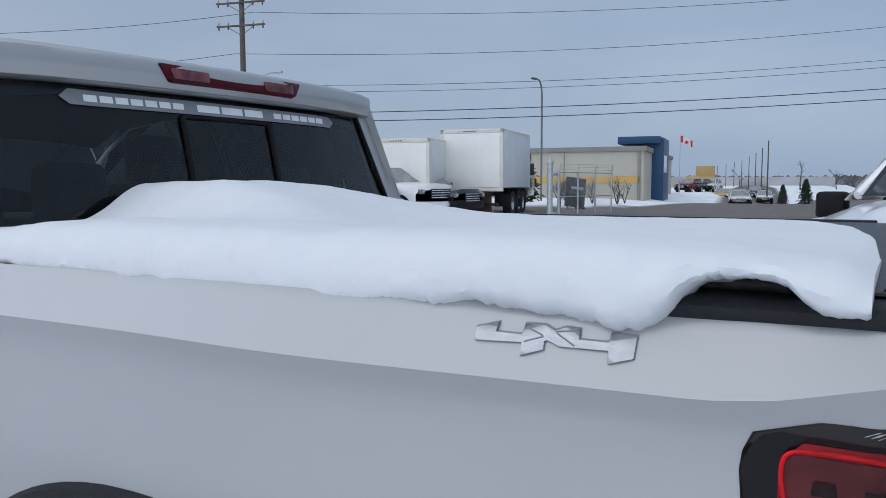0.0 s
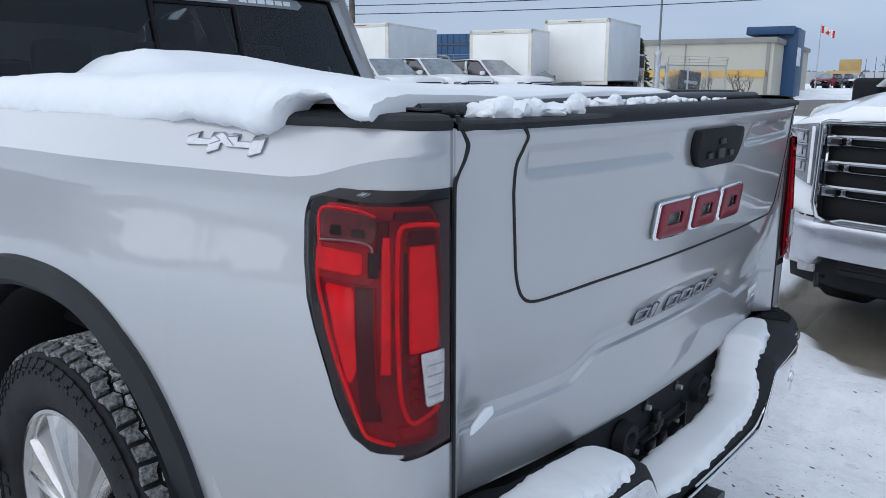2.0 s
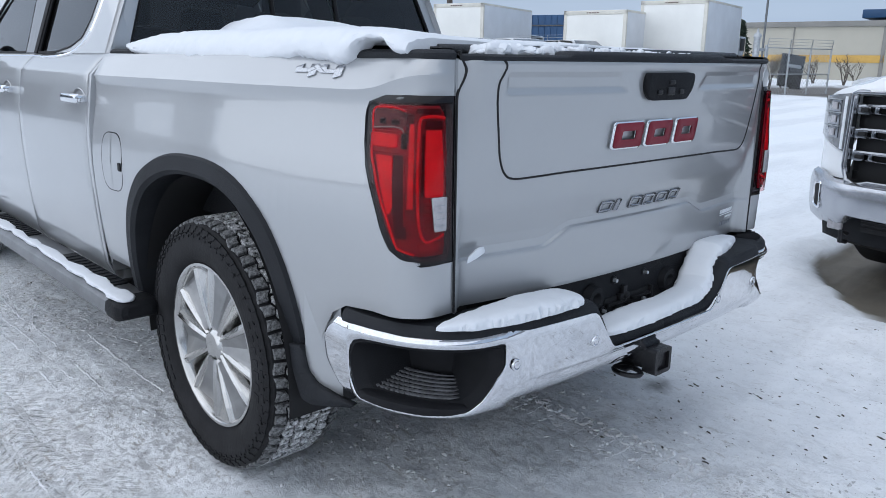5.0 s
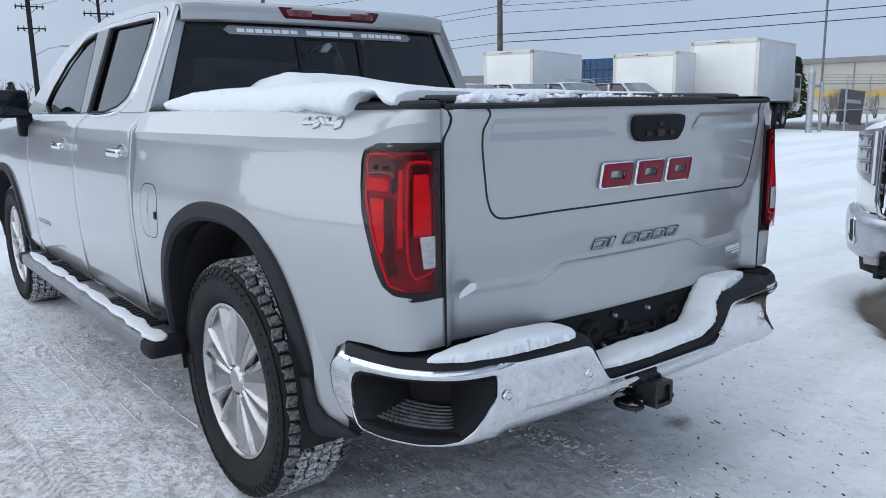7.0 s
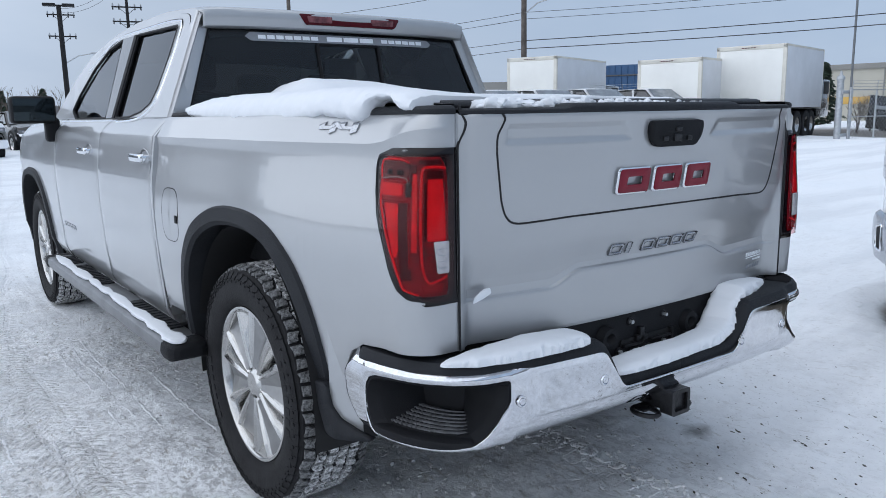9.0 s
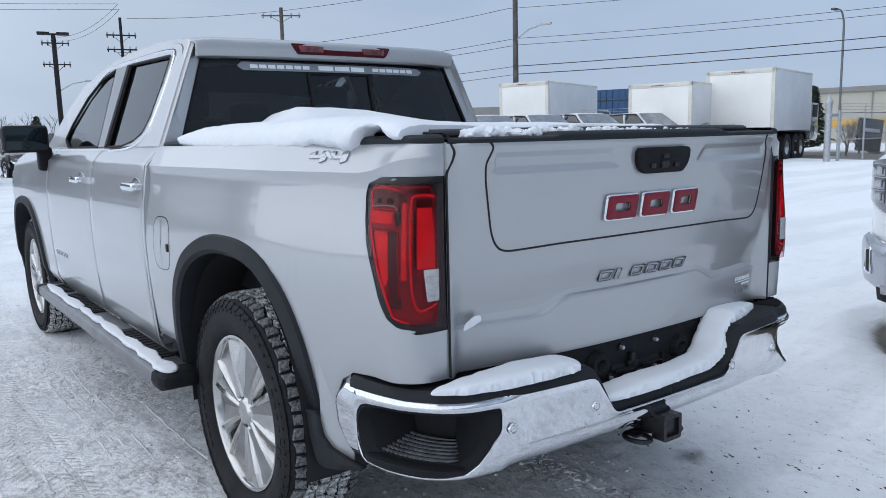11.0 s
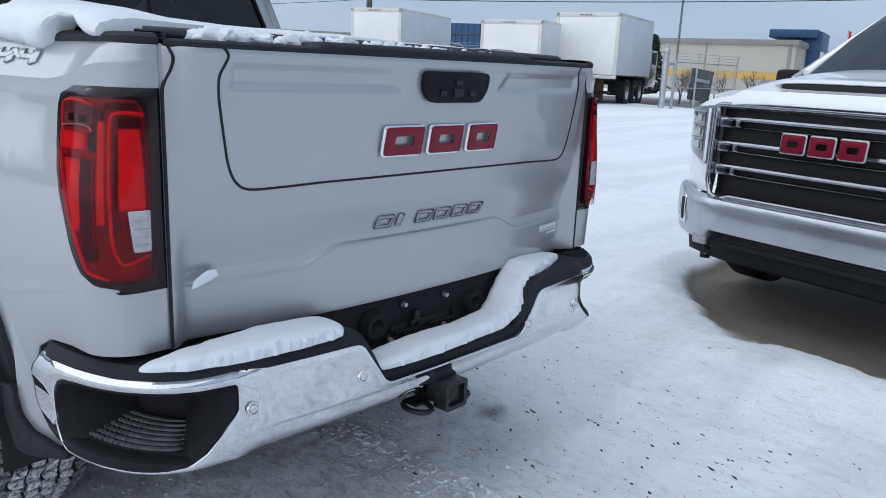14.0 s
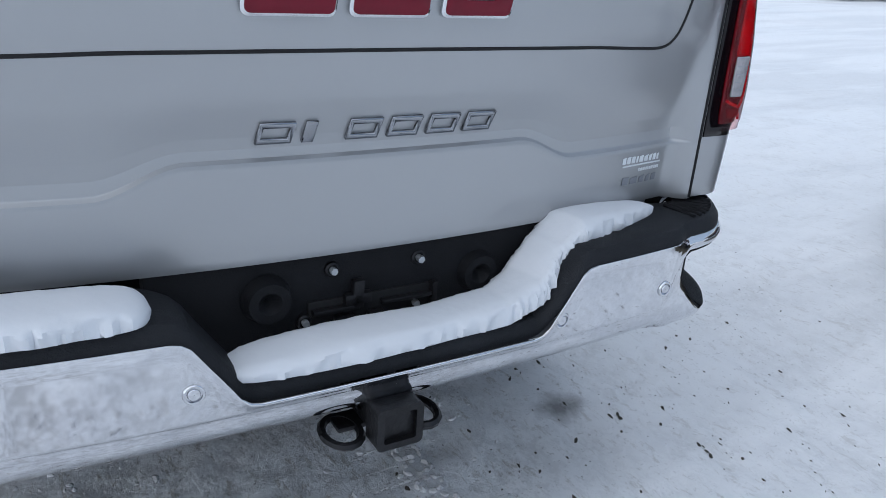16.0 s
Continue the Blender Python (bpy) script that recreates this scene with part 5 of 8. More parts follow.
# chassis and hitch
part("chassis", block(1.1, 5.2, 0.16, 0, 1.8, 0.62, 0.03), STEEL, truck)
part("axle", tube([(-0.85, 0, AXLE_Z), (0.85, 0, AXLE_Z)], 0.06, 12), STEEL, truck)
part("underbody", block(1.7, 3.0, 0.10, 0, 2.2, 0.54, 0.03), STEEL, truck)
hitch = part("tow_hitch", block(0.066, 0.30, 0.062, -0.020, -0.960, 0.478, 0.006), STEEL, truck, "black square tow hitch receiver")
part("collar", sheet([[(-0.020 + sx * 0.043, y, 0.478 + sz * 0.041) for sx, sz in rounded([(-1, -1), (1, -1), (1, 1), (-1, 1)], 0.3)] for y in (-1.075, -1.080, -1.116, -1.120)] + [[(-0.020 + sx * 0.030, y, 0.478 + sz * 0.028) for sx, sz in rounded([(-1, -1), (1, -1), (1, 1), (-1, 1)], 0.15)] for y in (-1.120, -0.99)], close=True), STEEL, hitch)
part("hanger", sheet([[(-0.020 + sx, y, z) for sx, z in ((-0.075, 0.535), (-0.05, 0.500), (-0.04, 0.47), (0.04, 0.47), (0.05, 0.500), (0.075, 0.535))] for y in (-1.035, -1.0)]), STEEL, hitch, thick=0.008)
for sgn in (-1, 1):
    part("chain_loop", tube([(-0.020 + sgn * (0.075 + 0.032 * math.cos(a)), -1.045 + 0.045 * math.sin(a), 0.442) for a in np.linspace(0, 2 * math.pi, 17)], 0.008, 6), STEEL, hitch)
part("chain_plate", block(0.16, 0.05, 0.010, -0.020, -1.02, 0.443, 0.004), STEEL, hitch)
part("cross_bar", tube([(-0.55, -0.90, 0.50), (0.55, -0.90, 0.50)], 0.05, 10), STEEL, hitch)


# the rear end stands a touch out of square to the axles
SKEW = 0.022
skew = Matrix.Identity(4)
skew[1][0] = -SKEW
done = set()
for ob in truck.children_recursive:
    if ob.type == "MESH" and ob.parent.name.split(".")[0] != "wheel":
        if ob.name.split(".")[0] == "wheel":
            ob.location.y -= SKEW * ob.location.x
        elif ob.data.name not in done:
            done.add(ob.data.name)
            ob.data.transform(skew)


# ---- bed cover and the snow on the truck ----
cover = thing("bed_cover", "black vinyl roll-up bed cover lying over the pickup's bed", "truck cover")
rows = []
for y in np.linspace(0.78, -0.895, 40):
    rows.append([(x, y, 1.393 + 0.004 * (1 - (x / 0.76) ** 4) + 0.003 * math.sin(y * 14)) for x in np.linspace(-0.755, 0.705, 21)])
part("cover_sheet", sheet(rows), VINYL, cover, thick=0.006)
part("rear_bar", tube([(-0.745, -0.872, 1.391), (-0.70, -0.890, 1.391), (-0.5, -0.895, 1.392), (0.0, -0.893, 1.393), (0.5, -0.890, 1.391), (0.690, -0.887, 1.389)], 0.013, 10), VINYL, cover)
for sgn in (-1, 1):
    part("side_rail", block(0.030, 1.60, 0.016, sgn * 0.745, -0.02, 1.397, 0.004), STEEL, cover)
for y in (-0.55, -0.15, 0.25):
    part("fold", tube([(-0.745, y, 1.392), (0.0, y, 1.394), (0.74, y, 1.392)], 0.008, 6), VINYL, cover)


HANG_Y = [-0.90, -0.855, -0.83, -0.80, -0.785, -0.70, -0.685, -0.655, -0.62, -0.53, -0.45, -0.28, 0.0, 0.2, 0.45, 0.62, 0.78]
HANG_Z = [1.398, 1.372, 1.366, 1.380, 1.408, 1.411, 1.384, 1.350, 1.338, 1.354, 1.360, 1.331, 1.332, 1.336, 1.347, 1.368, 1.388]


def bed_snow():
    """Snow over the cover: a mound behind the cab that thins towards the tailgate, and a lip that rolls over the left rail."""
    NU, NV, NR = 70, 420, 18
    rows = []
    for j in range(NV + 1):
        y = 0.775 - j / NV * 1.63
        hang = sum(lerp(HANG_Y, HANG_Z, y + q * 0.009) * wq for q, wq in ((-2, 0.15), (-1, 0.22), (0, 0.26), (1, 0.22), (2, 0.15)))
        hang += 0.006 * nz(y, 3.1, 0, 11) + 0.004 * nz(y, 1.7, 0, 33) + 0.004 * nz(y, 8.7, 0, 90) + 0.003 * nz(y, 2.7, 0, 190)
        right = min(0.60 + 0.05 * nz(y, 9.3, 0, 3) + 0.03 * nz(y, 2.2, 0, 12) + 0.012 * nz(y, 4.2, 0, 40), lerp([-0.86, -0.84, -0.80, -0.76, -0.70, -0.5, -0.3], [-0.55, -0.10, 0.28, 0.44, 0.50, 0.58, 0.62], y) + 0.03 * nz(y, 6.1, 0, 30))
        left = -sum(lerp([-0.90, -0.84, -0.79, -0.72, -0.68, 0.6, 0.78], [0.805, 0.845, 0.838, 0.836, 0.866, 0.905, 0.85], y + q * 0.012) for q in range(-3, 4)) / 7 + 0.009 * nz(y, 5.5, 0, 6) + 0.004 * nz(y, 7.5, 0, 22)
        reach = 0.085 + 0.02 * nz(y, 4.4, 0, 5)

        def top(x):
            depth = 0.024 + 0.010 * nz(x, y, 0, 2.2) + 0.004 * nz(x, y, 4, 9) + 0.0012 * nz(x, y, 2, 40)
            rise = soft((x + 0.64 + 0.25 * (0.5 - y)) / 0.20) if x < -0.3 else math.exp(-((x + 0.30) / 0.44) ** 2)
            depth += 0.092 * rise * soft((y + 0.20) / 0.62) + 0.016 * math.exp(-((x + 0.76) / 0.10) ** 2)
            depth *= (0.4 + 0.6 * soft((y + 0.95) / 0.35)) * (1 - 0.45 * soft((x + 0.1) / 0.6))
            depth *= 1 - 0.72 * soft((y - 0.38) / 0.36) * soft((-0.52 - x) / 0.12)
            edge = soft((right - x) / 0.09) ** 0.6 * soft((y + 0.868) / 0.045) ** 0.6 * soft((0.79 - y) / 0.02)
            return 1.399 + 0.010 * soft((-0.35 - x) / 0.3) + depth * edge
        z1 = top(left + reach)
        H = max(0.012, z1 - hang)
        zc = hang + 0.36 * H
        row = [(left + reach * 0.9, y, hang + 0.30 * H)]
        for k in range(NR):
            f = radians(-80 + 170 * k / (NR - 1))
            c, s_ = max(0.0, math.cos(f)), math.sin(f)
            jig = 0.003 * nz(y * 2, k * 0.5, 6, 12) + (0.0024 * nz(y, k * 0.012, 3, 75) + 0.0016 * nz(y, k * 0.02, 8, 160)) * (1 if k < 7 else 0.12)
            row.append((left + reach - (reach + jig) * c ** 0.8, y, zc + (0.64 if s_ > 0 else 0.36) * H * s_ + jig))
        for i in range(1, NU + 1):
            x = left + reach + (right - left - reach) * i / NU
            row.append((x, y, top(x)))
        row += [(right, y, 1.400), (0.0, y, 1.400), (left + reach + 0.01, y, 1.400)]
        rows.append(row)
    bm = sheet(rows, close=True)
    cap(bm, rows[0])
    cap(bm, rows[-1])
    ob = part("snow", bm, SNOW)
    return tagged(ob, "thick white snow hanging over the pickup's bed rail", "snow", kind="stuff")


bed_snow()


def snow_ridge(path, widths, heights, label, seed=0.0, n=60, flat=0.004, m=None):
    """A soft ridge of snow along a path, lying on it; widths and heights are given along it."""
    pts = [Vector(p) for p in path]
    ts = np.linspace(0, len(pts) - 1, n)
    rows = []
    for k, t in enumerate(ts):
        i = min(int(t), len(pts) - 2)
        p = pts[i].lerp(pts[i + 1], t - i)
        a = pts[min(i + 2, len(pts) - 1)] - pts[i]
        b = pts[i + 1] - pts[max(i - 1, 0)]
        d = b.lerp(a, t - i)
        d.z = 0
        d.normalize()
        acr = Vector((d.y, -d.x, 0))
        f = k / (n - 1)
        w = lerp(np.linspace(0, 1, len(widths)), widths, f)
        h = lerp(np.linspace(0, 1, len(heights)), heights, f)
        end = math.sqrt(max(0.0, 1 - abs(2 * f - 1) ** 14))
        w *= (0.95 + 0.12 * nz(f * 9, seed, 0, 1)) * max(0.08, end)
        h *= (0.95 + 0.14 * nz(f * 7, seed + 4, 0, 1)) * max(0.08, end)
        row = []
        for q in range(17):
            ang = math.pi * q / 16
            c, s = math.cos(ang), math.sin(ang)
            low = 1 - max(0.0, s)
            jig = 1 + 0.03 * nz(f * 20, q * 0.4, seed) + 0.22 * low * nz(f * n * 0.30, q * 0.25, seed) + 0.15 * low * nz(f * n * 0.8, q * 0.4, seed + 3)
            row.append(p + acr * (w * 0.5 * math.copysign(abs(c) ** 0.5, c) * jig) + Vector((0, 0, flat + h * max(0.0, s) ** 0.5 * (1 + 0.06 * nz(f * 14, q * 0.5, seed + 7)))))
        rows.append(row + [p - acr * w * 0.46, p + acr * w * 0.46])
    bm = sheet(rows, close=True)
    cap(bm, rows[0])
    cap(bm, rows[-1])
    if m is not None:
        bm.transform(m)
    return tagged(part("snow_patch", bm, SNOW), label, "snow", kind="stuff", group="snow left on the pickup")


snow_ridge([(-0.845, -0.985, 0.738), (-0.77, -1.010, 0.736), (-0.66, -1.030, 0.736), (-0.52, -1.040, 0.736), (-0.385, -1.045, 0.734)], [0.02, 0.075, 0.115, 0.125, 0.115], [0.006, 0.024, 0.034, 0.036, 0.030], "snow lying on the bumper's black top pad", 1, 110)
snow_ridge([(-0.300, -1.050, 0.612), (-0.15, -1.056, 0.612), (0.05, -1.058, 0.612), (0.20, -1.054, 0.614), (0.268, -1.042, 0.636), (0.320, -1.025, 0.690), (0.375, -1.020, 0.730), (0.50, -1.000, 0.735), (0.64, -0.975, 0.736)], [0.115, 0.110, 0.105, 0.105, 0.11, 0.11, 0.11, 0.09, 0.06], [0.025, 0.034, 0.034, 0.038, 0.044, 0.044, 0.040, 0.034, 0.02], "snow lying along the bumper's notch and top pad", 2, 170)


def snow_crumbs():
    """Crumbly snow caught between the cover's bar and the tailgate's cap."""
    rng = random.Random(21)
    bm = bmesh.new()
    for k in range(64):
        f = rng.random()
        x = -0.665 + 0.90 * f ** 1.25
        size = lerp([-0.665, -0.63, -0.5, -0.38, -0.2, 0.25], [0.014, 0.028, 0.023, 0.020, 0.013, 0.007], x) * rng.uniform(0.4, 1.15)
        y = lerp([-0.67, -0.5, 0.25], [-0.945, -0.958, -0.966], x) + rng.uniform(-0.5, 0.5) * min(0.032, size * 1.6)
        own = bmesh.ops.create_icosphere(bm, subdivisions=3, radius=1.0, matrix=Matrix.Translation((x, y - 0.022 * x, 1.381 + 0.009 * soft((x + 0.435) / 0.04) + size * 0.30)) @ Matrix.Rotation(rng.uniform(0, 3), 4, "Z") @ Matrix.Diagonal((size * rng.uniform(0.9, 1.7), size * rng.uniform(0.7, 1.0), size * rng.uniform(0.45, 0.85), 1)))
        c = Vector((x, y, 1.39))
        for v in own["verts"]:
            d = v.co - c
            v.co += d * (0.65 * nz(v.co.x, v.co.y, v.co.z, 48) + 0.30 * nz(v.co.x, v.co.y, v.co.z, 110) + 0.14 * nz(v.co.x, v.co.y, v.co.z, 260))
    return tagged(part("snow_patch", bm, SNOW), "crumbly snow on the tailgate's black cap", "snow", kind="stuff", group="snow left on the pickup")


snow_crumbs()
for y0, y1, sd, wd in ((0.40, 0.86, 8, 0.088), (0.80, 1.52, 9, 0.066), (1.46, 1.94, 10, 0.050), (1.90, 2.84, 12, 0.070)):
    snow_ridge([(-1.062, y0, 0.512), (-1.066, y0 * 0.6 + y1 * 0.4, 0.512), (-1.056, y1, 0.512)], [wd * 0.75, wd * 0.95, wd * 0.55, wd * 0.9, wd * 0.35], [0.010, 0.016, 0.008, 0.014, 0.006], "snow on the pickup's running board", sd, 70)
snow_ridge([(-0.695, gate_y(-0.695, 0.872) - 0.006, 0.868), (-0.66, gate_y(-0.66, 0.876) - 0.006, 0.878), (-0.635, gate_y(-0.635, 0.88) - 0.006, 0.888)], [0.006, 0.008, 0.004], [0.010, 0.022, 0.012], "small crust of snow on the tailgate's crease", 11, 16)


# ---- ground: one sheet of packed snow, bare earth and road ----
def dip(x, y):
    """The street falls away beyond the lot."""
    return 1.6 * soft((x - 40) / 50) * soft((20 - y) / 8)


def trodden(x, y):
    """Clods and pits of the driven snow close by."""
    fade = soft((9.0 - math.hypot(x, y)) / 4.0)
    if fade == 0.0:
        return 0.0
    a, b, c = nz(x, y, 3, 6.5), nz(x * 0.8, y, 9, 13), nz(x, y, 5, 24)
    return fade * (0.010 * a + 0.012 * (0.30 - abs(b)) + 0.006 * c)


def ground_height(x, y):
    h = 0.012 * nz(x, y, 0, 0.6) + 0.006 * nz(x, y, 7, 3.0) + 0.004 * nz(x, y, 2, 11)
    near = math.hypot(x, y)
    if near < 14:
        # wheel ruts running along and across the lot
        for c, w in ((-1.75, 0.16), (-2.4, 0.14), (-3.3, 0.2), (1.6, 0.25)):
            d = x + 0.12 * y * 0.4 - c + 0.1 * nz(y, c, 0, 0.5)
            h -= 0.016 * math.exp(-(d / w) ** 2)
        h += trodden(x, y)
        # scuffed loose snow on the far side
        h += (0.020 * nz(x, y, 4, 1.7) + 0.011 * nz(x, y, 6, 4.2)) * soft((x - 1.0) / 0.8) * soft((14 - near) / 5)
    # the melted hollow round the white truck
    d = hollow(x, y)
    h -= 0.06 * soft((1.08 - d) / 0.12)
    h += 0.05 * math.exp(-((d - 1.2) / 0.12) ** 2)
    # the lot rises gently towards the street
    h += 0.28 * soft((x * 0.9 + y * 0.42 - 6) / 20)
    # snowbank along the street
    s = x * 0.99 + y * 0.13
    if 32 < s < 39:
        h += 0.26 * math.exp(-((s - 35.2) / 0.95) ** 2) * soft((y - 9.5) / 1.5) * (1 + 0.5 * nz(x, y, 1, 0.8))
    return h


def hollow(x, y):
    """1 on the edge of the bare ground under the white truck."""
    dx, dy = x - 5.1, y + 1.55
    a, b = dx * 0.995 - dy * 0.10, dx * 0.10 + dy * 0.995
    return (abs(a / 2.50) ** 2.6 + abs(b / 1.28) ** 2.6) ** (1 / 2.6) + 0.07 * nz(x, y, 0, 1.3) + 0.03 * nz(x, y, 5, 5)


def stretch(n, near, far):
    t = np.linspace(-1, 1, n)
    return near * t + (far - near) * np.sign(t) * np.abs(t) ** 7


GRID = 561
gx = stretch(GRID, 6.2, 2500.0)
gy = stretch(GRID, 6.2, 2500.0)
verts = [(x + 0.2, y, (ground_height(x + 0.2, y) if abs(x) < 70 and abs(y) < 70 else 0.28 * soft((x * 0.9 + y * 0.42 - 6) / 20)) - dip(x + 0.2, y)) for y in gy for x in gx]
faces = [(j * GRID + i, j * GRID + i + 1, (j + 1) * GRID + i + 1, (j + 1) * GRID + i) for j in range(GRID - 1) for i in range(GRID - 1)]
gme = bpy.data.meshes.new("ground")
gme.from_pydata(verts, [], faces)
gme.polygons.foreach_set("use_smooth", [True] * len(gme.polygons))
col = gme.attributes.new("bare", "FLOAT", "POINT")
col.data.foreach_set("value", [soft((1.06 - hollow(v[0], v[1])) / 0.05) if abs(v[0] - 5) < 5 and abs(v[1] + 1.5) < 4 else 0.0 for v in verts])
pits = gme.attributes.new("pit", "FLOAT", "POINT")
pits.data.foreach_set("value", [soft((0.0035 - trodden(v[0], v[1])) / 0.009) if abs(v[0]) < 9 and abs(v[1]) < 9 else 0.0 for v in verts])
ground = tagged(new("ground", gme), "packed snow with wheel tracks, bare earth and a slushy street", "ground", kind="structure")


def ground_material():
    m = bpy.data.materials.new("packed_snow_ground")
    m.use_nodes = True
    n, l = m.node_tree.nodes, m.node_tree.links
    b = n["Principled BSDF"]
    b.inputs["Roughness"].default_value = 0.7
    co = n.new("ShaderNodeTexCoord")

    def noise_fac(scale, detail=6, rough=0.6, stretch_by=None, dist=0.0):
        t = n.new("ShaderNodeTexNoise")
        t.inputs["Scale"].default_value, t.inputs["Detail"].default_value, t.inputs["Roughness"].default_value, t.inputs["Distortion"].default_value = scale, detail, rough, dist
        src = co.outputs["Object"]
        if stretch_by:
            mp = n.new("ShaderNodeMapping")
            mp.inputs["Scale"].default_value = stretch_by
            l.new(src, mp.inputs["Vector"])
            src = mp.outputs["Vector"]
        l.new(src, t.inputs["Vector"])
        return t.outputs["Fac"]

    def rng(src, a, bb, to0=0.0, to1=1.0):
        r = n.new("ShaderNodeMapRange")
        r.inputs["From Min"].default_value, r.inputs["From Max"].default_value = a, bb
        r.inputs["To Min"].default_value, r.inputs["To Max"].default_value = to0, to1
        l.new(src, r.inputs["Value"])
        return r.outputs["Result"]

    def math_node(op, a, bb):
        q = n.new("ShaderNodeMath")
        q.operation = op
        for k, v in enumerate((a, bb)):
            if isinstance(v, (int, float)):
                q.inputs[k].default_value = v
            else:
                l.new(v, q.inputs[k])
        return q.outputs["Value"]

    def mix(fac, a, bb):
        q = n.new("ShaderNodeMix")
        q.data_type = "RGBA"
        l.new(fac, q.inputs["Factor"])
        for key, v in (("A", a), ("B", bb)):
            if isinstance(v, tuple):
                q.inputs[key].default_value = (*v, 1)
            else:
                l.new(v, q.inputs[key])
        return q.outputs["Result"]

    xyz = n.new("ShaderNodeSeparateXYZ")
    l.new(co.outputs["Object"], xyz.inputs["Vector"])
    X, Y = xyz.outputs["X"], xyz.outputs["Y"]
    # trodden and driven snow is greyer near the pickup
    dx, dy = math_node("MULTIPLY", math_node("ADD", X, 0.75), 0.50), math_node("MULTIPLY", math_node("ADD", Y, -0.5), 0.20)
    near = rng(math_node("SQRT", math_node("ADD", math_node("MULTIPLY", dx, dx), math_node("MULTIPLY", dy, dy)), 0), 0.45, 1.15, 1.0, 0.0)
    near = math_node("MULTIPLY", near, rng(math_node("ADD", math_node("ADD", X, math_node("MULTIPLY", Y, -0.25)), math_node("MULTIPLY", noise_fac(2.2, 5, 0.6), 0.7)), 1.75, 1.05))
    patchy = rng(noise_fac(1.4, 9, 0.68, None, 0.6), 0.40, 0.60)
    clod = noise_fac(33, 9, 0.78, (1.0, 0.75, 1.0), 0.35)
    grit = noise_fac(110, 6, 0.8)
    speck = math_node("MAXIMUM", rng(noise_fac(60, 5, 0.7), 0.60, 0.65), rng(noise_fac(16, 9, 0.85), 0.63, 0.67))
    crumb = noise_fac(13, 10, 0.72, (1.0, 0.7, 1.0), 0.5)
    fine = math_node("MAXIMUM", math_node("MULTIPLY", rng(clod, 0.52, 0.565), 0.9), math_node("MULTIPLY", rng(crumb, 0.535, 0.575), 0.85))
    snow = mix(rng(noise_fac(0.35, 4), 0.3, 0.7), (0.84, 0.87, 0.90), (0.89, 0.905, 0.925))
    # the dark grain paints in both dirt and tiny shadows between crumbs
    packed = mix(fine, (0.95, 0.96, 0.975), (0.46, 0.46, 0.47))

    # printed tyre tracks: bands of slanting bars
    def track(c, lean, width, pitch):
        u = math_node("ADD", math_node("ADD", X, math_node("MULTIPLY", Y, lean)), math_node("MULTIPLY", noise_fac(0.6, 2), 0.25))
        u = math_node("ADD", u, -c - 0.125)
        au = math_node("ABSOLUTE", u, 0)
        inside = rng(au, width, width * 0.85)
        v = math_node("ADD", math_node("MULTIPLY", Y, 1 / pitch), math_node("MULTIPLY", au, 14.0))
        bars = rng(math_node("ABSOLUTE", math_node("SUBTRACT", math_node("FRACT", v, 0), 0.5), 0), 0.16, 0.30)
        groove = rng(math_node("ABSOLUTE", math_node("SUBTRACT", au, width * 0.45), 0), 0.012, 0.02)
        return inside, math_node("MULTIPLY", bars, groove)
    prints, press = 0.0, 0.0
    for c_k, lean, width, pitch in ((-1.33, 0.05, 0.13, 0.05), (-1.78, -0.12, 0.12, 0.045), (-2.35, 0.10, 0.14, 0.05), (-3.0, -0.25, 0.13, 0.05)):
        inside, bars = track(c_k, lean, width, pitch)
        press = math_node("MAXIMUM", press, inside)
        prints = math_node("MAXIMUM", prints, math_node("MULTIPLY", inside, bars))
    wear = math_node("MULTIPLY", rng(noise_fac(1.1, 6, 0.7), 0.40, 0.54), rng(noise_fac(9, 6, 0.7), 0.36, 0.50))
    prints, press = math_node("MULTIPLY", prints, wear), math_node("MULTIPLY", press, wear)
    cover_f = math_node("MULTIPLY", math_node("ADD", math_node("MULTIPLY", patchy, 0.50), 0.30), near)
    c = mix(cover_f, snow, packed)
    c = mix(math_node("MULTIPLY", math_node("SUBTRACT", press, prints), 0.22), c, (0.42, 0.43, 0.45))
    # broad driven lanes across the lot
    lanes = noise_fac(0.85, 5, 0.6, (0.22, 1.15, 1.0), 0.4)
    c = mix(rng(lanes, 0.48, 0.58, 0.0, 0.36), c, (0.62, 0.645, 0.68))
    dirty = rng(noise_fac(0.8, 5, 0.6), 0.35, 0.65)
    sp = math_node("MULTIPLY", speck, math_node("ADD", math_node("MULTIPLY", near, 0.20), math_node("MULTIPLY", dirty, 0.34)))
    c = mix(sp, c, (0.13, 0.125, 0.12))
    # brown slush dropped along the pickup's side
    drip = math_node("ABSOLUTE", math_node("ADD", math_node("ADD", X, 1.30), math_node("MULTIPLY", noise_fac(1.6, 6, 0.65), 0.5)), 0)
    slush = math_node("MULTIPLY", rng(drip, 0.50, 0.10), math_node("MULTIPLY", rng(Y, -1.3, 0.1), rng(Y, 3.2, 2.0)))
    slush = math_node("MULTIPLY", slush, rng(noise_fac(11, 9, 0.75), 0.40, 0.58, 0.25, 1.0))
    c = mix(math_node("MULTIPLY", slush, 0.34), c, (0.30, 0.275, 0.24))
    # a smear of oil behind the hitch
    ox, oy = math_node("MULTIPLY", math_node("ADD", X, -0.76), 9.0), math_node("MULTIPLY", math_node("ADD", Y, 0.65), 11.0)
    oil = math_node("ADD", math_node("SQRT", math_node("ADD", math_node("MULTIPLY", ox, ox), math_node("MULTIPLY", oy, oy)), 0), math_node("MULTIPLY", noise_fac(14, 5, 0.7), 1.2))
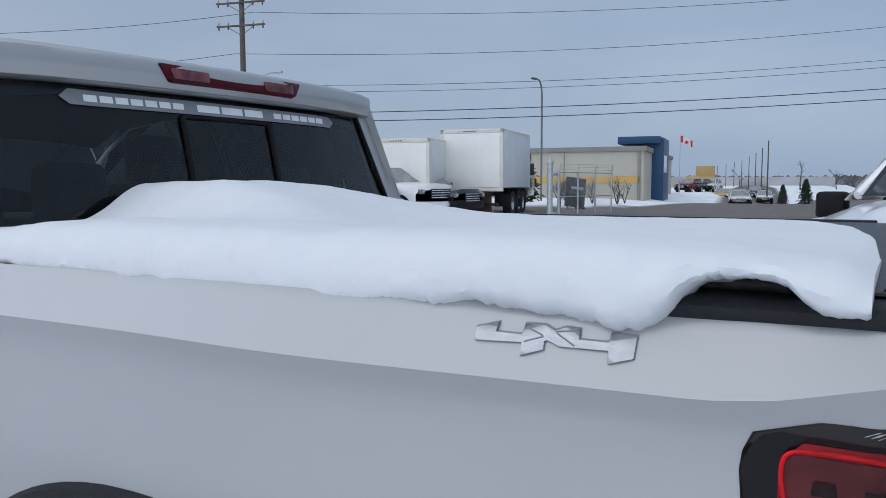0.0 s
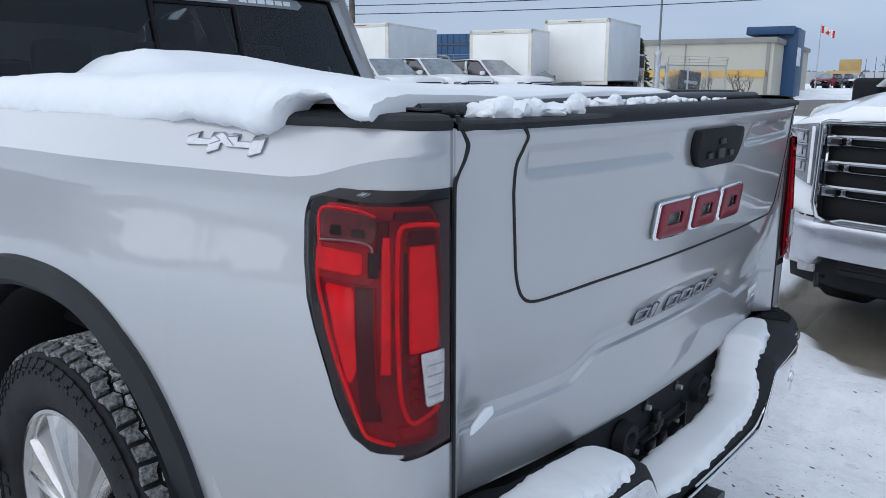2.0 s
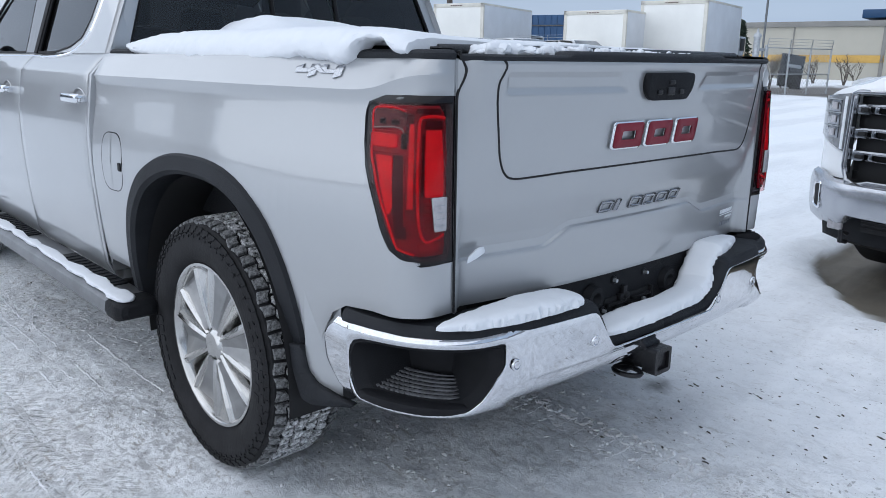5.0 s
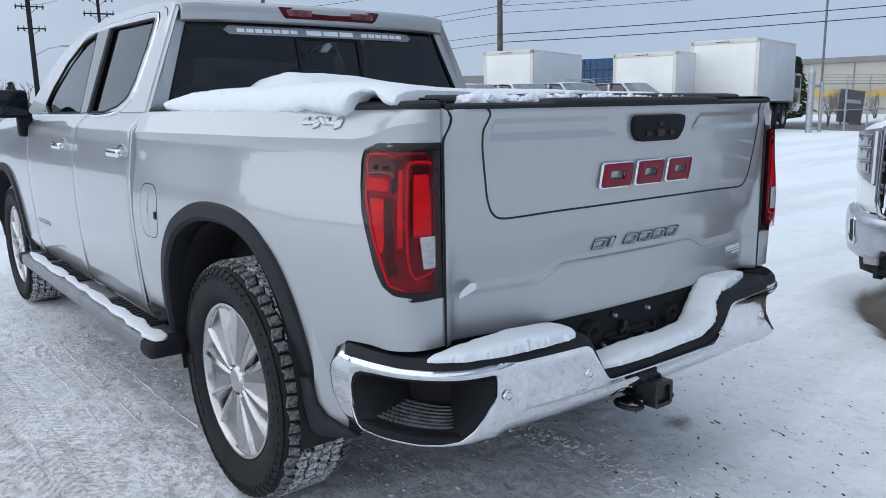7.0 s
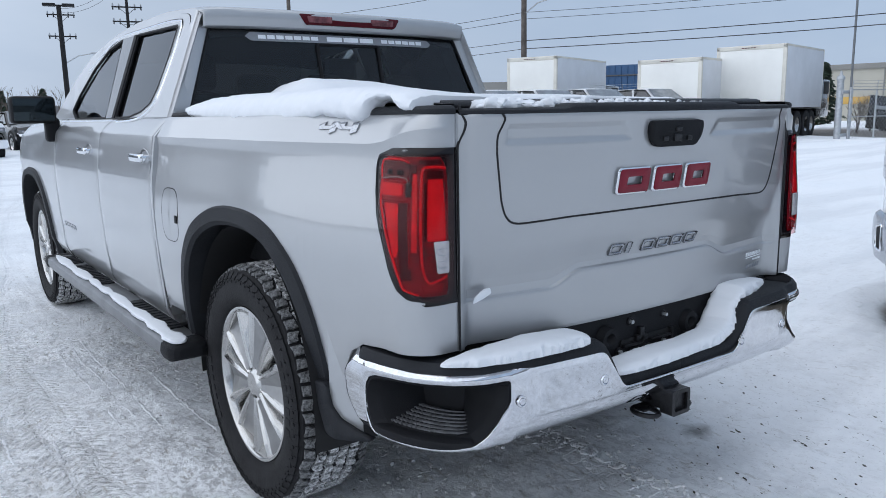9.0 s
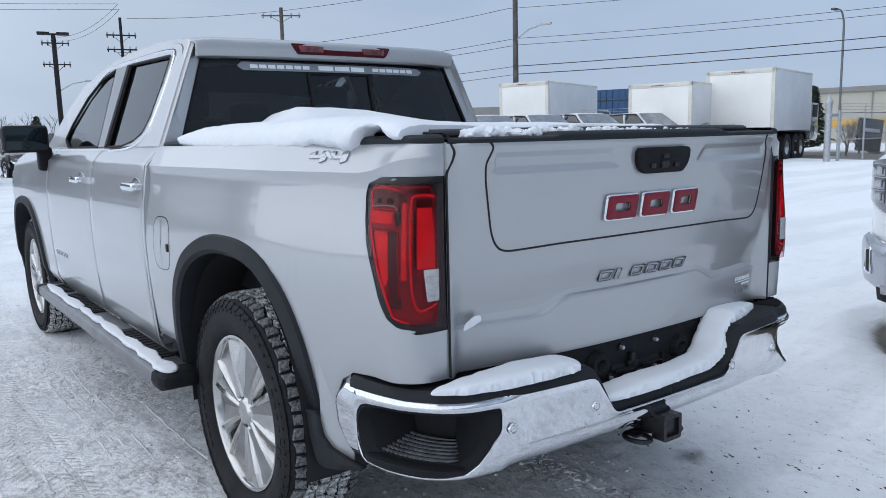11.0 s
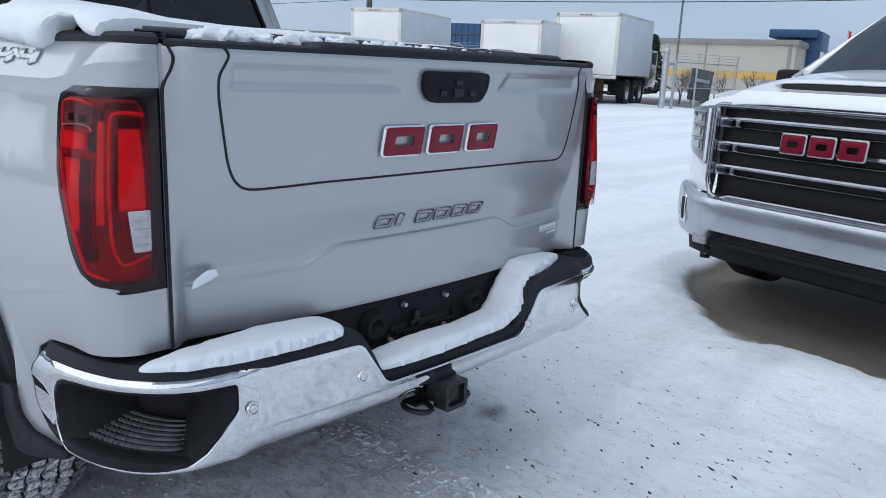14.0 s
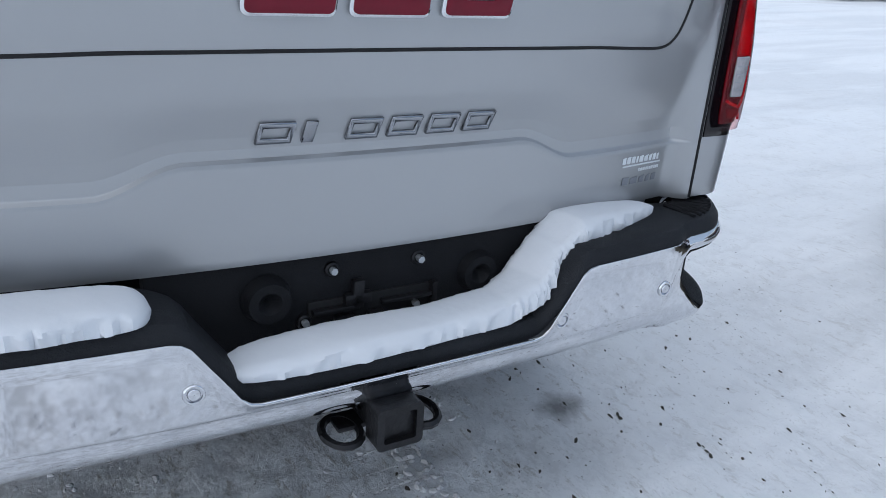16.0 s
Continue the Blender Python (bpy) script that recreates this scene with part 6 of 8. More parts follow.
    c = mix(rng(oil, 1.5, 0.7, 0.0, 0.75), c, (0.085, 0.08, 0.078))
    # grey ice and painted-in shade darken the pits between the clods
    pit = n.new("ShaderNodeAttribute")
    pit.attribute_name = "pit"
    icy_shade = math_node("MULTIPLY", pit.outputs["Fac"], math_node("ADD", math_node("MULTIPLY", near, 0.12), math_node("MULTIPLY", patchy, 0.16)))
    c = mix(math_node("MULTIPLY", icy_shade, rng(clod, 0.42, 0.50)), c, (0.30, 0.295, 0.29))
    # tan grit dragged about by tyres
    drag = math_node("MULTIPLY", rng(noise_fac(30, 7, 0.8, (1.0, 0.35, 1.0), 0.5), 0.56, 0.61), rng(noise_fac(1.2, 5, 0.6), 0.30, 0.52))
    c = mix(math_node("MULTIPLY", drag, math_node("ADD", math_node("MULTIPLY", near, 0.35), 0.20)), c, (0.27, 0.235, 0.19))
    # bare earth
    earth = mix(noise_fac(5, 8, 0.7), (0.11, 0.095, 0.075), (0.25, 0.22, 0.175))
    at = n.new("ShaderNodeAttribute")
    at.attribute_name = "bare"
    c = mix(at.outputs["Fac"], c, earth)
    # the street beyond the lot: slush and wet asphalt
    wander = math_node("MULTIPLY", math_node("ADD", noise_fac(0.5, 5), -0.5), 1.6)
    edge_near = math_node("ADD", math_node("SUBTRACT", math_node("MULTIPLY", X, 0.934), math_node("MULTIPLY", Y, 0.357)), wander)
    edge_far = math_node("ADD", math_node("ADD", math_node("MULTIPLY", X, 0.99), math_node("MULTIPLY", Y, 0.13)), wander)
    across = math_node("MAXIMUM", rng(edge_far, 34.4, 33.6), rng(Y, 11.0, 10.0))
    street = math_node("MULTIPLY", rng(edge_near, 20.0, 20.6), math_node("MULTIPLY", across, rng(Y, -14.0, -13.0)))
    # the road that leads away to the horizon
    away = math_node("SUBTRACT", math_node("ADD", Y, 1.2), math_node("MULTIPLY", X, 0.160))
    street = math_node("MAXIMUM", street, math_node("MULTIPLY", rng(X, 33.0, 34.0), rng(math_node("ABSOLUTE", math_node("ADD", away, math_node("MULTIPLY", wander, 0.5)), 0), 4.2, 3.4)))
    wet = mix(noise_fac(0.8, 8, 0.7, (1.0, 0.3, 1.0)), (0.075, 0.066, 0.058), (0.20, 0.18, 0.16))
    c = mix(street, c, wet)
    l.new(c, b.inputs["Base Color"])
    bp = n.new("ShaderNodeBump")
    bp.inputs["Strength"].default_value, bp.inputs["Distance"].default_value = 0.62, 0.02
    relief = math_node("ADD", math_node("SUBTRACT", math_node("MULTIPLY", grit, 0.26), math_node("MULTIPLY", clod, 0.60)), math_node("MULTIPLY", crumb, -1.3))
    relief = math_node("ADD", relief, math_node("MULTIPLY", noise_fac(5, 6, 0.65, (1.0, 0.6, 1.0), 0.8), 1.0))
    relief = math_node("ADD", relief, math_node("SUBTRACT", math_node("MULTIPLY", prints, 0.95), math_node("MULTIPLY", press, 0.65)))
    relief = math_node("ADD", relief, math_node("MULTIPLY", lanes, -3.0))
    l.new(relief, bp.inputs["Height"])
    l.new(bp.outputs["Normal"], b.inputs["Normal"])
    return m


gme.materials.append(ground_material())


def crumbs(name, label, category, spots, material, seed):
    """Many small irregular lumps joined into one object; each spot is x, y, size, stretch, turn and flatness."""
    seed_bm = bmesh.new()
    bmesh.ops.create_icosphere(seed_bm, subdivisions=1, radius=1.0)
    ball = np.array([v.co[:] for v in seed_bm.verts])
    tri = np.array([[v.index for v in f.verts] for f in seed_bm.faces])
    seed_bm.free()
    nrng = np.random.default_rng(seed)
    vs, fs = [], []
    for k, (x, y, r, long, turn, flat) in enumerate(spots):
        c, sn = math.cos(turn), math.sin(turn)
        q = ball * nrng.uniform(0.5, 1.3, (len(ball), 1)) * np.array([r * long, r, r * flat])
        vs.append(np.stack([q[:, 0] * c - q[:, 1] * sn + x, q[:, 0] * sn + q[:, 1] * c + y, q[:, 2] + ground_height(x, y) + r * flat * 0.3], 1))
        fs.append(tri + k * len(ball))
    me = bpy.data.meshes.new(name)
    me.from_pydata(np.concatenate(vs).tolist(), [], np.concatenate(fs).tolist())
    me.materials.append(material)
    return tagged(new(name, me), label, category, kind="stuff")


def scattered():
    rng = random.Random(77)
    # crumbs of snow over the rough, driven strip beside and behind the pickup
    spots = []
    while len(spots) < 5200:
        x, y = rng.uniform(-3.4, 0.75), rng.uniform(-1.7, 3.2)
        rough = 1.0 if -0.9 < x < 0.6 and y < 0.3 else soft((1.6 - abs(x + 1.2)) / 1.4)
        if rng.random() > rough * (0.10 + soft((nz(x * 1.3, y * 0.5, 2, 1.6) + 0.15) / 0.4)):
            continue
        spots.append((x, y, 0.0025 + 0.0065 * rng.random() ** 2.5, rng.uniform(0.9, 1.8), rng.uniform(0, 6.28), rng.uniform(0.5, 0.9)))
    # the row of lug prints left by a tyre behind the bumper
    for k in range(14):
        cx, cy = 0.265 + 0.012 * rng.uniform(-1, 1), -0.22 - 0.070 * k
        for a in np.linspace(0, 6.28, 13)[:-1]:
            if rng.random() < 0.82:
                spots.append((cx + 0.034 * math.cos(a) + rng.uniform(-0.004, 0.004), cy + 0.026 * math.sin(a) + rng.uniform(-0.004, 0.004), rng.uniform(0.006, 0.010), 1.5, a + 1.57, 0.8))
        for q in range(7):
            spots.append((cx - 0.045 - 0.013 * q, cy - 0.03 + rng.uniform(-0.003, 0.003), rng.uniform(0.004, 0.006), 1.8, 0.1, 0.6))
    # thin ridges squeezed up between ribs of passing tyres
    for x0, y0, y1 in ((-1.18, 1.0, 2.9), (-1.10, 1.1, 2.7), (-1.03, 0.9, 2.6), (-0.86, 0.7, 1.6), (-1.45, 0.2, 1.0), (-1.62, 0.1, 1.2), (-2.05, 0.8, 2.4), (-2.13, 0.6, 2.2)):
        y = y0
        while y < y1:
            if nz(x0, y, 4, 2.2) > -0.12:
                spots.append((x0 + 0.02 * nz(y, x0, 1, 1.5) + rng.uniform(-0.003, 0.003), y, rng.uniform(0.004, 0.007), 2.0, 1.57 + rng.uniform(-0.3, 0.3), 0.7))
            y += 0.011
    crumbs("snow_clods", "crumbs of grey-white snow scattered over packed ground", "snow", spots, CLOD, 5)
    # dark grit lying on the clean snow towards the white truck
    spots = []
    while len(spots) < 950:
        x, y = rng.uniform(0.2, 3.2), rng.uniform(-2.6, 2.2)
        if hollow(x, y) < 1.12 or rng.random() > soft((2.6 - x) / 2.0) * soft((nz(x + 0.4 * y, y * 0.35, 6, 1.4) + 0.20) / 0.45):
            continue
        spots.append((x, y, 0.0018 + 0.0052 * rng.random() ** 3, rng.uniform(1.2, 3.2), 1.15 + rng.uniform(-0.5, 0.5), rng.uniform(0.3, 0.6)))
    for k in range(160):
        spots.append((rng.uniform(-3.2, -0.6), rng.uniform(-0.6, 3.2), rng.uniform(0.0018, 0.005), rng.uniform(1, 2), rng.uniform(0, 3.1), 0.5))
    crumbs("grit", "dark brown grit scattered on the snow", "grit", spots, GRIT, 6)


scattered()


# ---- the white truck parked across: its front faces -x ----


def white_truck():
    """Built with its front at local y = 0, facing -y; +x is its left."""
    t = thing("white_pickup", "white heavy pickup truck with a large chrome grille", "pickup truck", pose(2.72, -1.20, -0.015, 0, 0, -103.5))
    W = 1.03
    def nose(x):
        return 0.02 + 0.28 * (abs(x) / W) ** 5
    def top(y):
        return lerp([0.0, 0.03, 0.15, 0.35, 0.8, 1.25], [1.235, 1.285, 1.310, 1.345, 1.40, 1.435], y)
    # bonnet
    rows = []
    for k in (0, 0.012, 0.025, 0.05, *np.linspace(0.1, 1, 16)):
        row = []
        for x in np.linspace(-0.96, 0.96, 33):
            y = nose(x) * (1 - k) + k * (1.14 + 0.14 * (x / 0.96) ** 2)
            z = top(y - nose(x) * (1 - k)) - 0.10 * (abs(x) / 0.96) ** 4 + 0.032 * soft((0.62 - abs(x)) / 0.06) * soft((k + 0.01) * 25) - 0.024 * soft((0.46 - abs(x)) / 0.05) * soft(k * 12) * soft((0.30 - k) * 9)
            row.append((x, y, z))
        rows.append(row)
    part("bonnet", sheet(rows), WHITE, t, "white bonnet dusted with snow", thick=0.012)
    part("bonnet_scoop", sheet([[(x, 0.22 + 0.05 * (abs(x) / 0.5) ** 4 + d, 1.336 + h - 0.020 * (abs(x) / 0.46) ** 6) for d, h in ((-0.04, 0.030), (0.0, 0.042), (0.12, 0.055), (0.6, 0.055), (0.85, 0.06))] for x in np.linspace(-0.45, 0.45, 25)]), WHITE, t, "white bonnet scoop", thick=0.012)
    part("scoop_mouth", sheet([[(x, 0.19 + 0.05 * (abs(x) / 0.47) ** 4, z) for z in (1.315, 1.356)] for x in np.linspace(-0.40, 0.40, 20)]), GAP, t, "black bonnet scoop mouth", thick=0.02)
    # grille
    gz0, gz1 = 0.70, 1.20
    back = part("grille", sheet([[(x, nose(x) + 0.07, z) for z in np.linspace(gz0, gz1, 6)] for x in np.linspace(-0.68, 0.68, 25)]), GAP, t, "black grille with chrome bars", thick=0.01)
    frame_pts = [(-0.695, 1.21), (-0.66, 1.225), (0.66, 1.225), (0.695, 1.21), (0.705, 0.78), (0.67, 0.70), (0.60, 0.675), (0.52, 0.70), (-0.52, 0.70), (-0.60, 0.675), (-0.67, 0.70), (-0.705, 0.78)]
    part("grille_surround", tube([(x, nose(x) - 0.004, z) for x, z in frame_pts + frame_pts[:1]], 0.015, 10), SATIN, t, "chrome grille surround")
    for sgn in (-1, 1):
        part("surround_side", sheet([[(sgn * x, nose(x) + d, z) for x, d in ((0.672, 0.02), (0.682, -0.008), (0.705, -0.012), (0.716, 0.004))] for z in np.linspace(0.74, 1.205, 8)]), SATIN, t, thick=0.006)
    for z in (1.125, 0.985, 0.850):
        # each bar is a pair of slim strips over a dark slot that meet in solid slotted ends
        for edge, high in ((0.022, 0.010), (-0.026, 0.0065)):
            bar = [(-high, 0.006), (-high * 0.8, -0.012), (0.0, -0.020), (high * 0.8, -0.014), (high, 0.004)]
            part("grille_bar", sheet([[(x, nose(x) + 0.04 + d, z + edge * lerp([0.0, 0.48, 0.56, 0.66], [1.0, 1.0, 0.9, 0.9], abs(x)) + zz) for zz, d in bar] for x in np.linspace(-0.66, 0.66, 33)]), SATIN, t, "slim chrome grille bar", thick=0.005)
        for sgn in (-1, 1):
            end = part("bar_end", block(0.085, 0.03, 0.056, sgn * 0.628, nose(0.628) + 0.030, z - 0.003, 0.010), SATIN, t)
            part("bar_slot", block(0.048, 0.03, 0.024, sgn * 0.612, nose(0.612) + 0.012, z - 0.003, 0.008), GAP, end)
            part("bar_neck", block(0.030, 0.026, 0.046, sgn * 0.545, nose(0.545) + 0.034, z - 0.003, 0.010), SATIN, end)
    for z in (1.09, 0.975, 0.86, 0.75):
        part("grille_mesh", block(1.36, 0.02, 0.008, 0, 0.12, z, 0.002), STEEL, t)
    # emblem in plain shapes
    for x0 in (-0.228, -0.070, 0.090):
        def put_on(a, b, d):
            return (a, d, b)
        mid = (x0 + 0.068, 1.045)
        big = [(x0, 0.996), (x0 + 0.130, 0.996), (x0 + 0.136, 1.094), (x0 + 0.006, 1.094)]
        small = [(x0 + 0.038, 1.028), (x0 + 0.096, 1.028), (x0 + 0.100, 1.062), (x0 + 0.042, 1.062)]
        def about(loop, grow):
            return [(a + math.copysign(grow, a - mid[0]), b + math.copysign(grow, b - mid[1])) for a, b in loop]
        em = part("emblem", sheet([[put_on(a, b, 0.004) for a, b in loop] for loop in (rounded(about(big, 0.007), 0.016), rounded(about(small, -0.007), 0.005))], close=True), SATIN, t, "chrome edge of a red emblem shape", thick=0.018)
        part("red_shape", sheet([[put_on(a, b, -0.009) for a, b in loop] for loop in (rounded(big, 0.013), rounded(small, 0.007))], close=True), RED_BADGE, em, thick=0.006)
    for sgn in (-1, 1):
        # headlight
        hl = sheet([[(sgn * x, nose(x) - 0.004, z) for z in np.linspace(lerp([0.72, 0.99], [0.865, 0.95], x), lerp([0.72, 0.99], [1.215, 1.185], x), 7)] for x in np.linspace(0.715, 0.995, 14)])
        lamp = part("headlight", hl, HEADLAMP, t, "dark glassy stacked headlight", thick=0.014)
        for z in (1.135, 1.055, 0.975):
            pr = part("projector", sheet([[(sgn * x, nose(x) - 0.014, zz) for zz in (z - 0.034, z + 0.034)] for x in np.linspace(0.785, 0.915, 6)]), SMOKED, lamp, thick=0.006)
            part("bulb", sheet([[(sgn * x, nose(x) - 0.021, zz) for zz in (z - 0.022, z + 0.022)] for x in np.linspace(0.815, 0.875, 4)]), CLEAR_LENS, pr, thick=0.006)
            part("reflector_fin", sheet([[(sgn * x, nose(x) - 0.022, zz) for zz in (z + 0.036, z + 0.042)] for x in np.linspace(0.775, 0.945, 6)]), GALV, pr, thick=0.008)
        part("lamp_strip", sheet([[(sgn * x, nose(x) - 0.012, z) for x in (0.735, 0.752)] for z in np.linspace(0.88, 1.195, 6)]), PALE_DECAL, lamp, "clear running light strip", thick=0.012)
        # wing
        rows = []
        for y in np.linspace(0.36, 2.2, 28):
            xw = lerp([0.36, 0.5, 0.8, 2.2], [0.965, 1.0, 1.025, 1.02], y)
            low = 0.55
            if abs(y - 1.05) < 0.56:
                low = max(low, 0.43 + arch(y - 1.05, 0.56, 0.60))
            rows.append([(sgn * (xw - 0.02 * ((z - 0.9) / 0.4) ** 2 - 0.05 * soft((z - 1.18) / 0.15)), y, z) for z in np.linspace(low, min(1.30, top(y) - 0.07), 10)])
        part("front_wing", sheet(rows), WHITE, t, thick=0.01)
        part("wing_corner", sheet([[(sgn * x, nose(x) + 0.02, z) for z in np.linspace(0.70, lerp([0.72, 0.95], [0.865, 0.93], x), 5)] for x in np.linspace(0.69, 1.0, 10)]), WHITE, t, thick=0.01)
        # bumper corner slot and fog lamp
        slot = [(0.825, 0.50), (0.895, 0.515), (0.905, 0.645), (0.835, 0.665)]
        part("air_slot", plate(rounded(slot, 0.02), [], lambda a, b: (sgn * a, nose(a) - 0.062, b)), GAP, t, "dark slot in the bumper corner", thick=0.01)
        ring_pts = [(sgn * a, nose(a) - 0.064, b) for a, b in rounded(slot, 0.022)]
        part("slot_rim", tube(ring_pts + ring_pts[:1], 0.009, 8), CHROME, t)
        part("tow_hook", tube([(sgn * 0.55, -0.06, 0.40), (sgn * 0.55, -0.12, 0.42), (sgn * 0.55, -0.12, 0.36), (sgn * 0.55, -0.06, 0.35)], 0.014, 8), STEEL, t)
        part("fog_lamp", block(0.10, 0.03, 0.07, sgn * 0.70, 0.05, 0.42, 0.015), CLEAR_LENS, t)
        # mirror
        m = part("door_mirror", block(0.20, 0.14, 0.19, sgn * 1.13, 1.50, 1.36, 0.04, seg=3), PLASTIC, t, "black towing mirror")
        part("mirror_arm", block(0.16, 0.05, 0.05, sgn * 1.02, 1.52, 1.30, 0.015), PLASTIC, m)
        # tyre
        for wy in (1.05, 5.0):
            wh = part("wheel", revolve([(sgn * h, r) for h, r in ((-0.14, 0.26), (0.13, 0.26), (0.145, 0.33), (0.135, 0.39), (0.10, 0.415), (-0.10, 0.415), (-0.145, 0.38), (-0.14, 0.26))], 48), RUBBER, t, "black tyre")
            wh.location = (sgn * 0.87, wy, 0.415)
            part("rim", revolve([(sgn * 0.08, 0.002), (sgn * 0.10, 0.08), (sgn * 0.05, 0.12), (sgn * 0.09, 0.24), (sgn * 0.13, 0.262), (sgn * 0.0, 0.25)], 40), ALLOY, wh)
        part("wheel_well", sheet([[(sgn * x, 1.05 + 0.52 * math.cos(a), 0.43 + 0.58 * math.sin(a)) for x in (1.0, 0.6, 0.5)] for a in np.linspace(-0.1, math.pi + 0.1, 20)]), GAP, t)
        # cab side
        win = rounded([(1.65, 1.44), (2.7, 1.45), (2.7, 1.81), (2.12, 1.79), (1.9, 1.66)], 0.04)
        win2 = rounded([(2.8, 1.45), (3.6, 1.45), (3.65, 1.78), (2.8, 1.81)], 0.06)
        cx = lambda z: lerp([1.30, 1.40, 1.90, 1.95], [0.985, 0.965, 0.78, 0.74], z)
        part("window_frame", plate([(1.22, 1.40), (1.98, 1.85), (2.3, 1.89), (3.75, 1.89), (4.0, 1.38)], [win, win2], lambda a, b: (sgn * cx(b), a, b)), WHITE, t, thick=0.012)
        for wn2 in (win, win2):
            part("side_window", plate(wn2, [], lambda a, b: (sgn * (cx(b) - 0.01), a, b)), TINT, t, out=(sgn, 0, 0))
        part("body_side", sheet([[(sgn * lerp([0.5, 0.7, 1.1, 1.3, 1.38], [0.97, 1.0, 1.02, 1.0, 0.97], z), y, z) for z in np.linspace(0.50, 1.38, 9)] for y in (2.2, 3.2, 4.05)]), WHITE, t, thick=0.01)
        part("box_side", sheet([[(sgn * 1.02, y, z) for z in np.linspace(0.62 if abs(y - 5.0) > 0.5 else 1.0, 1.45, 6)] for y in (4.08, 4.55, 5.45, 5.6, 6.4)]), WHITE, t, thick=0.02)
        part("roof_lamp", block(0.07, 0.07, 0.022, sgn * 0.55, 2.06, 1.903, 0.010), PLASTIC, t, "small black roof marker lamp")
    # bumper
    prof = ((0.40, 0.06), (0.44, 0.0), (0.50, -0.02), (0.58, -0.03), (0.64, -0.03), (0.675, -0.015), (0.69, 0.03))
    part("front_bumper", sheet([[(x, nose(x) - 0.05 + d + 0.02, z + (0.10 * soft((0.68 - abs(x)) / 0.12) * (1 if z < 0.48 else 0)) + 0.03 * soft((abs(x) - 0.78) / 0.1) * (1 if z > 0.6 else 0)) for z, d in prof] for x in np.linspace(-1.02, 1.02, 61)]), DULL_CHROME, t, "chrome front bumper", thick=0.01)
    part("air_dam", sheet([[(x, nose(x) + d, z) for z, d in ((0.29, 0.14), (0.33, 0.03), (0.42, 0.01), (0.56, 0.03))] for x in np.linspace(-0.84, 0.84, 31)]), PLASTIC, t, "black lower air dam", thick=0.012)
    part("lower_grille", block(1.0, 0.02, 0.09, 0, -0.002, 0.46, 0.006), GAP, t)
    for z in (0.44, 0.46, 0.48):
        part("slat", block(1.0, 0.01, 0.006, 0, -0.016, z, 0.001), STEEL, t)
    part("skid_pan", block(1.7, 1.0, 0.03, 0, 0.7, 0.33, 0.01), PLASTIC, t)
    # windscreen and roof
    ws = part("windscreen", sheet([[(x, y + 0.22 * (x / 0.85) ** 2, z) for x in np.linspace(-w, w, 11)] for y, z, w in ((1.05, 1.43, 0.90), (1.40, 1.65, 0.83), (1.75, 1.86, 0.74))]), glass("screen_glass", (0.13, 0.15, 0.16)), t, "dark windscreen with a paper sticker", out=(0, -1, 0.5))
    part("screen_sticker", block(0.16, 0.004, 0.06, -0.54, 1.76, 1.80, 0.001, m=Matrix.Translation((-0.54, 1.735, 1.81)) @ Matrix.Rotation(radians(-58), 4, "X") @ Matrix.Translation((0.54, -1.76, -1.80))), PALE_DECAL, t)
    for sgn in (-1, 1):
        part("pillar", tube([(sgn * 0.91, 1.30, 1.43), (sgn * 0.83, 1.65, 1.645), (sgn * 0.745, 2.0, 1.86)], 0.032, 8), WHITE, t)
    part("roof", sheet([[(x, y + 0.22 * (x / 0.8) ** 2 * (y < 2.2), z - 0.05 * (abs(x) / 0.78) ** 3) for x in np.linspace(-0.79, 0.79, 15)] for y, z in ((1.745, 1.862), (1.9, 1.895), (2.5, 1.92), (3.6, 1.915), (4.0, 1.88))]), WHITE, t, thick=0.02)
    part("rear_wall", block(1.7, 0.03, 0.55, 0, 3.98, 1.60, 0.01), SEAT, t)
    part("tailgate", block(2.0, 0.05, 0.75, 0, 6.40, 1.05, 0.02), WHITE, t)
    part("dashboard", block(1.6, 0.5, 0.2, 0, 1.62, 1.33, 0.06), SEAT, t)
    part("wiper", tube([(-0.7, 1.19, 1.425), (0.0, 1.06, 1.43), (0.72, 1.19, 1.425)], 0.012, 6), PLASTIC, t)
    part("cabin_floor", block(1.9, 5.4, 0.1, 0, 3.5, 0.60, 0.02), STEEL, t)
    for x in (-0.42, 0.42):
        part("seat", block(0.5, 0.18, 0.8, x, 2.6, 1.30, 0.06), SEAT, t)
        part("headrest", block(0.28, 0.1, 0.18, x, 2.6, 1.72, 0.04), SEAT, t)
    return t


white_truck()


# ---- background ----
YELLOW = mat("yellow_stripe", (0.55, 0.34, 0.09), 0.7, var=0.12, scale=0.8)
BEIGE = mat("beige_stucco", (0.44, 0.42, 0.36), 0.85, var=0.06, scale=0.25, bump=0.2, bscale=6)
BEIGE_CAP = mat("grey_parapet", (0.24, 0.235, 0.22), 0.8, var=0.08, scale=0.5)
BLUE = mat("blue_cladding", (0.008, 0.058, 0.15), 0.45, var=0.10, scale=0.4)
BOX_WHITE = mat("white_box_panel", (0.78, 0.78, 0.745), 0.4, var=0.05, scale=0.6)
BOX_SIDE = mat("aluminium_box_side", (0.62, 0.64, 0.67), 0.4, 0.2, var=0.06, scale=0.8)
BOX_TRIM = mat("box_corner_trim", (0.62, 0.60, 0.54), 0.5, 0.2, var=0.1, scale=2)
RUST = mat("rusty_underframe", (0.05, 0.022, 0.014), 0.85, var=0.4, scale=4)
DARK_PAINT = mat("dark_paint", (0.018, 0.018, 0.02), 0.25, 0.2, 0.9, var=0.2, scale=3)
TAN = mat("tan_cladding", (0.42, 0.30, 0.13), 0.8, var=0.1, scale=0.3)
